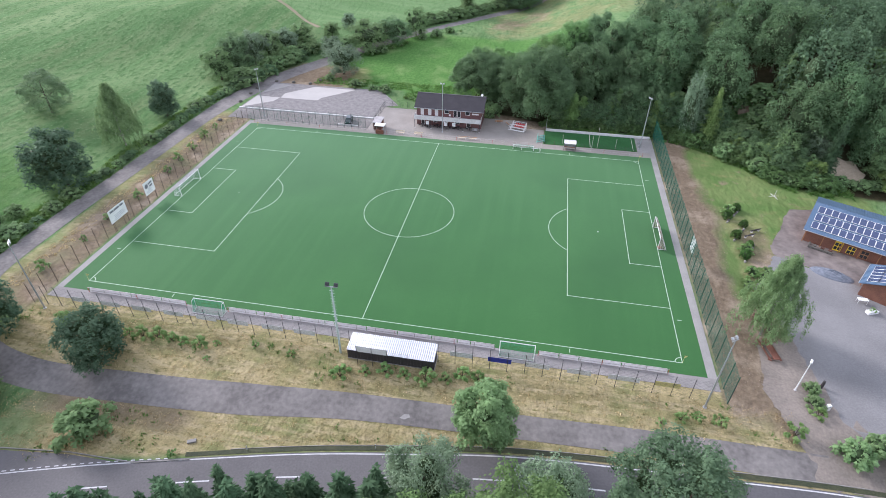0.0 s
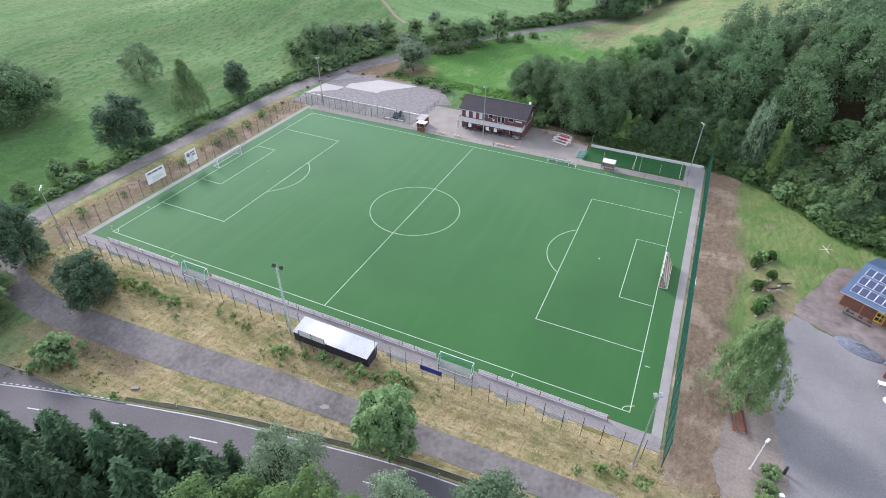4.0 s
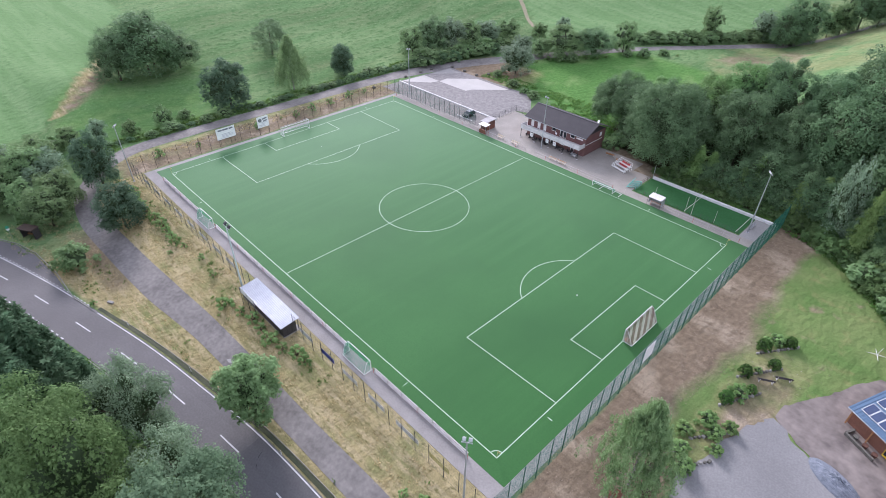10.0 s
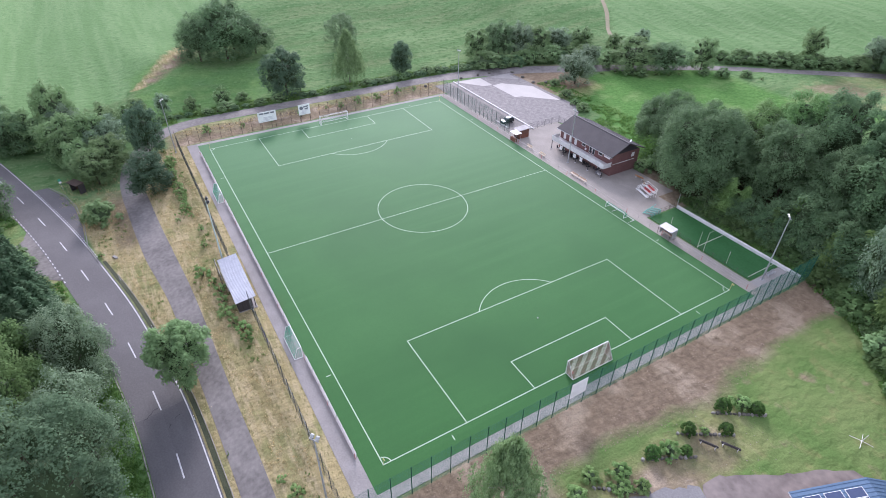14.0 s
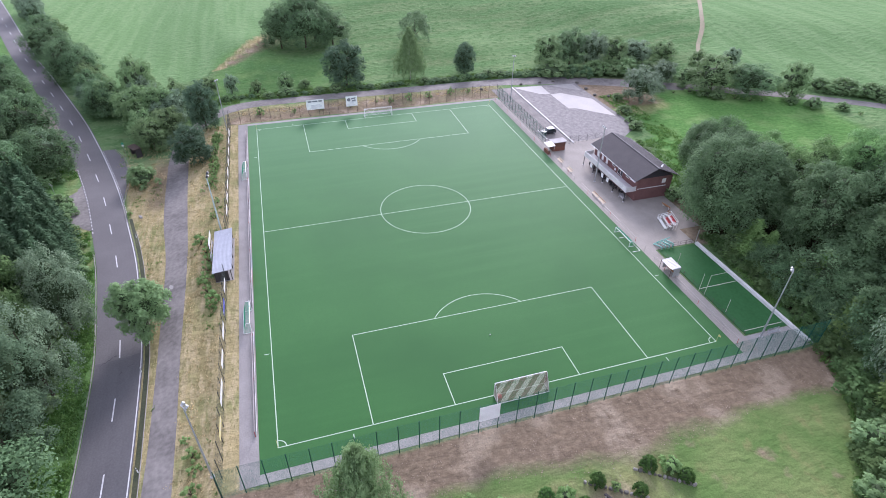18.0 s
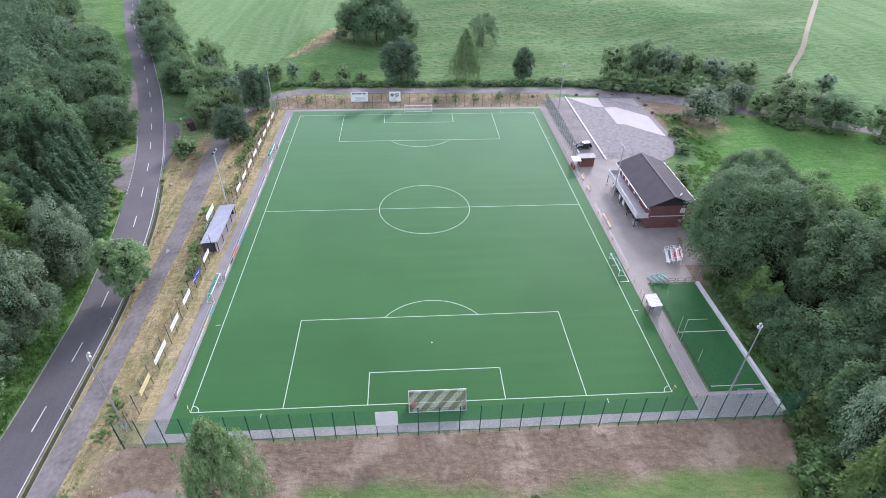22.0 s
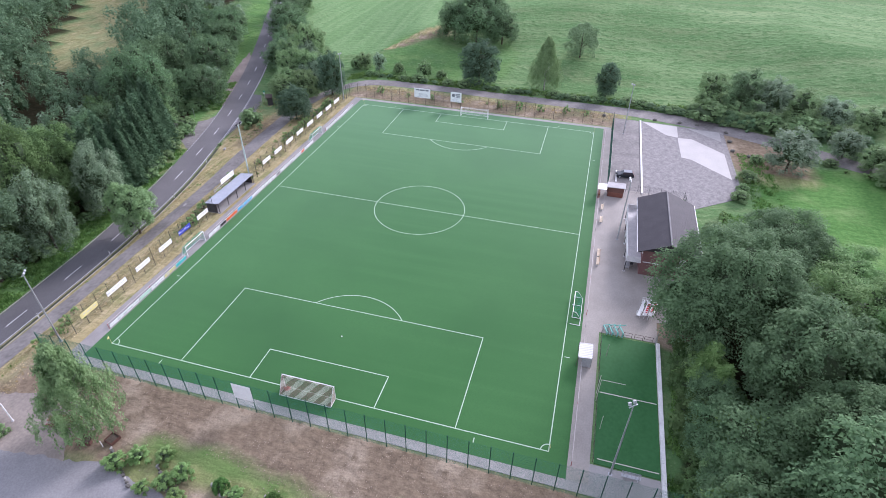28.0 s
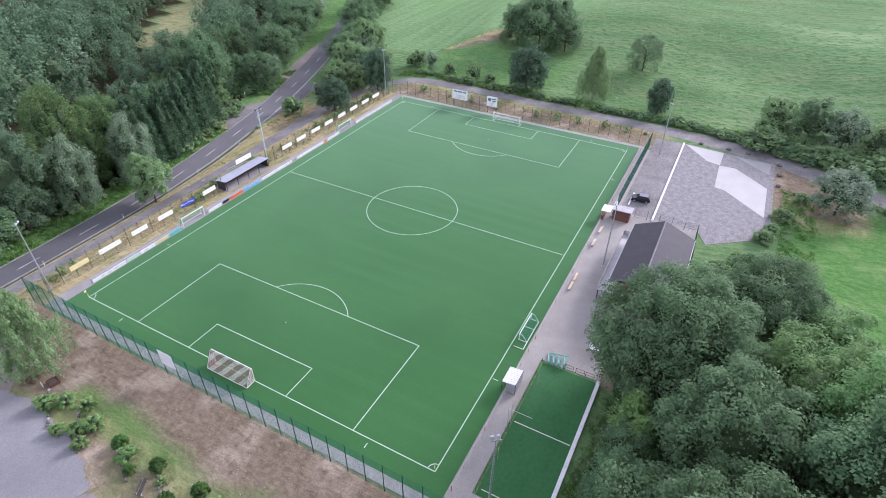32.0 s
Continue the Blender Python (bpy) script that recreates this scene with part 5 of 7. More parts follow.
for s, off, run in [(-2.6, 1.4, 2.2), (-5.4, -1.0, 1.7)]:
    tb, n = Build(), 7
    for i in range(n + 1):
        f = i / n
        ss, oo = S0 + s + 1.2 * f + rs_tar.uniform(-0.25, 0.25), off - run * (f - 0.5)
        for d in (-0.06, 0.06):
            p = road_at(ss + d * rs_tar.uniform(0.6, 1.5), oo)
            tb.v.append((p.x, p.y, land(p.x, p.y) + 0.078))
    tb.f = [(2 * i, 2 * i + 1, 2 * i + 3, 2 * i + 2) for i in range(n)]
    part("tar_seam", tb, M_TAR, road)
# lay-by and side turning
lay("lay_by", [(-50, -73.5), (-50.5, -66.5), (-45, -63.5), (-39, -61.7), (-30, -60.6), (-21, -60.4), (-14.5, -58.6), (-14, -61), (-26, -64.4), (-40, -68.8)], 0.045, M_ROAD, "grey asphalt bus lay-by beside the road", "lay-by")
kerb([(-50.5, -66.2), (-45, -63.2), (-39, -61.4), (-30, -60.3), (-21, -60.1), (-14.5, -58.4)], 0.14, 0.16)
lay("side_turning", [(-12.5, -64.6), (-15, -67.4), (-18, -71.5), (-22, -80), (-28, -84), (-27.5, -76), (-27, -72.5), (-30, -70.4), (-36, -69.8), (-30, -65.8), (-22, -63.8)], 0.045, M_LANE, "side road mouth across the main road", "road", loose=0.4)
lay("south_lay_by", [(-37, -71.0), (-43.3, -75.5), (-56.6, -82.0), (-72.5, -87.3), (-83, -89.8), (-72, -83.4), (-55, -76.9), (-41, -71.6)], 0.05, mat("dusty_asphalt", (0.27, 0.225, 0.20), (0.18, 0.15, 0.135), scale=0.4, fine=2), "asphalt lay-by beside the wood", "lay-by", loose=0.4)
lay("drive", [(62, -47.6), (62, -44.2), (60, -40), (59, -34), (60, -26), (66, -24), (68, -34), (70, -40), (72, -46), (74, -49.5)], 0.045, M_DRIVE, "worn gravelly drive into the yard", "drive", loose=1.1)
lay("gravel_yard", [(66.2, -9.0), (69.2, -1.2), (75.2, -5.2), (82, -9), (110, -16), (110, -50), (84, -52), (73, -47), (68, -39), (66.6, -30), (65.2, -24), (64.8, -18)], 0.055, M_GRAVEL, "wide yard of pale grey gravel", "yard", loose=0.9)
M_WET = mat("stained_asphalt", (0.250, 0.213, 0.192), (0.120, 0.100, 0.092), scale=0.35, fine=1.2, rough=0.6, mix=0.7)
lay("forecourt", [(69.2, -1.0), (69.4, 1.6), (72.7, 7.8), (77.0, 16.0), (82, 17), (84, 6), (100, 0), (110, -4), (110, -15), (82, -9), (75.2, -5.0)], 0.05, M_WET, "stained brownish asphalt forecourt with patches", "forecourt", loose=0.5)
structure("parking_slab_a", flat([(-59.2, 44.1), (-58.6, 53.0), (-51.4, 52.8), (-52.1, 50.0)], 0.056, 0.004), M_SLAB, "pale smooth concrete slab in the car park", "slab")
structure("parking_slab_b", flat([(-51.2, 52.7), (-51.4, 56.2), (-44.7, 63.1), (-31.6, 63.1), (-39.4, 55.0), (-39.9, 52.9)][::-1], 0.056, 0.004), M_SLAB, "pale smooth concrete slab in the car park", "slab")
structure("parking_slab_c", flat([(-58.0, 55.5), (-57.8, 63.4), (-51.9, 63.2)][::-1], 0.056, 0.004), M_PAVE, "grey concrete slab in the car park", "slab")
M_BEAM = mat("white_concrete", (0.70, 0.69, 0.67), (0.58, 0.57, 0.55), scale=0.6, fine=5)
beam = thing("kerb_beam", (0, 0, 0), "long low white concrete beam edging the car park", "kerb")
for k in range(10):
    part("beam_section", Build().box((-57.5 + 4.03 * k, 43.6, 0.14), (3.98, 0.42, 0.3), bev=0.03), M_BEAM, beam)
M_STONE = mat("boulder", (0.16, 0.15, 0.13), (0.09, 0.085, 0.075), scale=2, fine=6, bump=0.8)
for x, y in [(-61.1, 47.4), (-61.1, 53.8), (-60.9, 58.2), (-57.9, 65.0), (-52.4, 65.2), (-46.9, 65.2), (-44.8, 68.5), (-60.2, 34.0)]:
    b = Build().ball((0, 0, 0.25), 0.55, 7, 5, 0.7)
    b.v = [(p[0] * (1 + 0.25 * math.sin(7 * p[1] + x)), p[1] * (1 + 0.2 * math.sin(5 * p[0] + y)), p[2]) for p in b.v]
    o = tagged(part("boulder", b, M_STONE), "dark boulder edging the car park", "boulder", "boulders round the car park")
    o.matrix_basis = pose(x, y, land(x, y), 0, 0, x * 7)
# bare sandy slope at the edge of the wood
SAND = [(93 + 4.3 * math.cos(a / 9 * math.pi) * (1 + 0.22 * math.sin(5.1 * a)), 32.3 + 4.0 * math.sin(a / 9 * math.pi) * (1 + 0.18 * math.cos(3.7 * a))) for a in range(18)]
lay("sand_slope", SAND, 0.07, mat("pale_sand", (0.58, 0.48, 0.355), (0.44, 0.355, 0.26), scale=0.7, fine=3, bump=1.0), "bare pale sandy slope at the edge of the wood", "sand", 1.0)
# gravel heap
hb = Build()
rh = random.Random(3)
for j in range(9):
    for i in range(28):
        a, r = i / 28 * 2 * math.pi, (j + 0.2) / 8.2
        z = 1.05 * (1 - r) ** 0.8 * (1 + rh.uniform(-0.12, 0.12)) if j < 8 else -0.05
        hb.v.append((77.6 + 3.3 * r * math.cos(a) - 0.6 * r * math.sin(a), -5.6 + 2.0 * r * math.sin(a) - 0.8 * r * math.cos(a), max(z, -0.05) + rh.uniform(-0.03, 0.03)))
for j in range(8):
    for i in range(28):
        k = (i + 1) % 28
        hb.f.append((j * 28 + i, (j + 1) * 28 + i, (j + 1) * 28 + k, j * 28 + k))
hb.f.append(tuple(range(28)))
tagged(part("gravel_heap", hb, M_HEAP), "low heap of blue-grey gravel in the yard", "gravel heap", "", "stuff")

# ---- fences ----
def fence(name, a, b, h, n, m_post, m_wire, label, pitch_x=0.1, pitch_z=0.4, wire=0.007, r=0.035, skip=()):
    """Posts and panels of wire between two points."""
    a, b = Vector(a), Vector(b)
    d = (b - a)
    L, ang = d.length / n, math.degrees(math.atan2(d.y, d.x))
    base = thing(name, (0, 0, 0), label, "fence")
    post = Build().tube((0, 0, -0.3), (0, 0, h), r, r, 6).mesh("post", m_post)
    wb = Build()
    k = int(L / pitch_x)
    for i in range(k + 1):
        wb.box((i * L / k, 0, h / 2), (wire, wire, h - 0.12))
    for j in range(int(h / pitch_z) + 1):
        wb.box((L / 2, 0, 0.06 + j * (h - 0.12) / int(h / pitch_z)), (L, wire * 1.3, wire * 1.3))
    panel = wb.mesh("wire_panel", m_wire)
    for i in range(n + 1):
        p = a + d * i / n
        o = part("post", post, m_post, base)
        o.matrix_basis = pose(p.x, p.y, min(0, land(p.x, p.y)))
        if i < n and i not in skip:
            o = part("wire_panel", panel, m_wire, base)
            o["kind"] = "stuff"
            o.matrix_basis = pose(p.x, p.y, 0.0, 0, 0, ang)
    return base


M_WIREG = mat("green_wire", (0.02, 0.13, 0.085), (0.015, 0.10, 0.065), rough=0.5, bump=0)
M_WIRED = mat("dark_wire", (0.06, 0.075, 0.07), (0.05, 0.06, 0.055), rough=0.5, bump=0)
fence("fence_east", (53.15, -38.3), (53.15, 45.9), 5.3, 33, M_GREEN, M_WIREG, "tall green steel mesh fence behind the goal", 0.06, 0.13, 0.0062, 0.06)
fence("fence_south", (53.15, -38.4), (13.4, -38.4), 3.9, 16, M_DARK, M_WIRED, "tall dark chain-link fence with banners", 0.15, 0.3, 0.006, 0.042)
fence("fence_south_west", (0.2, -38.4), (-53.2, -38.4), 3.9, 21, M_DARK, M_WIRED, "tall dark chain-link fence with banners", 0.15, 0.3, 0.006, 0.042)
fence("fence_west", (-53.2, -38.4), (-53.2, 36.3), 4.1, 29, M_BROWN, M_WIRED, "tall brown chain-link fence behind the west goal", 0.15, 0.3, 0.006, 0.045)
fence("fence_north", (-53.2, 36.3), (-20.2, 36.3), 4.0, 17, M_DARK, M_WIREG, "tall dark green mesh fence along the car park", 0.09, 0.3, 0.008, 0.045)
fence("fence_plaza", (-19.3, 40.2), (-19.3, 52.0), 2.0, 5, M_DARK, M_WIRED, "dark mesh fence between yard and car park", 0.1, 0.3, 0.006)
fence("fence_yard", (-19.3, 52.0), (-8.5, 52.4), 2.0, 5, M_DARK, M_WIRED, "dark mesh fence behind the yard", 0.1, 0.3, 0.006)
fence("fence_small_pitch", (26.0, 37.2), (48.2, 37.2), 1.0, 9, M_BROWN, M_WIRED, "low fence beside the training pitch", 0.2, 0.45, 0.01, 0.03)

M_YEL = mat("yellow_banner", (0.70, 0.62, 0.28), (0.60, 0.52, 0.22), rough=0.5, bump=0)
M_BLUE = mat("blue_banner", (0.05, 0.07, 0.42), (0.04, 0.05, 0.32), rough=0.5, bump=0)
M_SKYB = mat("light_blue_banner", (0.12, 0.45, 0.72), (0.10, 0.38, 0.62), rough=0.5, bump=0)
M_ORANGE = mat("orange_banner", (0.75, 0.17, 0.05), (0.65, 0.13, 0.04), rough=0.5, bump=0)
M_BLACK = mat("black_banner", (0.02, 0.02, 0.02), (0.03, 0.03, 0.03), rough=0.5, bump=0)
M_MINT = mat("pale_green_banner", (0.50, 0.66, 0.55), (0.42, 0.60, 0.48), rough=0.5, bump=0)
M_TEAL = mat("teal_banner", (0.10, 0.48, 0.48), (0.08, 0.40, 0.42), rough=0.5, bump=0)
M_GREYP = mat("grey_print", (0.47, 0.47, 0.49), (0.54, 0.54, 0.56), rough=0.5, bump=0)


def banner(x, w, h, z, m, seed, y=-38.35, face=1, label="white advertising banner hung on the fence"):
    t = thing("banner", (x, y, z), label, "banner", "banners on the fence")
    part("sheet", Build().box((0, face * 0.02, 0), (w, 0.02, h), bev=0.004), m, t)
    r = random.Random(seed)
    xx = -w * 0.4
    ink = M_WHITE if m in (M_BLUE, M_BLACK) else M_GREYP
    while xx < w * 0.38:
        k = r.uniform(0.06, 0.22) * w
        part("print_bar", Build().box((min(xx + k / 2, w * 0.42), face * 0.033, r.uniform(-0.1, 0.14) * h), (k * 0.85, 0.004, h * r.uniform(0.10, 0.22))), ink, t)
        xx += k * 1.25
    return t


for k, x in enumerate([44.9, 39.2, 33.2, 27.5, 22.2, 16.8, -6.8, -11.9, -17.4, -22.6, -28.1, -33.5, -38.9, -44.1]):
    m, lab = (M_YEL, "yellow advertising banner hung on the fence") if k == 0 else (M_BLUE, "blue advertising banner hung on the fence") if k == 4 else (M_WHITE, "white advertising banner hung on the fence")
    banner(x, 4.2 if k in (1,) else 3.3, 0.9, 2.0, m, k, label=lab)
banner(4.3, 4.6, 1.1, 3.0, M_WHITE, 77, -40.9, label="white advertising banner on posts behind the shelter")
bp = [o for o in bpy.data.objects if o.name.startswith("banner") and abs(o.location.y + 40.9) < 0.01][0]
for x in (-2.2, 0, 2.2):
    part("post", Build().tube((x, -0.03, -3.5), (x, -0.03, 0.6), 0.04, 0.04, 6), M_DARK, bp)


M_INK = mat("dark_print", (0.13, 0.13, 0.15), (0.19, 0.19, 0.21), rough=0.5, bump=0)


def board_sign(y0, y1, z0, z1, seed, emblem=False):
    t = thing("fence_sign", (-53.12, (y0 + y1) / 2, z0), "large white printed board on the fence behind the goal", "sign", "boards behind the goal")
    w, h = y1 - y0, z1 - z0
    part("board", Build().box((0, 0, h / 2), (0.04, w, h), bev=0.01), M_WHITE, t)
    r = random.Random(seed)
    if emblem:
        part("emblem", Build().tube((0.018, -w * 0.24, h * 0.66), (0.028, -w * 0.24, h * 0.66), h * 0.17, h * 0.17, 16), M_INK, t, "dark round emblem")
        for k in range(2):
            part("title_bar", Build().box((0.024, w * (0.16 + 0.04 * k), h * (0.76 - 0.2 * k)), (0.008, w * (0.42 - 0.1 * k), h * 0.12), 0, 8), M_INK, t)
    else:
        for y, k in ((-0.29, 0.22), (0.0, 0.30), (0.30, 0.20)):
            part("title_bar", Build().box((0.024, y * w, h * 0.82), (0.008, w * k, h * 0.14)), M_INK, t)
    for k in range(4):
        part("print_bar", Build().box((0.024, r.uniform(-0.12, 0.12) * w, h * (0.44 - 0.11 * k)), (0.008, w * r.uniform(0.3, 0.6), h * 0.055)), M_GREYP, t)
    for s in (-1, 1):
        part("post", Build().tube((-0.08, s * w * 0.42, -z0 - 0.2), (-0.08, s * w * 0.42, h), 0.04, 0.04, 6), M_BROWN, t)


board_sign(-18.5, -13.8, 2.0, 4.7, 5)
board_sign(-7.9, -4.8, 1.9, 4.7, 6, True)
# white board high on the mesh fence behind the goal
g = thing("fence_sign", (53.24, -6.4, 2.3), "white printed board on the green mesh fence", "sign")
part("board", Build().box((0, 0, 1.35), (0.04, 2.7, 2.7), bev=0.01), M_WHITE, g)
for k in range(3):
    part("print_bar", Build().box((-0.026, 0, 0.75 + 0.6 * k), (0.006, 1.5 - 0.3 * (k == 1), 0.10)), M_GREYP, g)

# ---- barrier with boards along the south touchline, rails along the north ----
M_RED = mat("red_rail_paint", (0.42, 0.07, 0.05), (0.32, 0.055, 0.045), rough=0.5, bump=0.05)
M_RAIL = mat("rail_steel", (0.48, 0.44, 0.42), (0.36, 0.31, 0.30), rough=0.5, metal=0.3, bump=0.05)


def barrier(name, x0, x1, y, label, skip=()):
    t = thing(name, (0, 0, 0), label, "barrier")
    n = round((x1 - x0) / 3.0)
    L = (x1 - x0) / n
    for i in range(n + 1):
        part("post", Build().tube((x0 + i * L, y, -0.2), (x0 + i * L, y, 1.05), 0.04, 0.04, 6), M_RED if i % 3 == 0 else M_RAIL, t)
    for i in range(n):
        if i in skip:
            continue
        part("rail", Build().tube((x0 + i * L, y, 1.05), (x0 + (i + 1) * L, y, 1.05), 0.04, 0.04, 6), M_RAIL, t)
        part("rail", Build().tube((x0 + i * L, y, 0.5), (x0 + (i + 1) * L, y, 0.5), 0.025, 0.025, 6), M_RAIL, t)
    return t


barrier("touchline_barrier", -46.2, -28.6, -34.55, "red and grey steel barrier along the touchline")
barrier("touchline_barrier", -21.4, 21.2, -34.55, "red and grey steel barrier along the touchline")
barrier("touchline_barrier", 27.6, 45.9, -34.55, "red and grey steel barrier along the touchline")
barrier("touchline_barrier", -50.5, 49.5, 34.75, "brownish steel barrier before the clubhouse", skip=(11, 16, 24, 25))
M_BACK = mat("board_backs", (0.90, 0.87, 0.87), (0.82, 0.78, 0.78), scale=1.0, fine=5, bump=0.05)
BOARDS = [(39.5, 45.8, M_WHITE, "white"), (36.8, 39.4, M_MINT, "pale green"), (33.5, 36.7, M_WHITE, "white"), (30.6, 33.4, M_YEL, "yellow"), (27.7, 30.5, M_TEAL, "teal"),
          (17.6, 21.1, M_WHITE, "white"), (15.6, 17.5, M_BLACK, "black"), (11.7, 15.5, M_ORANGE, "orange"), (6.4, 11.6, M_SKYB, "light blue"), (1.5, 6.3, M_WHITE, "white"),
          (-3.6, 1.4, M_WHITE, "white"), (-5.2, -3.7, M_PAVE, "grey"), (-10.5, -5.3, M_WHITE, "white"), (-15.2, -10.6, M_WHITE, "white"), (-16.6, -15.3, M_ORANGE, "orange"), (-21.3, -16.7, M_WHITE, "white"),
          (-33.0, -28.7, M_WHITE, "white"), (-38.5, -33.1, M_WHITE, "white"), (-46.1, -38.6, M_WHITE, "white")]
for k, (x0, x1, m, c) in enumerate(BOARDS):
    t = thing("advertising_board", ((x0 + x1) / 2, -34.46, 0.08), f"{c} advertising board on the touchline barrier", "board", "boards along the touchline")
    t.matrix_basis = t.matrix_basis @ Matrix.Rotation(radians(-12), 4, "X")
    w = x1 - x0
    part("panel", Build().box((0, 0, 0.42), (w - 0.05, 0.03, 0.78), bev=0.006), M_BACK, t)
    part("print", Build().box((0, 0.02, 0.42), (w - 0.09, 0.006, 0.74)), m, t)
    r = random.Random(k + 40)
    if m in (M_WHITE, M_SKYB, M_YEL):
        for j in range(int(w / 1.3)):
            part("print_bar", Build().box((-w / 2 + 0.7 + j * 1.25, 0.026, 0.42 + r.uniform(-0.08, 0.08)), (r.uniform(0.5, 0.95), 0.005, r.uniform(0.14, 0.3))), M_GREYP, t)

# ---- floodlight masts ----
M_MASTG = mat("pale_green_mast_paint", (0.50, 0.58, 0.54), (0.42, 0.50, 0.46), rough=0.5, bump=0.05)


def mast(x, y, aim, lattice=False):
    """A mast 13 m high with a floodlight head that looks at the pitch."""
    t = thing("floodlight_mast", (x, y, min(0, land(x, y))), "tall galvanised floodlight mast with climbing rungs and two lamps" if lattice else "tall grey floodlight mast with a lamp at the top", "floodlight", "floodlight masts round the pitch", aim)
    if lattice:
        for k in range(20):
            part("rung", Build().box((0, 0, 2.9 + 0.48 * k), (0.62, 0.05, 0.05)), M_MASTG, t)
        part("pole", Build().tube((0, 0, -0.2), (0, 0, 6.5), 0.17, 0.13, 10).tube((0, 0, 6.5), (0, 0, 12.8), 0.13, 0.09, 10), M_MASTG, t)
        xs = (-0.62, 0.62)
    else:
        part("pole", Build().tube((0, 0, -0.2), (0, 0, 6.5), 0.14, 0.105, 10).tube((0, 0, 6.5), (0, 0, 12.8), 0.105, 0.065, 10), M_GALV, t)
        part("foot_plate", Build().tube((0, 0, 0), (0, 0, 0.06), 0.28, 0.28, 8), M_GALV, t)
        for k in range(18):
            part("rung", Build().box((0, 0, 2.5 + 0.55 * k), (0.30, 0.03, 0.03)), M_GALV, t)
        xs = (-0.32, 0.32)
    part("cross_arm", Build().box((0, 0, 12.7), (xs[1] * 2 + 0.5, 0.1, 0.1)), M_GALV, t)
    for u in xs:
        k = 1.0 if lattice else 0.72
        h = part("lamp_head", Build().box((u, 0.22, 12.95), (0.55 * k, 0.3 * k, 0.5 * k), 0, -35, bev=0.05), M_DARK if lattice else M_GALV, t)
        part("lens", Build().box((u, 0.22 + 0.16 * k, 12.95 - 0.09 * k), (0.46 * k, 0.03, 0.4 * k), 0, -35, bev=0.01), M_WHITE, h)
    return t


mast(-1.0, -39.4, 0, True)
for x, y, a in [(50, -39.5, 35), (49.3, 39.3, 130), (-0.4, 38.9, 180), (-49.9, 39.3, 230), (-50.6, -39.3, -40)]:
    mast(x, y, a)


# ---- goals ----
M_NETW = mat("white_net", (0.75, 0.75, 0.75), (0.65, 0.65, 0.65), rough=0.7, bump=0)
M_NETB = mat("brown_net", (0.27, 0.20, 0.165), (0.22, 0.16, 0.13), rough=0.7, bump=0)
M_NETG = mat("green_net", (0.06, 0.34, 0.20), (0.05, 0.28, 0.16), rough=0.7, bump=0)
M_NETP = mat("pale_net", (0.54, 0.52, 0.44), (0.46, 0.45, 0.38), rough=0.7, bump=0)


def net(pa, pb, pc, pd, cell, r, split=None):
    """A sheet of netting over a four-cornered opening; split(u, v) picks strands."""
    pa, pb, pc, pd = map(Vector, (pa, pb, pc, pd))
    b = Build()
    nu, nv = max(1, int((pb - pa).length / cell)), max(1, int((pd - pa).length / cell))

    def at(u, v):
        return (pa * (1 - u) + pb * u) * (1 - v) + (pd * (1 - u) + pc * u) * v

    for i in range(nu + 1):
        for j in range(nv):
            if split is None or split(i / nu, (j + 0.5) / nv):
                b.tube(at(i / nu, j / nv), at(i / nu, (j + 1) / nv), r, r, 3)
    for j in range(nv + 1):
        for i in range(nu):
            if split is None or split((i + 0.5) / nu, j / nv):
                b.tube(at(i / nu, j / nv), at((i + 1) / nu, j / nv), r, r, 3)
    return b


def goal(x, y, rz, w, h, d_top, d_bot, label, nets, cell=0.16, r=0.006, diagonal=False):
    """A goal that opens towards its own +y."""
    t = thing("goal", (x, y, 0.06), label, "goal", "", rz)
    for s in (-1, 1):
        part("goalpost", Build().tube((s * w / 2, 0, 0), (s * w / 2, 0, h), 0.06, 0.06, 8), M_WHITE, t)
        part("side_bar", Build().tube((s * w / 2, 0, 0.04), (s * w / 2, -d_bot, 0.04), 0.045, 0.045, 6), M_WHITE, t)
        part("stay", Build().tube((s * w / 2, 0, h), (s * w / 2, -d_top, h - 0.05), 0.035, 0.035, 6), M_WHITE, t)
        part("stay", Build().tube((s * w / 2, -d_top, h - 0.05), (s * w / 2, -d_bot, 0.04), 0.03, 0.03, 6), M_WHITE, t)
    part("crossbar", Build().tube((-w / 2 - 0.06, 0, h), (w / 2 + 0.06, 0, h), 0.06, 0.06, 8), M_WHITE, t)
    part("ground_bar", Build().tube((-w / 2, -d_bot, 0.04), (w / 2, -d_bot, 0.04), 0.045, 0.045, 6), M_WHITE, t)
    quads = [((-w / 2, 0, h), (w / 2, 0, h), (w / 2, -d_top, h - 0.05), (-w / 2, -d_top, h - 0.05)), ((-w / 2, -d_top, h - 0.05), (w / 2, -d_top, h - 0.05), (w / 2, -d_bot, 0.04), (-w / 2, -d_bot, 0.04))]
    for s in (-1, 1):
        quads.append(((s * w / 2, 0, 0.04), (s * w / 2, -d_bot, 0.04), (s * w / 2, -d_top, h - 0.05), (s * w / 2, 0, h)))
    for q in quads:
        if diagonal:
            lo, run = (0.0, 0.3) if q[0][2] > h - 0.01 else (0.3, 2.5)
            for k, m in enumerate(nets):
                part("net", net(*q, cell, r, lambda u, v: int(u * 8 + lo + v * run) % 2 == k), m, t)["kind"] = "stuff"
        else:
            part("net", net(*q, cell, r), nets[0], t)["kind"] = "stuff"
    return t


goal(HL, 0, 90, 7.44, 2.44, 0.3, 1.5, "white football goal with a brown and pale striped net", [M_NETB, M_NETP], 0.10, 0.021, True)
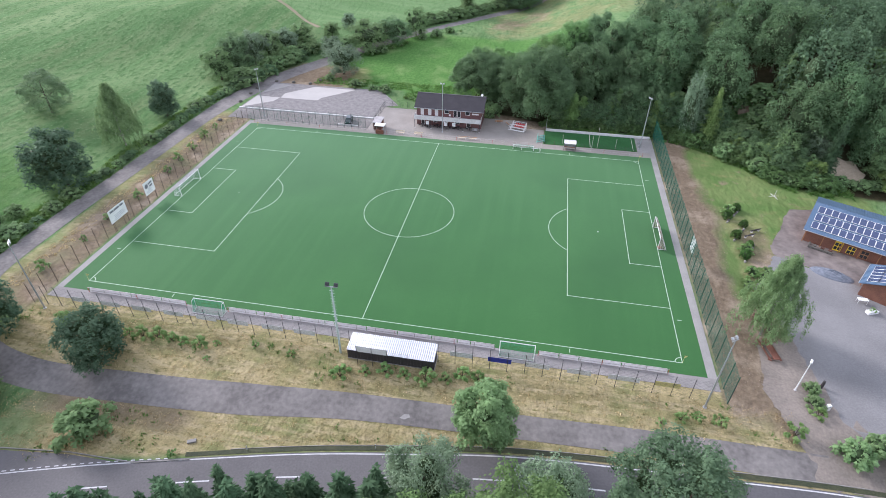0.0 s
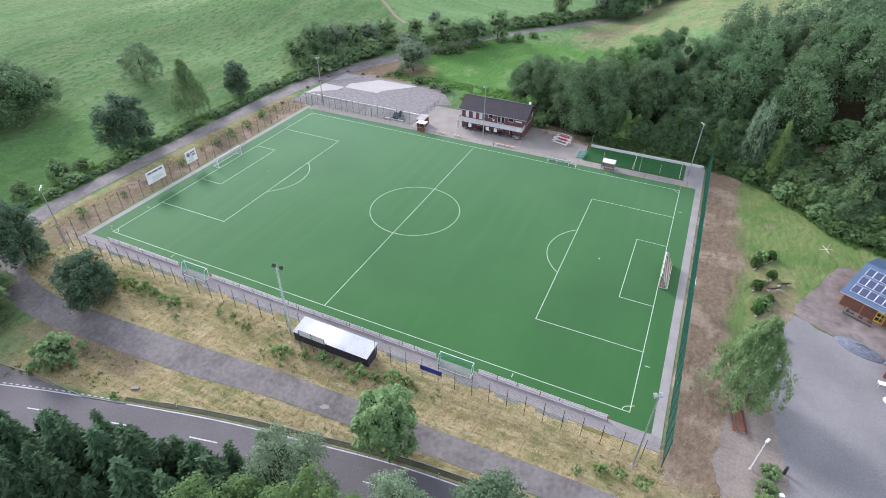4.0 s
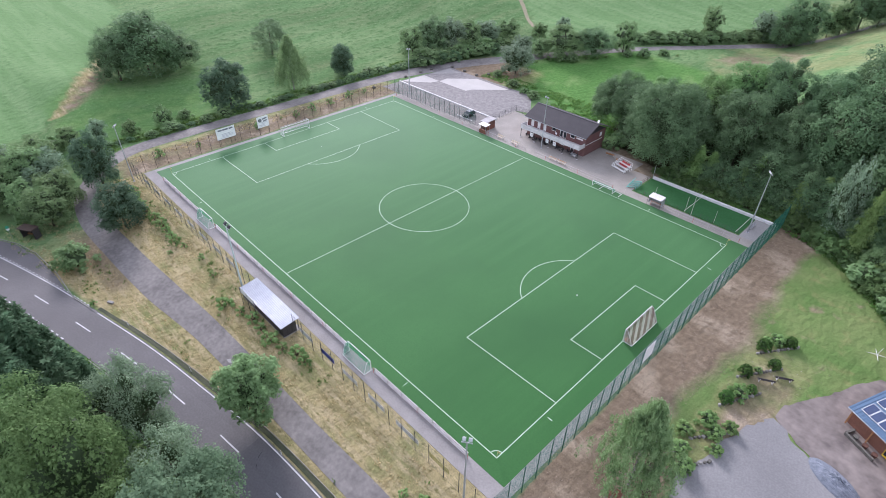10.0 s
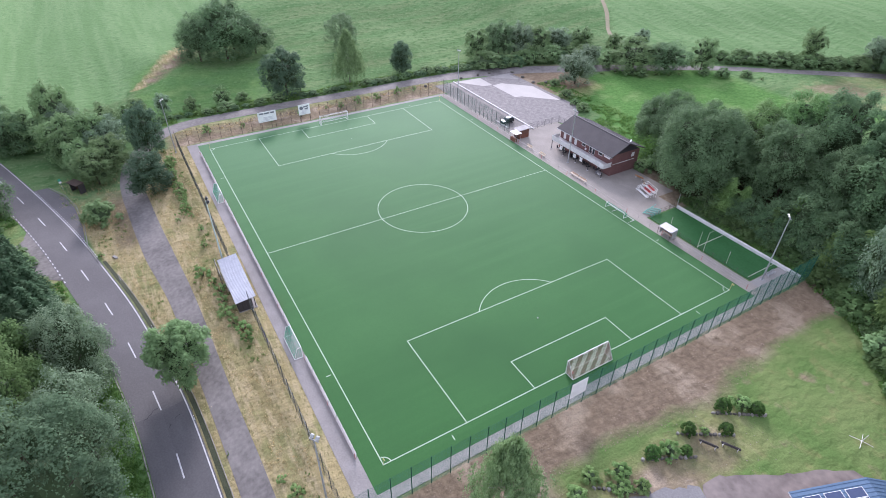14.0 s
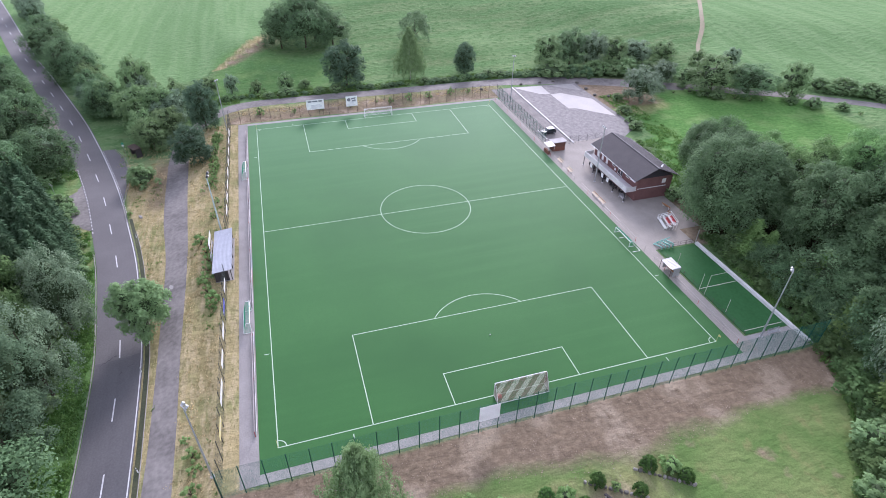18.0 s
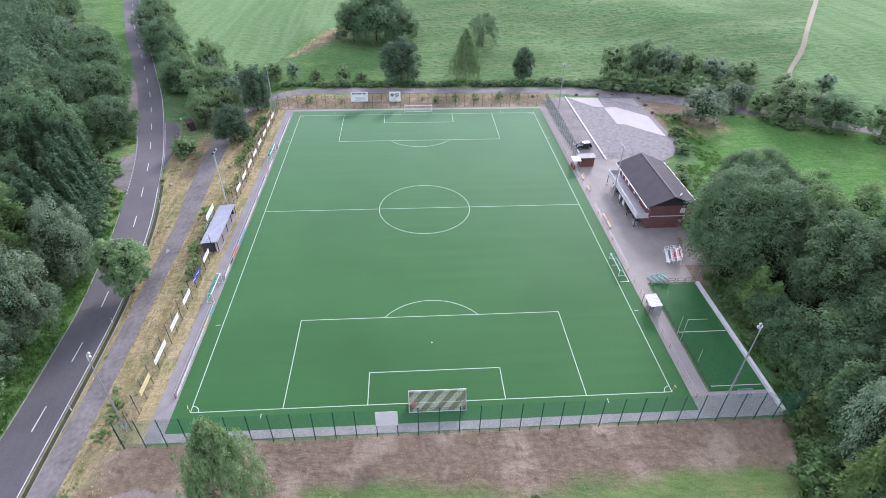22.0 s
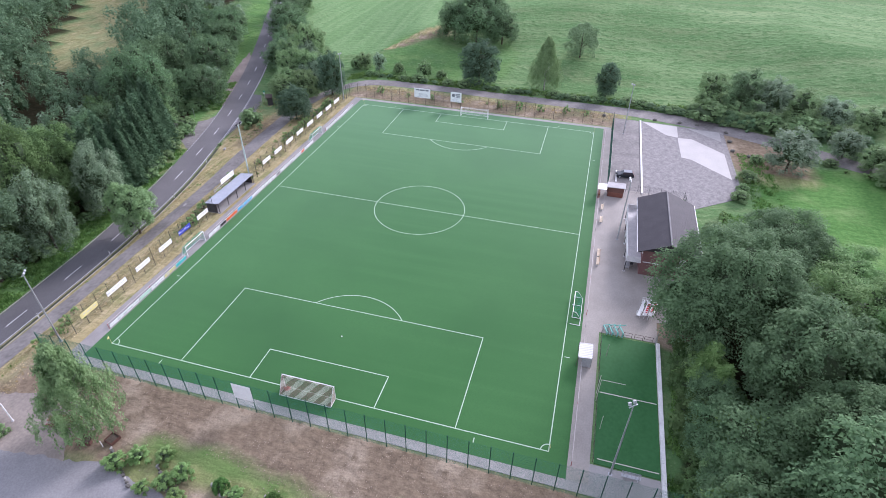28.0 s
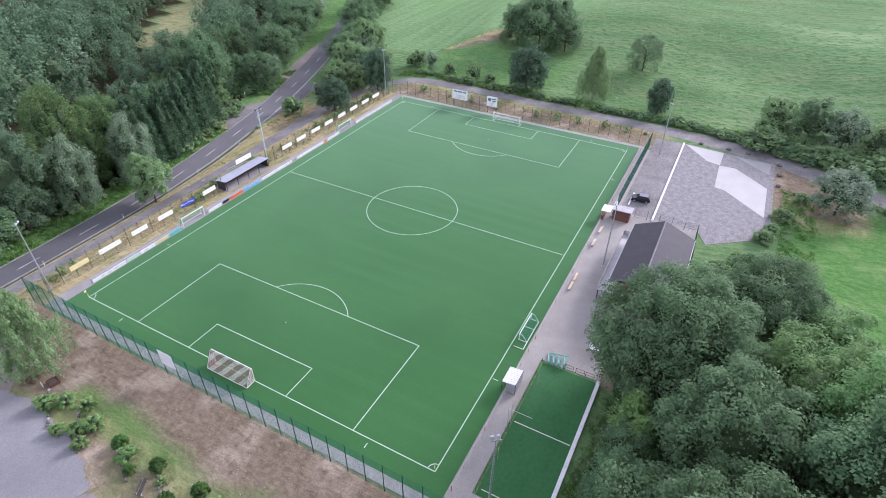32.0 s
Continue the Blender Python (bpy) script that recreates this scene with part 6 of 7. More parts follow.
goal(-HL, 0, -90, 7.44, 2.44, 0.9, 1.7, "white football goal with a pale net", [M_NETW], 0.2, 0.006)
goal(-24.3, -34.6, 0, 5.1, 2.0, 0.6, 1.2, "small white youth goal with a green net", [M_NETG], 0.12, 0.009)
goal(24.5, -34.6, 0, 5.1, 2.0, 0.6, 1.2, "small white youth goal with a green net", [M_NETG], 0.12, 0.009)
goal(21.0, 32.6, 180, 5.0, 1.2, 0.5, 1.3, "small white youth goal with a green net", [M_NETG], 0.12, 0.008)


def lying_frame(x, y, rz, w, d):
    t = thing("mini_goal", (x, y, 0.06), "white tubular goal frame lying on the turf", "goal", "", rz)
    for a, b in (((-w / 2, 0), (w / 2, 0)), ((-w / 2, 0), (-w / 2, d)), ((w / 2, 0), (w / 2, d))):
        part("tube", Build().tube((*a, 0.05), (*b, 0.05), 0.05, 0.05, 6), M_WHITE, t)


lying_frame(22.8, 33.9, 180, 4.6, 1.5)
for x, y in [(HL, HW), (HL, -HW), (-HL, HW), (-HL, -HW)]:
    t = thing("corner_flag", (x, y, 0.06), "pale yellow corner flag on a thin pole", "corner flag", "corner flags")
    part("pole", Build().tube((0, 0, 0), (0, 0, 1.5), 0.025, 0.02, 6), M_YEL, t)
    part("flag", Build().solid([(0, 0, 1.12), (0.4, 0.08, 1.2), (0.38, 0.1, 1.42), (0, 0, 1.5)], [(0, 0.012, 1.12), (0.4, 0.092, 1.2), (0.38, 0.112, 1.42), (0, 0.012, 1.5)]), M_YEL, t)
rb = Build().ball((0, 0, 0.16), 0.4, 9, 6, 0.45)
rb.v = [(x * (1 + 0.25 * math.sin(6 * y)), y * (1 + 0.3 * math.cos(5 * x)), z) for x, y, z in rb.v]
tagged(part("ball_bag", rb, M_RED), "red cloth bag lying beside the goalpost", "bag").matrix_basis = pose(48.7, -3.2, 0.06)
tagged(part("football", Build().ball((37.6, -0.2, 0.17), 0.11, 10, 8), M_WHITE, None, "", True), "white football lying on the turf", "ball")

# ---- spectators' shelter in the south fence ----
M_TIMBER = mat("dark_timber", (0.045, 0.04, 0.04), (0.07, 0.062, 0.06), scale=1.0, fine=9, stretch=(6, 6, 0.6))
M_PLANKR = mat("red_brown_boards", (0.14, 0.07, 0.05), (0.10, 0.05, 0.04), fine=9)
M_CORR = mat("corrugated_zinc", (0.55, 0.56, 0.60), (0.44, 0.45, 0.49), scale=0.8, fine=5, rough=0.4, metal=0.35, bump=0.05)


def corrugated(x0, x1, y0, z0, y1, z1, pitch=0.3, amp=0.04, th=0.02):
    """A corrugated sheet: waves across x, from the edge (y0, z0) to the edge (y1, z1)."""
    b = Build()
    n = int((x1 - x0) / pitch * 4)
    for i in range(n + 1):
        x = x0 + (x1 - x0) * i / n
        dz = amp * math.sin(2 * math.pi * (x - x0) / pitch)
        b.v += [(x, y0, z0 + dz), (x, y1, z1 + dz), (x, y0, z0 + dz - th), (x, y1, z1 + dz - th)]
    for i in range(n):
        o = 4 * i
        b.f += [(o, o + 4, o + 5, o + 1), (o + 2, o + 3, o + 7, o + 6), (o, o + 2, o + 6, o + 4), (o + 1, o + 5, o + 7, o + 3)]
    return b


t = thing("spectator_shelter", (0, 0, 0), "long dark timber shelter with a corrugated metal roof", "shelter")
part("roof", corrugated(0.4, 13.2, -40.4, 2.0, -37.2, 2.35), M_CORR, t, "pale corrugated sheet roof")
for k in range(26):
    part("back_board", Build().box((0.62 + 0.492 * k, -40.1, 0.75), (0.48, 0.04, 2.4), bev=0.006), M_TIMBER, t)
for k, x in enumerate((0.5, 13.1)):
    part("end_wall", Build().box((x, -39.0, 0.8), (0.06, 2.2, 2.5), bev=0.01), M_TIMBER, t)
part("bench", Build().box((6.8, -39.7, 0.5), (12.0, 0.4, 0.05)).box((6.8, -39.88, 0.8), (12.0, 0.05, 0.3)), M_PLANKR, t)
part("floor_slab", Build().box((6.8, -38.7, -0.02), (12.8, 2.9, 0.2), bev=0.02), M_PAVE, t)
for k in range(5):
    part("roof_post", Build().box((0.6 + 3.1 * k, -37.5, 1.1), (0.1, 0.1, 2.3)), M_TIMBER, t)
part("hand_rail", Build().tube((4, -40.55, 1.9), (4, -40.55, 2.75), 0.03, 0.03, 6).tube((9.5, -40.55, 1.9), (9.5, -40.55, 2.75), 0.03, 0.03, 6).tube((4, -40.55, 2.75), (9.5, -40.55, 2.75), 0.03, 0.03, 6).tube((4, -40.55, 2.35), (9.5, -40.55, 2.35), 0.02, 0.02, 6), M_GALV, t)

# ---- clubhouse ----
M_BRICK = mat("red_brown_brick", (0.205, 0.105, 0.095), (0.15, 0.078, 0.073), scale=0.8, fine=7)
M_ROOFT = mat("dark_roof_tiles", (0.05, 0.045, 0.05), (0.036, 0.033, 0.038), scale=0.6, fine=8, rough=0.7)
M_CONC = mat("weathered_concrete", (0.64, 0.62, 0.61), (0.48, 0.465, 0.46), scale=0.8, fine=5)
M_GLASS = mat("window_glass", (0.03, 0.035, 0.04), (0.02, 0.025, 0.03), rough=0.08, bump=0, spec=0.8)
M_WOOD = mat("varnished_wood", (0.42, 0.22, 0.10), (0.30, 0.15, 0.07), scale=1, fine=10, stretch=(1, 6, 6))
M_PICNIC = mat("red_stained_wood", (0.20, 0.085, 0.055), (0.14, 0.058, 0.04), fine=9)
M_CREAM = mat("cream_wood", (0.72, 0.60, 0.45), (0.60, 0.48, 0.34), scale=1, fine=9)
M_PINE = mat("orange_pine", (0.58, 0.33, 0.17), (0.45, 0.24, 0.12), scale=1, fine=9)
X0, X1, Y0, Y1 = -7.9, 9.2, 42.6, 50.9
EAVE, RIDGE, YR = 4.95, 7.2, 46.5
club = thing("clubhouse", (0, 0, 0), "two-storey red-brown brick clubhouse with dark tiled roof and balcony", "clubhouse")
WT = 0.3


def holed_wall(x0, x1, y, z0, z1, holes):
    """A wall along x, WT thick, with openings that go through it."""
    b = Build()
    xs = sorted({x0, x1, *[h[0] for h in holes], *[h[1] for h in holes]})
    for a, c in zip(xs, xs[1:]):
        zs = [z0]
        for h in sorted(holes, key=lambda q: q[2]):
            if h[0] <= a and h[1] >= c:
                zs += [h[2], h[3]]
        zs.append(z1)
        for p, q in zip(zs[::2], zs[1::2]):
            if q - p > 0.01:
                b.box(((a + c) / 2, y, (p + q) / 2), (c - a, WT, q - p))
    return b


UP = [(-6.9, -6.0, 2.75, 4.7), (-4.9, -4.0, 2.75, 4.7), (-3.1, -2.2, 2.75, 4.7), (-0.6, 0.7, 3.55, 4.55), (1.9, 2.8, 2.75, 4.7), (2.9, 3.8, 2.75, 4.7), (4.9, 6.2, 3.55, 4.55)]
LOW = [(-6.8, -5.8, 0.1, 2.1), (-3.6, -2.4, 0.9, 2.1), (-0.6, 0.4, 0.1, 2.1), (2.2, 3.6, 0.9, 2.1), (5.4, 6.4, 0.1, 2.1)]
part("front_wall", holed_wall(X0, X1, Y0 + WT / 2, 0, EAVE, UP + LOW), M_BRICK, club)
part("back_wall", Build().box(((X0 + X1) / 2, Y1 - WT / 2, EAVE / 2), (X1 - X0, WT, EAVE)), M_BRICK, club)
for x in (X0 + WT / 2, X1 - WT / 2):
    part("gable_wall", Build().solid([(x - WT / 2, Y0 + WT, 0), (x - WT / 2, Y1 - WT, 0), (x - WT / 2, Y1 - WT, EAVE + 0.1), (x - WT / 2, YR, RIDGE - 0.25), (x - WT / 2, Y0 + WT, EAVE + 0.1)],
                                     [(x + WT / 2, Y0 + WT, 0), (x + WT / 2, Y1 - WT, 0), (x + WT / 2, Y1 - WT, EAVE + 0.1), (x + WT / 2, YR, RIDGE - 0.25), (x + WT / 2, Y0 + WT, EAVE + 0.1)]), M_BRICK, club)
part("string_course", Build().box((X1 + 0.02, (Y0 + Y1) / 2 - 0.6, 2.75), (0.06, 6.6, 0.16)), M_CONC, club, "pale concrete band on the gable")
part("upper_floor", Build().box(((X0 + X1) / 2, (Y0 + Y1) / 2, 2.55), (X1 - X0 - 0.6, Y1 - Y0 - 0.6, 0.2)), M_CONC, club)
part("gable_board", Build().solid([(X1 + 0.03, Y0 + 0.2, EAVE + 0.15), (X1 + 0.03, Y1 - 0.2, EAVE + 0.15), (X1 + 0.03, YR, RIDGE - 0.3)], [(X1 + 0.09, Y0 + 0.2, EAVE + 0.15), (X1 + 0.09, Y1 - 0.2, EAVE + 0.15), (X1 + 0.09, YR, RIDGE - 0.3)]), M_ROOFT, club, "dark boarded gable top")
for nm, ya, yb in (("roof_slope", 41.6, YR), ("roof_slope", 51.9, YR)):
    ra, rb = -8.4, 9.9
    za = EAVE + 0.02
    sl = part(nm, Build().solid([(ra, ya, za), (rb, ya, za), (rb, yb, RIDGE), (ra, yb, RIDGE)] if ya < yb else [(rb, ya, za), (ra, ya, za), (ra, yb, RIDGE), (rb, yb, RIDGE)],
                                [(ra, ya, za + 0.12), (rb, ya, za + 0.12), (rb, yb, RIDGE + 0.12), (ra, yb, RIDGE + 0.12)] if ya < yb else [(rb, ya, za + 0.12), (ra, ya, za + 0.12), (ra, yb, RIDGE + 0.12), (rb, yb, RIDGE + 0.12)]), M_ROOFT, club, "dark tiled roof slope")
    for k in range(16):
        f = (k + 0.5) / 16
        y, z = ya + (yb - ya) * f, za + (RIDGE - za) * f + 0.125
        part("tile_course", Build().box(((ra + rb) / 2, y, z + 0.015), (rb - ra, 0.32, 0.008), 0, math.degrees(math.atan2(RIDGE - za, yb - ya)) if ya < yb else -math.degrees(math.atan2(RIDGE - za, ya - yb))), M_ROOFT, sl)
    part("gutter", Build().tube((ra, ya + (-0.06 if ya < yb else 0.06), za + 0.02), (rb, ya + (-0.06 if ya < yb else 0.06), za + 0.02), 0.07, 0.07, 6), M_GALV, club)
part("ridge_cap", Build().box((0.75, YR, RIDGE + 0.17), (18.3, 0.26, 0.1), bev=0.03), mat("ridge_tiles", (0.20, 0.19, 0.19), (0.14, 0.135, 0.135)), club, "paler ridge tiles")
dish = part("satellite_dish", Build().tube((8.6, 48.3, 6.3), (8.6, 48.3, 7.0), 0.03, 0.03, 6), M_GALV, club)
part("reflector", Build().tube((8.6, 48.2, 7.05), (8.55, 48.1, 7.12), 0.15, 0.38, 14), M_WHITE, dish)
for x0, x1, z0, z1 in UP + LOW:
    door = z0 < 3 and z1 - z0 > 1.5
    w = part("door" if door else "window", Build().box(((x0 + x1) / 2, Y0 + 0.12, (z0 + z1) / 2), (x1 - x0 - 0.12, 0.04, z1 - z0 - 0.12)), M_GLASS if z0 > 2 else M_TIMBER, club)
    fr = Build()
    for s in (-1, 1):
        fr.box(((x0 + x1) / 2 + s * ((x1 - x0) / 2 - 0.05), Y0 + 0.1, (z0 + z1) / 2), (0.1, 0.1, z1 - z0)).box(((x0 + x1) / 2, Y0 + 0.1, (z0 + z1) / 2 + s * ((z1 - z0) / 2 - 0.05)), (x1 - x0 - 0.2, 0.1, 0.1))
    part("frame", fr, M_WHITE, w, "white frame")
    if door and z0 > 2 and x0 < -2:
        part("shutter", Build().box(((x0 + x1) / 2, Y0 + 0.04, (z0 + z1) / 2), (x1 - x0 - 0.2, 0.03, z1 - z0 - 0.2)), M_WHITE, w, "white door leaf")
part("window", Build().box((X1 + 0.01, 49.0, 3.9), (0.05, 0.9, 1.0)), M_WHITE, club)
part("wall_sign", Build().box((7.6, Y0 - 0.03, 4.0), (1.8, 0.05, 0.35)), M_BACK, club)
part("wall_sign", Build().box((0.9, Y0 - 0.03, 3.2), (0.5, 0.05, 0.5)), M_BACK, club)
balc = part("balcony", Build().box((0.6, 41.35, 2.55), (17.5, 2.5, 0.2), bev=0.02), M_CONC, club, "pale concrete balcony")
for k in range(9):
    part("parapet_panel", Build().box((-7.15 + 1.94 * k, 40.15, 3.1), (1.88, 0.08, 0.9), bev=0.01), M_CONC, balc)
part("parapet_panel", Build().box((-8.1, 41.3, 3.1), (0.08, 2.3, 0.9), bev=0.01), M_CONC, balc)
part("parapet_panel", Build().box((9.3, 41.3, 3.1), (0.08, 2.3, 0.9), bev=0.01), M_CONC, balc)
part("hand_rail", Build().tube((-8.1, 40.15, 3.62), (9.3, 40.15, 3.62), 0.035, 0.035, 6), M_GALV, balc)
for x in (-8.0, -3.7, 0.6, 4.8, 9.1):
    p = part("balcony_post", Build().tube((x, 40.25, 0), (x, 40.25, 2.5), 0.07, 0.07, 8), M_DARK, club)
    part("foot", Build().box((x, 40.25, 0.1), (0.35, 0.35, 0.16), bev=0.03), M_CONC, p)
part("gable_band", Build().box((X1 + 0.03, 47.2, 2.75), (0.06, 5.0, 0.16), bev=0.01), M_WHITE, club, "pale band across the gable wall")
for x in (-4.6, 0.2, 2.4):
    nb = part("notice_board", Build().box((x, 40.12, 1.75), (0.85, 0.05, 0.95), bev=0.01), M_WHITE, club, "white notice board hung under the balcony")
    part("print_bar", Build().box((x, 40.09, 1.9), (0.6, 0.006, 0.12)).box((x - 0.05, 40.09, 1.62), (0.5, 0.006, 0.08)), M_GREYP, nb)
# things under the balcony
M_PLAST = mat("dark_plastic", (0.03, 0.03, 0.035), (0.04, 0.04, 0.045), rough=0.4, bump=0)
for k, (x, y) in enumerate([(-6.2, 41.4), (-4.8, 41.2), (-2.2, 41.5), (-1.0, 41.3), (2.0, 41.4), (3.4, 41.3), (6.4, 41.5)]):
    t = thing("bistro_table", (x, y, 0.05), "small dark round table under the balcony", "table", "tables under the balcony")
    part("top", Build().tube((0, 0, 0.72), (0, 0, 0.76), 0.42, 0.42, 12), M_PLAST, t)
    part("pedestal", Build().tube((0, 0, 0), (0, 0, 0.72), 0.05, 0.05, 6).tube((0, 0, 0), (0, 0, 0.03), 0.25, 0.25, 8), M_PLAST, t)
    for s in (-1, 1):
        c = thing("patio_chair", (x + 0.75 * s, y, 0.05), "dark plastic patio chair at a table", "chair", "chairs under the balcony", 90 * s)
        part("seat", Build().box((0, 0, 0.44), (0.46, 0.46, 0.05), bev=0.01), M_PLAST, c)
        part("backrest", Build().box((0, -0.23, 0.72), (0.46, 0.05, 0.5), 0, 8, bev=0.01), M_PLAST, c)
        for u in (-1, 1):
            for v in (-1, 1):
                part("leg", Build().tube((u * 0.2, v * 0.2, 0), (u * 0.18, v * 0.18, 0.43), 0.02, 0.02, 5), M_PLAST, c)
t = thing("serving_trolley", (7.8, 40.7, 0.05), "pale steel serving trolley beside the balcony post", "trolley")
part("tray", Build().box((0, 0, 0.85), (1.5, 0.8, 0.06), bev=0.02).box((0, 0, 0.4), (1.4, 0.7, 0.05)), M_GALV, t)
part("bin", Build().box((0.2, 0, 0.62), (0.7, 0.5, 0.4), bev=0.03), M_CONC, t)
for u in (-1, 1):
    for v in (-1, 1):
        part("leg", Build().tube((u * 0.68, v * 0.34, 0), (u * 0.68, v * 0.34, 0.85), 0.03, 0.03, 6), M_GALV, t)


# ---- kiosk, small shelters, benches ----
t = thing("kiosk", (-17.2, 38.0, 0.05), "brown wooden sales kiosk with a grey flat roof", "kiosk")
for s in (-1, 1):
    part("side_wall", Build().box((s * 0.92, 0, 1.1), (0.08, 3.2, 2.2)), M_PLANKR, t)
part("back_wall", Build().box((0, 1.56, 1.1), (1.76, 0.08, 2.2)), M_PLANKR, t)
part("counter", Build().box((0, -1.5, 0.5), (1.76, 0.1, 1.0)).box((0.0, -1.62, 1.02), (1.9, 0.4, 0.05)), M_PLANKR, t)
part("side_counter", Build().box((0.99, 0, 0.55), (0.05, 2.9, 1.0), bev=0.01), M_PICNIC, t)
part("roof", Build().box((0, 0, 2.3), (2.3, 3.8, 0.12), 0, 2, 0, bev=0.02), mat("grey_felt_roof", (0.46, 0.44, 0.43), (0.34, 0.32, 0.32), rough=0.9), t, "weathered grey felt roof")
t = thing("grill_canopy", (-16.0, 35.2, 0.05), "small open canopy with a white roof beside the barrier", "canopy")
part("roof", Build().box((0, 0, 2.25), (2.6, 1.8, 0.08), 0, 3, 0, bev=0.02), M_WHITE, t)
for u in (-1, 1):
    for v in (-1, 1):
        part("post", Build().tube((u * 1.15, v * 0.75, 0), (u * 1.15, v * 0.75, 2.22), 0.035, 0.035, 6), M_GALV, t)
part("counter", Build().box((0, -0.5, 0.5), (2.1, 0.5, 0.9), bev=0.02), M_PICNIC, t)

t = thing("team_shelter", (32.15, 35.0, 0.05), "small team shelter with a pale ribbed roof", "shelter")
part("roof", corrugated(-1.45, 1.45, -0.95, 2.0, 0.95, 2.2, 0.33, 0.03), mat("translucent_white_sheet", (0.74, 0.72, 0.72), (0.6, 0.58, 0.58), scale=1, fine=4), t)
for u in (-1, 1):
    part("side_panel", Build().box((u * 1.42, 0.3, 1.15), (0.03, 1.3, 1.7), bev=0.005), M_GALV, t)
    for v in (-1, 1):
        part("post", Build().tube((u * 1.4, v * 0.95, 0), (u * 1.4, v * 0.95, 2.2), 0.04, 0.04, 6), M_BROWN, t)
part("back_panel", Build().box((0, 0.98, 1.15), (2.7, 0.03, 1.7)), M_GALV, t)
part("bench", Build().box((0, 0.6, 0.45), (2.5, 0.35, 0.05)), M_WOOD, t)


def bench(x, y, rz, L, m, label, back=True):
    t = thing("bench", (x, y, 0.05), label, "bench", "benches along the barrier", rz)
    for k in range(3):
        part("seat_slat", Build().box((0, -0.14 + 0.14 * k, 0.45), (L, 0.12, 0.04), bev=0.008), M_CREAM if m is M_PINE else m, t)
    if back:
        for k in range(1 if m is M_PINE else 2):
            part("back_slat", Build().box((0, 0.26 + 0.03 * k, 0.66 + 0.16 * k), (L, 0.035, 0.12), bev=0.008), m, t)
    for s in (-1, 1):
        part("frame", Build().box((s * L * 0.38, 0, 0.22), (0.06, 0.4, 0.42)).box((s * L * 0.38, 0.27, 0.6), (0.06, 0.05, 0.5)), M_CONC, t)
    return t


bench(-10.8, 35.6, 0, 2.2, M_CREAM, "cream slatted bench behind the barrier")
bench(-6.0, 35.6, 0, 2.2, M_CREAM, "cream slatted bench behind the barrier")
bench(5.4, 35.7, 0, 2.3, M_PINE, "bench with cream seat and orange-brown backrest behind the barrier")
bench(8.0, 35.7, 0, 2.3, M_PINE, "bench with cream seat and orange-brown backrest behind the barrier")
bench(13.5, 47.6, 190, 2.0, M_WOOD, "orange-brown wooden bench beside the wood")
bench(16.0, 46.5, 120, 1.2, M_WOOD, "orange-brown wooden bench beside the wood")
t = thing("picnic_table", (61.3, -27.3, 0.02), "red-brown wooden picnic table with benches under the birch", "picnic table", "", 100)
part("tabletop", Build().box((0, 0, 0.74), (4.2, 0.75, 0.06), bev=0.01), M_PICNIC, t)
for s in (-1, 1):
    part("bench_board", Build().box((0, s * 0.75, 0.45), (4.2, 0.3, 0.05), bev=0.01), M_PICNIC, t)
    part("trestle", Build().box((s * 1.5, 0, 0.37), (0.1, 0.12, 0.74)).box((s * 1.5, 0, 0.42), (0.1, 1.8, 0.1)).box((s * 1.5, -0.7, 0.2), (0.1, 0.1, 0.4)).box((s * 1.5, 0.7, 0.2), (0.1, 0.1, 0.4)), M_PICNIC, t)
bench(66.1, 3.8, -150, 2.2, M_TIMBER, "weathered dark garden bench by the flower bed")
bench(67.7, 5.9, -150, 2.2, M_TIMBER, "weathered dark garden bench by the flower bed")
bench(49.3, 41.6, 90, 2.2, M_GALV, "grey metal bench by the training pitch")

# seat stand with red shells
t = thing("seat_stand", (18.9, 43.9, 0.05), "white tubular stand with two rows of red seat shells", "seat stand", "", -15)
M_SEAT = mat("red_seat", (0.48, 0.02, 0.03), (0.38, 0.02, 0.025), rough=0.35, bump=0)
for k in range(3):
    part("tread", Build().box((0, -0.8 + 0.8 * k, 0.25 + 0.4 * k), (3.6, 0.5, 0.06), bev=0.01), M_WHITE, t)
    part("front_tube", Build().tube((-1.8, -1.08 + 0.8 * k, 0.25 + 0.4 * k), (1.8, -1.08 + 0.8 * k, 0.25 + 0.4 * k), 0.04, 0.04, 6), M_WHITE, t)
for k in (1, 2):
    for j in range(5):
        part("seat_shell", Build().box((-0.85 + 0.5 * j, -0.75 + 0.8 * k, 0.52 + 0.4 * k), (0.36, 0.34, 0.05), bev=0.02).box((-0.85 + 0.5 * j, -0.58 + 0.8 * k, 0.66 + 0.4 * k), (0.36, 0.05, 0.26), bev=0.02), M_SEAT, t)
for s in (-1, 1):
    for k in range(5):
        part("upright", Build().tube((s * 1.8, -1.2 + 0.6 * k, 0), (s * 1.8, -1.2 + 0.6 * k, 1.1 + 0.2 * k), 0.04, 0.04, 6), M_WHITE, t)
    for z in (0.3, 0.7, 1.1):
        part("rail", Build().tube((s * 1.8, -1.2, z), (s * 1.8, 1.2, z + 0.8), 0.035, 0.035, 6), M_WHITE, t)
for k in range(4):   # steps at one end
    part("step", Build().box((-2.15, -0.9 + 0.45 * k, 0.18 + 0.25 * k), (0.6, 0.26, 0.05), bev=0.01), M_WHITE, t)
for z in (1.0, 1.45, 1.9):
    part("rail", Build().tube((-1.8, 1.2, z), (1.8, 1.2, z), 0.035, 0.035, 6), M_WHITE, t)

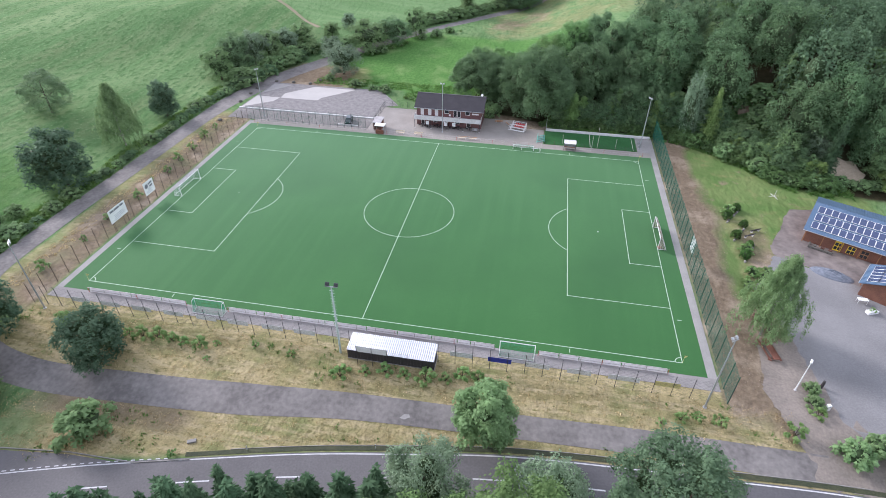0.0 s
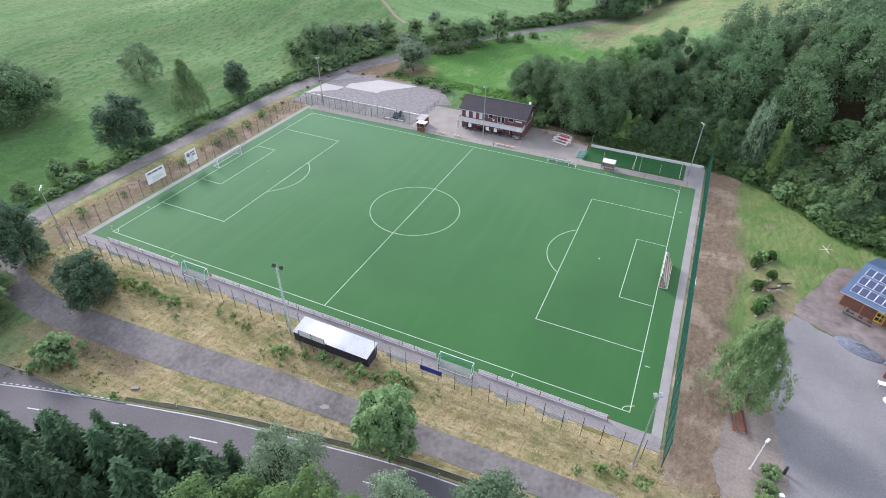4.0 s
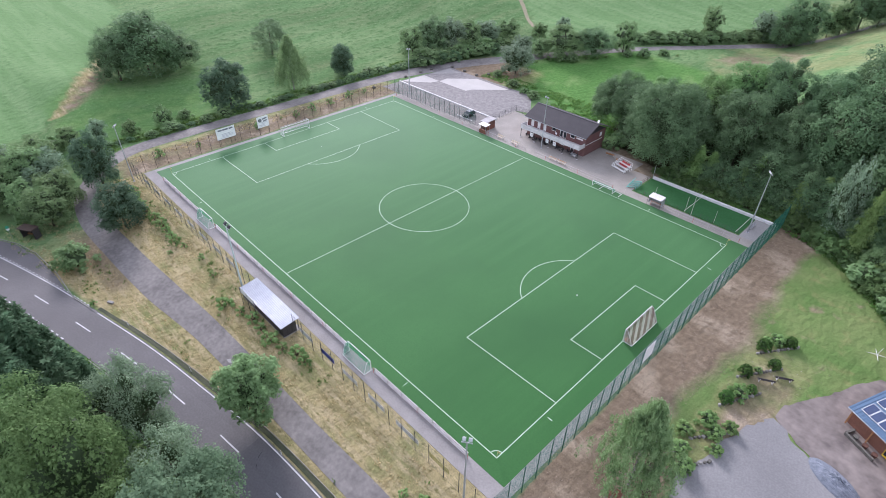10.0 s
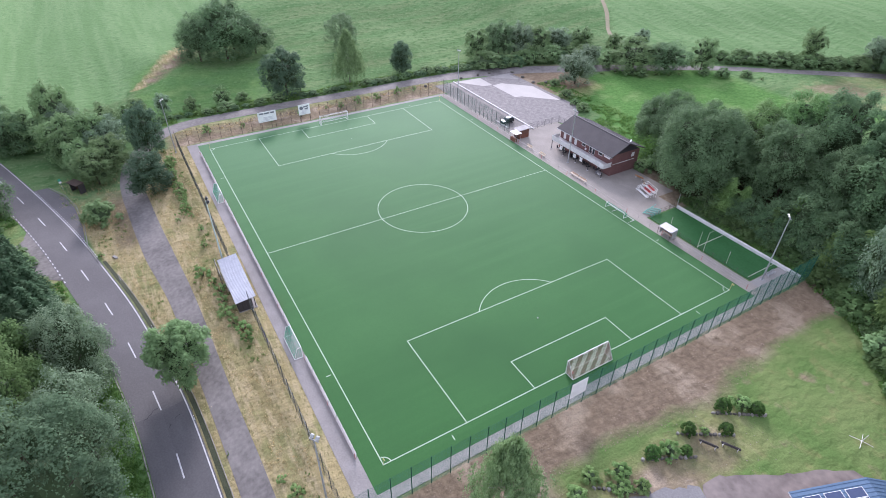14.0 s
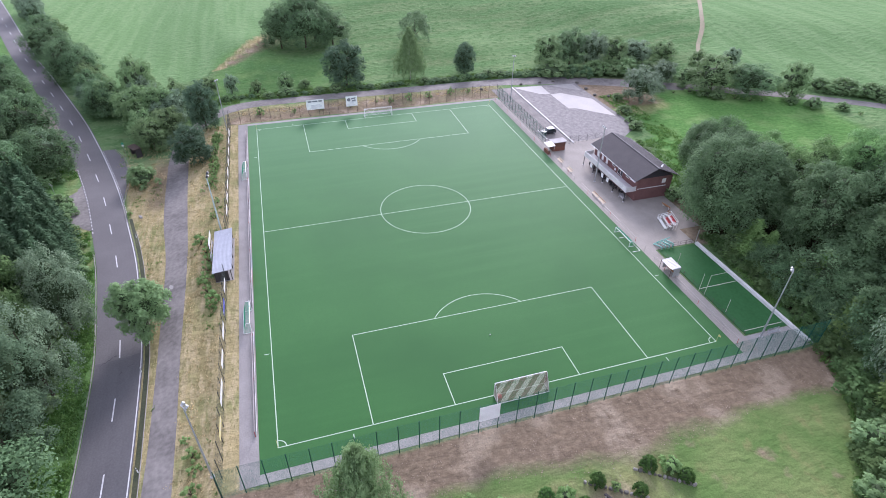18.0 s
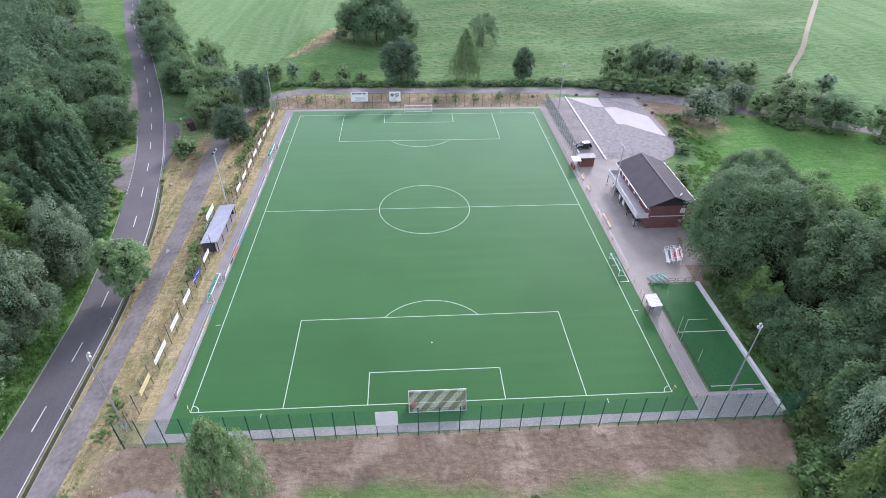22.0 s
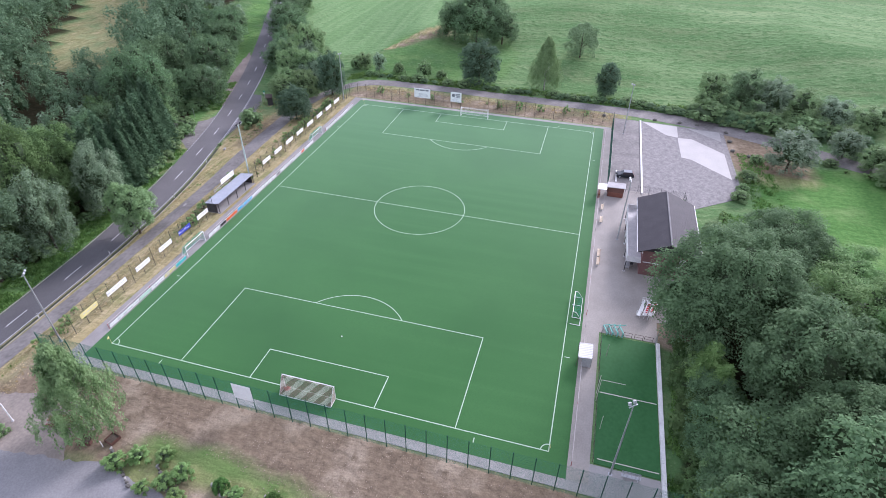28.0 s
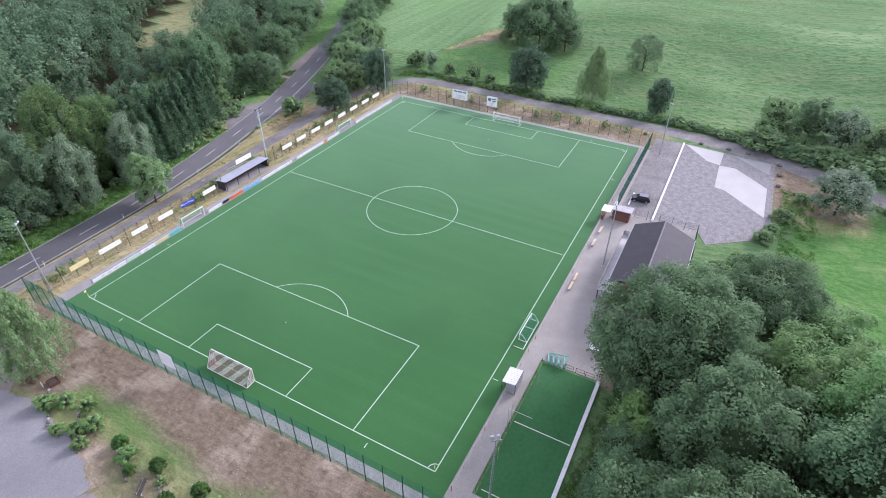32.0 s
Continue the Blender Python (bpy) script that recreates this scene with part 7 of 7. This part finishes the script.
# ---- training pitch ----
structure("training_pitch", flat(rect(26.0, 37.35, 48.4, 45.0), 0.07, 0.2), mat("dark_training_turf", (0.020, 0.098, 0.024), (0.032, 0.125, 0.038), scale=0.2, fine=2, bump=0.1), "dark green artificial turf of the small training pitch", "turf")
tp = bpy.data.objects["training_pitch"]
for r in (rect(37.2, 37.5, 37.35, 44.9), rect(47.6, 37.7, 47.73, 44.9)):
    part("line_marking", flat(r, 0.078, 0.006), M_NETP, tp)
w = thing("low_wall", (0, 0, 0), "long low white concrete wall along the training pitch", "wall")
for k in range(9):
    part("wall_section", Build().box((27.5 + 2.92 * k, 45.35, 0.25), (2.9, 0.5, 0.62), bev=0.03), M_BEAM, w)


def thin_post(x, y, h, arm=0.0, label="thin white steel post of the training pitch"):
    t = thing("net_post", (x, y, 0.07), label, "post", "posts of the training pitch")
    part("post", Build().tube((0, 0, 0), (0, 0, h), 0.04, 0.04, 6), M_NETP, t)
    if arm:
        part("arm", Build().tube((0, 0, h), (0, arm, h), 0.035, 0.035, 6), M_NETP, t)


thin_post(38.9, 37.1, 4.2, 3.0)
thin_post(37.6, 37.1, 3.6)
thin_post(43.3, 37.8, 2.6)
thin_post(30.4, 38.1, 2.4)
t = thing("net_post", (26.1, 45.0, 0.05), "tall grey post at the corner of the training pitch", "post", "posts of the training pitch")
part("post", Build().tube((0, 0, 0), (0, 0, 3.2), 0.06, 0.06, 6), M_GALV, t)
# stacked goal frames and low railings at the end of the training pitch
M_TURQ = mat("turquoise_frames", (0.20, 0.50, 0.43), (0.14, 0.38, 0.32), rough=0.5, bump=0.05)
t = thing("stacked_goals", (25.0, 38.7, 0.05), "stack of turquoise mini goal frames with nets", "goal frames")
for k in range(4):
    y, z = -1.2 + 0.75 * k, 0.2 + 0.16 * k
    part("frame", Build().tube((-0.9, y, z), (0.9, y + 0.5, z + 0.3), 0.085, 0.085, 6).tube((-0.9, y, z), (-0.9, y, 0), 0.085, 0.085, 6).tube((0.9, y + 0.5, z + 0.3), (0.9, y + 0.5, 0), 0.085, 0.085, 6).tube((-0.9, y, z), (-0.8, y + 0.9, z + 0.5), 0.07, 0.07, 6), M_TURQ, t)
    part("net", net((-0.9, y, z), (0.9, y + 0.5, z + 0.3), (0.9, y + 1.0, 0.1), (-0.9, y + 0.5, 0.1), 0.14, 0.016), M_TURQ, t)["kind"] = "stuff"
for y in (41.0, 42.6, 44.0):
    t = thing("railing", (25.7, y, 0.05), "low grey railing hoop at the edge of the yard", "railing", "railing hoops")
    part("hoop", Build().tube((0, -0.6, 0), (0, -0.6, 1.0), 0.03, 0.03, 6).tube((0, 0.6, 0), (0, 0.6, 1.0), 0.03, 0.03, 6).tube((0, -0.6, 1.0), (0, 0.6, 1.0), 0.03, 0.03, 6).tube((0, -0.6, 0.5), (0, 0.6, 0.5), 0.025, 0.025, 6), M_BROWN, t)


# ---- parked car ----
def parked_car(x, y, rz):
    t = thing("parked_car", (x, y, 0.05), "small black and silver hatchback parked beside the fence", "car", "", rz)
    M_CAR = mat("black_car_paint", (0.018, 0.022, 0.026), (0.014, 0.018, 0.022), rough=0.2, bump=0, spec=0.6)
    M_SILV = mat("silver_car_roof", (0.22, 0.23, 0.25), (0.18, 0.19, 0.21), rough=0.3, metal=0.4, bump=0)
    prof = [(-1.85, 0.32), (1.85, 0.32), (1.88, 0.62), (1.72, 0.82), (0.95, 0.95), (-1.75, 0.98), (-1.88, 0.7)]
    W = 0.82
    part("body", Build().solid([(a, -W, z) for a, z in prof], [(a, W, z) for a, z in prof]), M_CAR, t)
    cab = [(0.95, 0.95), (0.35, 1.42), (-1.35, 1.45), (-1.75, 0.98)]
    part("cabin", Build().solid([(a, -0.74 + 0.12 * (z > 1.2), z) for a, z in cab], [(a, 0.74 - 0.12 * (z > 1.2), z) for a, z in cab]), M_GLASS, t, "dark glazed cabin")
    part("roof", Build().box((-0.5, 0, 1.46), (1.75, 1.26, 0.06), bev=0.03), M_SILV, t, "silver roof")
    part("bonnet", Build().box((1.32, 0, 0.90), (0.75, 1.5, 0.03), 0, 0, 9.8), M_CAR, t)
    for u in (1.2, -1.2):
        for s in (-1, 1):
            wl = part("wheel", Build().tube((u, s * 0.66, 0.31), (u, s * 0.86, 0.31), 0.31, 0.31, 14), M_PLAST, t)
            part("rim", Build().tube((u, s * 0.861, 0.31), (u, s * 0.875, 0.31), 0.2, 0.18, 10), M_GALV, wl)
    for s in (-1, 1):
        part("headlight", Build().box((1.84, s * 0.58, 0.68), (0.08, 0.3, 0.14), bev=0.02), M_WHITE, t)
        part("tail_light", Build().box((-1.86, s * 0.62, 0.78), (0.06, 0.18, 0.24), bev=0.02), M_RED, t)
        part("mirror", Build().box((0.75, s * 0.9, 1.0), (0.14, 0.16, 0.1), bev=0.02), M_CAR, t)


parked_car(-26.0, 39.9, -82)
tagged(part("parking_beam", Build().box((-25.8, 38.1, 0.14), (5.6, 0.3, 0.2), bev=0.03), M_BEAM), "low white concrete beam beside the parked car", "beam")

# ---- solar-roofed houses by the yard ----
M_PV = mat("solar_cells", (0.045, 0.066, 0.135), (0.036, 0.054, 0.115), scale=1, fine=6, rough=0.12, spec=0.7, bump=0)
M_METALR = mat("blue_grey_metal_roof", (0.13, 0.20, 0.29), (0.10, 0.16, 0.24), scale=0.5, fine=5, rough=0.4, metal=0.2, bump=0.05)
M_ORBR = mat("orange_brick", (0.25, 0.115, 0.075), (0.17, 0.08, 0.055), scale=1, fine=8)
M_YELW = mat("yellow_window_paint", (0.80, 0.58, 0.05), (0.70, 0.50, 0.04), rough=0.5, bump=0)


def solar_house(x, y, rz, L, D, eave, ridge, rows_n, cols, label, yellow=True):
    """The origin is the near eave corner; +x along the eave, +y up the roof slope."""
    t = thing("solar_house", (x, y, 0), label, "house", "", rz)
    part("front_wall", Build().box((L / 2, 0.75, eave / 2), (L - 1.0, 0.3, eave)), M_ORBR, t)
    part("back_wall", Build().box((L / 2, 2 * D - 0.8, eave / 2), (L - 1.0, 0.3, eave)), M_ORBR, t)
    for u in (0.65, L - 0.65):
        part("gable_wall", Build().solid([(u - 0.15, 0.9, 0), (u - 0.15, 2 * D - 0.95, 0), (u - 0.15, 2 * D - 0.95, eave), (u - 0.15, D, ridge - 0.4), (u - 0.15, 0.9, eave)],
                                         [(u + 0.15, 0.9, 0), (u + 0.15, 2 * D - 0.95, 0), (u + 0.15, 2 * D - 0.95, eave), (u + 0.15, D, ridge - 0.4), (u + 0.15, 0.9, eave)]), M_ORBR, t)
    sl = math.degrees(math.atan2(ridge - eave, D))
    ln = math.hypot(ridge - eave, D)
    for sgn in (1, -1):
        o = part("roof_slope", Build().box((L / 2, ln / 2, 0), (L, ln, 0.12)), M_METALR, t, "ribbed blue-grey metal roof slope")
        o.matrix_basis = pose(0, 0, eave, sl) if sgn > 0 else pose(L, 2 * D, eave, sl, 0, 180)
        ribs = int(L / 0.45)
        for k in range(ribs):
            part("roof_rib", Build().box((0.2 + k * (L - 0.4) / (ribs - 1), ln / 2, 0.08), (0.06, ln, 0.06)), M_METALR, o)
        if sgn > 0:
            for r in range(rows_n):
                for c in range(cols):
                    px, py = 0.9 + c * 1.14, 0.9 + r * (ln - 1.5) / rows_n
                    q = part("solar_panel", Build().box((px + 0.55, py + 0.88, 0.17), (1.10, 1.76, 0.05), bev=0.01), M_WHITE, o)
                    part("cell_field", Build().box((px + 0.55, py + 0.88, 0.198), (0.99, 1.65, 0.006)), M_PV, q)
    part("gutter", Build().tube((0, -0.06, eave - 0.02), (L, -0.06, eave - 0.02), 0.07, 0.07, 6), M_GALV, t)
    for k in range(int(L / 3)):
        part("eave_post", Build().box((0.6 + k * 3.0, 0.25, eave / 2), (0.14, 0.14, eave)), M_WOOD, t)
    if yellow:
        for k in range(3):
            u = 6.2 + k * 2.1
            d = part("door" if k == 0 else "window", Build().box((u, 0.55, 1.15), (1.3, 0.1, 2.0 if k == 0 else 1.5), bev=0.02), M_YELW if k < 2 else M_WOOD, t, "yellow framed glazing" if k < 2 else "wooden framed glazing")
            for s in (-1, 1):
                for v in (0, 1):
                    part("pane", Build().box((u + s * 0.3, 0.49, 0.75 + 0.8 * v), (0.5, 0.03, 0.6)), M_GLASS, d)
    return t


h1 = solar_house(75.2, 4.6, -28, 20, 7.6, 2.6, 5.0, 3, 16, "low brick house with a blue-grey metal roof full of solar panels")
lw = thing("planter_wall", (76.6, 3.1, 0), "low rough stone planter wall with brown pots before the house", "planter", "", -28)
part("wall", Build().box((2.0, -0.6, 0.25), (4.0, 0.3, 0.5), bev=0.03).box((0.0, 0.2, 0.25), (0.3, 1.4, 0.5), bev=0.03), M_STONE, lw)
for k in range(3):
    part("pot", Build().tube((0.9 + 1.3 * k, 0.1, 0), (0.9 + 1.3 * k, 0.1, 0.55), 0.28, 0.35, 10), M_PLANKR if k else M_STONE, lw)
solar_house(83.2, -4.6, 235, 7.2, 4.0, 2.5, 4.2, 2, 5, "small outbuilding with solar panels on its roof", False)
t = thing("garden_table", (79.6, -12.6, 0.06), "white garden table beside the outbuilding", "table")
part("top", Build().box((0, 0, 0.74), (1.6, 0.8, 0.05), bev=0.01), M_WHITE, t)
for u in (-1, 1):
    for v in (-1, 1):
        part("leg", Build().tube((u * 0.7, v * 0.33, 0), (u * 0.7, v * 0.33, 0.72), 0.03, 0.03, 6), M_WHITE, t)
t = thing("garden_planter", (80.2, -15.0, 0.06), "white planter trough with green plants", "planter")
part("trough", Build().box((0, 0, 0.25), (1.8, 0.8, 0.5), 20, bev=0.03), M_WHITE, t)
part("plants", KINDS["scrub0"][0][0], None, t).matrix_basis = pose(0, 0, 0.35) @ Matrix.Diagonal((0.6, 0.5, 0.5, 1))

# ---- garden beds, lamps and small things ----
def bed(x0, y0, x1, y1):
    a, b = Vector((x0, y0)), Vector((x1, y1))
    t = thing("bed_edging", (x0, y0, 0), "rough stone edging of a garden bed", "stone edging", "stone edgings of the garden beds")
    n = int((b - a).length / 0.55)
    rs = random.Random(int(x0 * 10))
    for k in range(n):
        p = (b - a) * (k + 0.5) / n
        part("stone", Build().box((p.x, p.y, 0.15), (0.5 * rs.uniform(0.7, 1.1), 0.35 * rs.uniform(0.6, 1.2), 0.36 * rs.uniform(0.7, 1.3)), rs.uniform(0, 90), rs.uniform(-8, 8), bev=0.08), M_KERB if k % 3 == 0 else M_STONE, t)


bed(63.1, 8.3, 67.1, 14.3)
bed(62.9, 1.7, 66.9, 8.1)
bed(63.3, -4.9, 66.5, 1.4)
bed(63.0, -12.5, 67.0, -7.0)
bed(62.6, -19.5, 66.4, -13.5)
for x, y, hgt, az, nm in [(62.9, -34.1, 5.6, -30, "white yard lamp on a tapered pole")]:
    t = thing("street_lamp", (x, y, 0), nm, "lamp", "", az)
    part("pole", Build().tube((0, 0, -0.2), (0, 0, hgt), 0.09, 0.05, 8), M_WHITE, t)
    part("foot", Build().tube((0, 0, 0), (0, 0, 0.12), 0.22, 0.16, 8), M_CONC, t)
    part("lamp_head", Build().box((0, 0.25, hgt), (0.3, 0.75, 0.16), bev=0.05), M_WHITE, t)
for x, y, a in [(62.7, -22.8, 20), (61.7, -19.9, -10)]:
    t = thing("planter_box", (x, y, 0.0), "dark brown wooden planter box filled with soil under the birch", "planter", "planter boxes under the birch", a)
    for s in (-1, 1):
        part("side_board", Build().box((s * 0.62, 0, 0.25), (0.06, 1.3, 0.5), bev=0.01), M_PLANKR, t)
        part("end_board", Build().box((0, s * 0.62, 0.25), (1.18, 0.06, 0.5), bev=0.01), M_PLANKR, t)
    part("soil", Build().box((0, 0, 0.2), (1.18, 1.18, 0.36), bev=0.05), M_BARK, t, "dark soil")
t = thing("garden_post", (62.8, -20.4, 0.0), "short white post beside the garden bed", "post")
part("post", Build().tube((0, 0, -0.2), (0, 0, 1.1), 0.05, 0.05, 8), M_WHITE, t)
t = thing("mail_box", (66.0, -36.9, 0.05), "white pillar box beside the drive", "box")
part("body", Build().box((0, 0, 0.5), (0.5, 0.45, 1.0), 20, bev=0.04), M_WHITE, t)
part("slot", Build().box((0.05, -0.235, 0.8), (0.3, 0.02, 0.05), 20), M_DARK, t)
t = thing("wooden_stump", (66.6, -33.0, 0.05), "dark carved wooden post in the flower island", "post")
part("post", Build().tube((0, 0, 0), (0, 0, 1.3), 0.22, 0.18, 8), M_TIMBER, t)
t = thing("clothes_frame", (75.4, 21.0, 0), "white frame of a rotary clothes drier lying on the lawn", "clothes drier")
for a in (20, 110, 200, 290):
    part("arm", Build().tube((0, 0, 0.2), (1.3 * math.cos(radians(a)), 1.3 * math.sin(radians(a)), 0.12 if a % 180 else 0.6), 0.035, 0.03, 6), M_WHITE, t)
part("pole", Build().tube((0, 0, 0), (0.2, 0.1, 1.5), 0.035, 0.035, 6), M_WHITE, t)
t = thing("bus_shelter", (-45.5, -60.6, land(-45.5, -60.6)), "small dark bus shelter at the lay-by", "shelter", "", 32)
part("roof", Build().box((0, 0, 2.3), (3.4, 1.9, 0.14), bev=0.03), M_BROWN, t)
part("back_wall", Build().box((0, 0.8, 1.15), (3.0, 0.1, 2.2)), M_TIMBER, t)
for s in (-1, 1):
    part("side_wall", Build().box((s * 1.45, 0.1, 1.15), (0.1, 1.3, 2.2)), M_TIMBER, t)
part("bench", Build().box((0, 0.5, 0.45), (2.6, 0.4, 0.05)), M_WOOD, t)
t = thing("bus_stop_sign", (-47.6, -63.4, land(-47.6, -63.4)), "round green and yellow bus stop sign on a pole", "sign")
part("pole", Build().tube((0, 0, -0.2), (0, 0, 2.8), 0.035, 0.035, 6), M_GALV, t)
part("disc", Build().tube((0.03, 0, 2.6), (0.06, 0, 2.6), 0.32, 0.32, 14), M_NETG, t)
part("plate", Build().box((0.05, 0, 2.1), (0.03, 0.5, 0.4)), M_WHITE, t)
t = thing("direction_sign", (-29.7, -74.6, land(-29.7, -74.6)), "white finger sign at the side turning", "sign")
part("pole", Build().tube((0, 0, -0.2), (0, 0, 2.6), 0.035, 0.035, 6), M_GALV, t)
part("plate", Build().box((0, 0, 2.3), (1.4, 0.04, 0.35), 40), M_WHITE, t)
for x, y in [(29.0, -50.2), (8.0, -52.6), (-8.0, -55.8), (46.0, -48.4)]:
    t = thing("marker_post", (x, y, land(x, y)), "white roadside marker post with a black band", "marker post", "roadside marker posts")
    part("post", Build().box((0, 0, 0.45), (0.12, 0.1, 1.0), bev=0.02), M_WHITE, t)
    part("band", Build().box((0, 0, 0.78), (0.124, 0.104, 0.18)), M_DARK, t)
t = thing("manhole", (-15.6, -56.0, land(-15.6, -56.0)), "pale concrete shaft cover in the dry grass", "shaft cover")
part("cover", Build().box((0, 0, 0.1), (1.1, 0.5, 0.3), 25, bev=0.04), M_PAVE, t)
lay("lane_patch", [(10.0, -48.0), (10.5, -47.4), (11.2, -47.3), (11.4, -47.7), (10.7, -48.1)], 0.05, M_PAVE, "pale repair patch in the lane", "patch")


# ---- tufts, litter and rough growth on the ground ----
def tufts(name, spots, material, blades, hgt, width, label):
    rng = np.random.default_rng(len(spots))
    V = []
    for x, y in spots:
        z = land(x, y)
        a = rng.uniform(0, 6.28, blades)
        r = rng.uniform(0.0, width, blades)
        h = hgt * rng.uniform(0.5, 1.3, blades)
        px, py = x + np.cos(a) * r, y + np.sin(a) * r
        lean = rng.normal(0, 0.5, (blades, 2)) * h[:, None]
        w = 0.09 * rng.uniform(0.6, 1.5, blades)
        t = rng.uniform(0, 6.28, blades)
        q = np.stack([np.stack([px - np.cos(t) * w, py - np.sin(t) * w, np.full(blades, z)], 1), np.stack([px + np.cos(t) * w, py + np.sin(t) * w, np.full(blades, z)], 1), np.stack([px + lean[:, 0], py + lean[:, 1], z + h], 1)], 1)
        V.append(q.reshape(-1, 3))
    v = np.concatenate(V)
    me = bpy.data.meshes.new(name)
    me.from_pydata(v.tolist(), [], np.arange(len(v)).reshape(-1, 3).tolist())
    me.materials.append(material)
    return tagged(new(name, me), label, "grass", "", "stuff")


def scatter(n, x0, x1, y0, y1, keep, seed):
    r, out = random.Random(seed), []
    for _ in range(n * 6):
        x, y = r.uniform(x0, x1), r.uniform(y0, y1)
        if keep(x, y) and noise.noise((x * 0.25, y * 0.25, seed)) > -0.25:
            out.append((x, y))
            if len(out) == n:
                break
    return out


def off_lane(x, y):
    return min((q - Vector((x, y))).length - w / 2 for q, w in lane_line[::2]) > 0.75


ROAD_UP = ROAD[::-1]
M_STRAW = leaf_mat("straw_grass", (0.48, 0.39, 0.20), (0.68, 0.56, 0.32), through_light=0.3)
M_HERB = leaf_mat("green_herbs", (0.10, 0.21, 0.05), (0.19, 0.31, 0.09), through_light=0.3)
tufts("dry_grass", scatter(2400, -53, 62, -64, -38.6, lambda x, y: y > along(x, ROAD_UP) + 4.9 and off_lane(x, y), 5), M_STRAW, 6, 0.11, 0.7, "tufts of yellow dry grass on the verges")
tufts("green_grass", scatter(260, -53, 62, -64, -38.6, lambda x, y: y > along(x, ROAD_UP) + 4.9 and off_lane(x, y) and noise.noise((x * 0.12, y * 0.12, 3)) > 0.1, 6), M_HERB, 7, 0.32, 0.45, "green weeds among the dry grass")
tufts("verge_herbs", scatter(3600, -60, 62, -80, -54, lambda x, y: -10 < y - along(x, ROAD_UP) < -3.8 and not (-36 < x < -13), 8), M_HERB, 8, 0.45, 0.55, "rank green herbs beside the road")
tufts("wood_edge_herbs", scatter(2200, 26, 92, 22, 56, lambda x, y: -2.2 < y - along(x, WOOD_EDGE) < 4.5, 9), M_HERB, 8, 0.6, 0.6, "green herbs and brambles along the wood")
tufts("meadow_edge_herbs", scatter(1400, -46, 8, 54, 72, lambda x, y: 62 - 0.5 * abs(x + 20) < y < 72 and not (-60 < x < -16 and y < 66), 10), M_HERB, 8, 0.35, 0.7, "rough green growth beside the car park")
tufts("lane_side_grass", scatter(380, -62, -58.5, -40, 36, lambda x, y: off_lane(x, y), 11), M_STRAW, 6, 0.18, 0.5, "dry grass between fence and lane")
tufts("hedge_foot", scatter(1500, -74, -68, -46, 58, lambda x, y: off_lane(x, y), 12), M_HERB, 8, 0.6, 0.6, "green growth at the foot of the hedge")


def litter(n, x0, x1, y0, y1, keep, seed, material, label):
    r = random.Random(seed)
    b = Build()
    for x, y in scatter(n, x0, x1, y0, y1, keep, seed):
        s, a, z = r.uniform(0.03, 0.10), r.uniform(0, 6.28), land(x, y) + 0.02
        b.add([(x + s * math.cos(a), y + s * math.sin(a), z), (x - s * math.sin(a), y + s * math.cos(a), z + r.uniform(0, 0.08)), (x - s * math.cos(a), y - s * math.sin(a), z + 0.01), (x + s * 0.8 * math.sin(a), y - s * 0.8 * math.cos(a), z + r.uniform(0, 0.08))], [(0, 1, 2), (0, 2, 3)])
    tagged(part("leaf_litter", b, material), label, "litter", "", "stuff")


litter(2800, 53.6, 62, -38, 46, lambda x, y: zones(x, y)[2] > 0.3, 21, leaf_mat("brown_litter", (0.19, 0.14, 0.105), (0.36, 0.29, 0.22), through_light=0.1), "brown leaf litter and chips on the bare earth")
litter(350, 62, 72, -20, 12, lambda x, y: True, 22, leaf_mat("grey_litter", (0.18, 0.15, 0.11), (0.34, 0.31, 0.25), through_light=0.1), "scattered litter on the worn lawn")
tufts("brushwood", scatter(160, 68, 78, 46, 57, lambda x, y: math.hypot(x - 74.2, y - 54.0) < 4.5, 31), leaf_mat("dry_brushwood", (0.16, 0.10, 0.06), (0.33, 0.22, 0.13), through_light=0.15), 7, 0.5, 0.5, "brown cut brushwood on a bare patch of the slope")
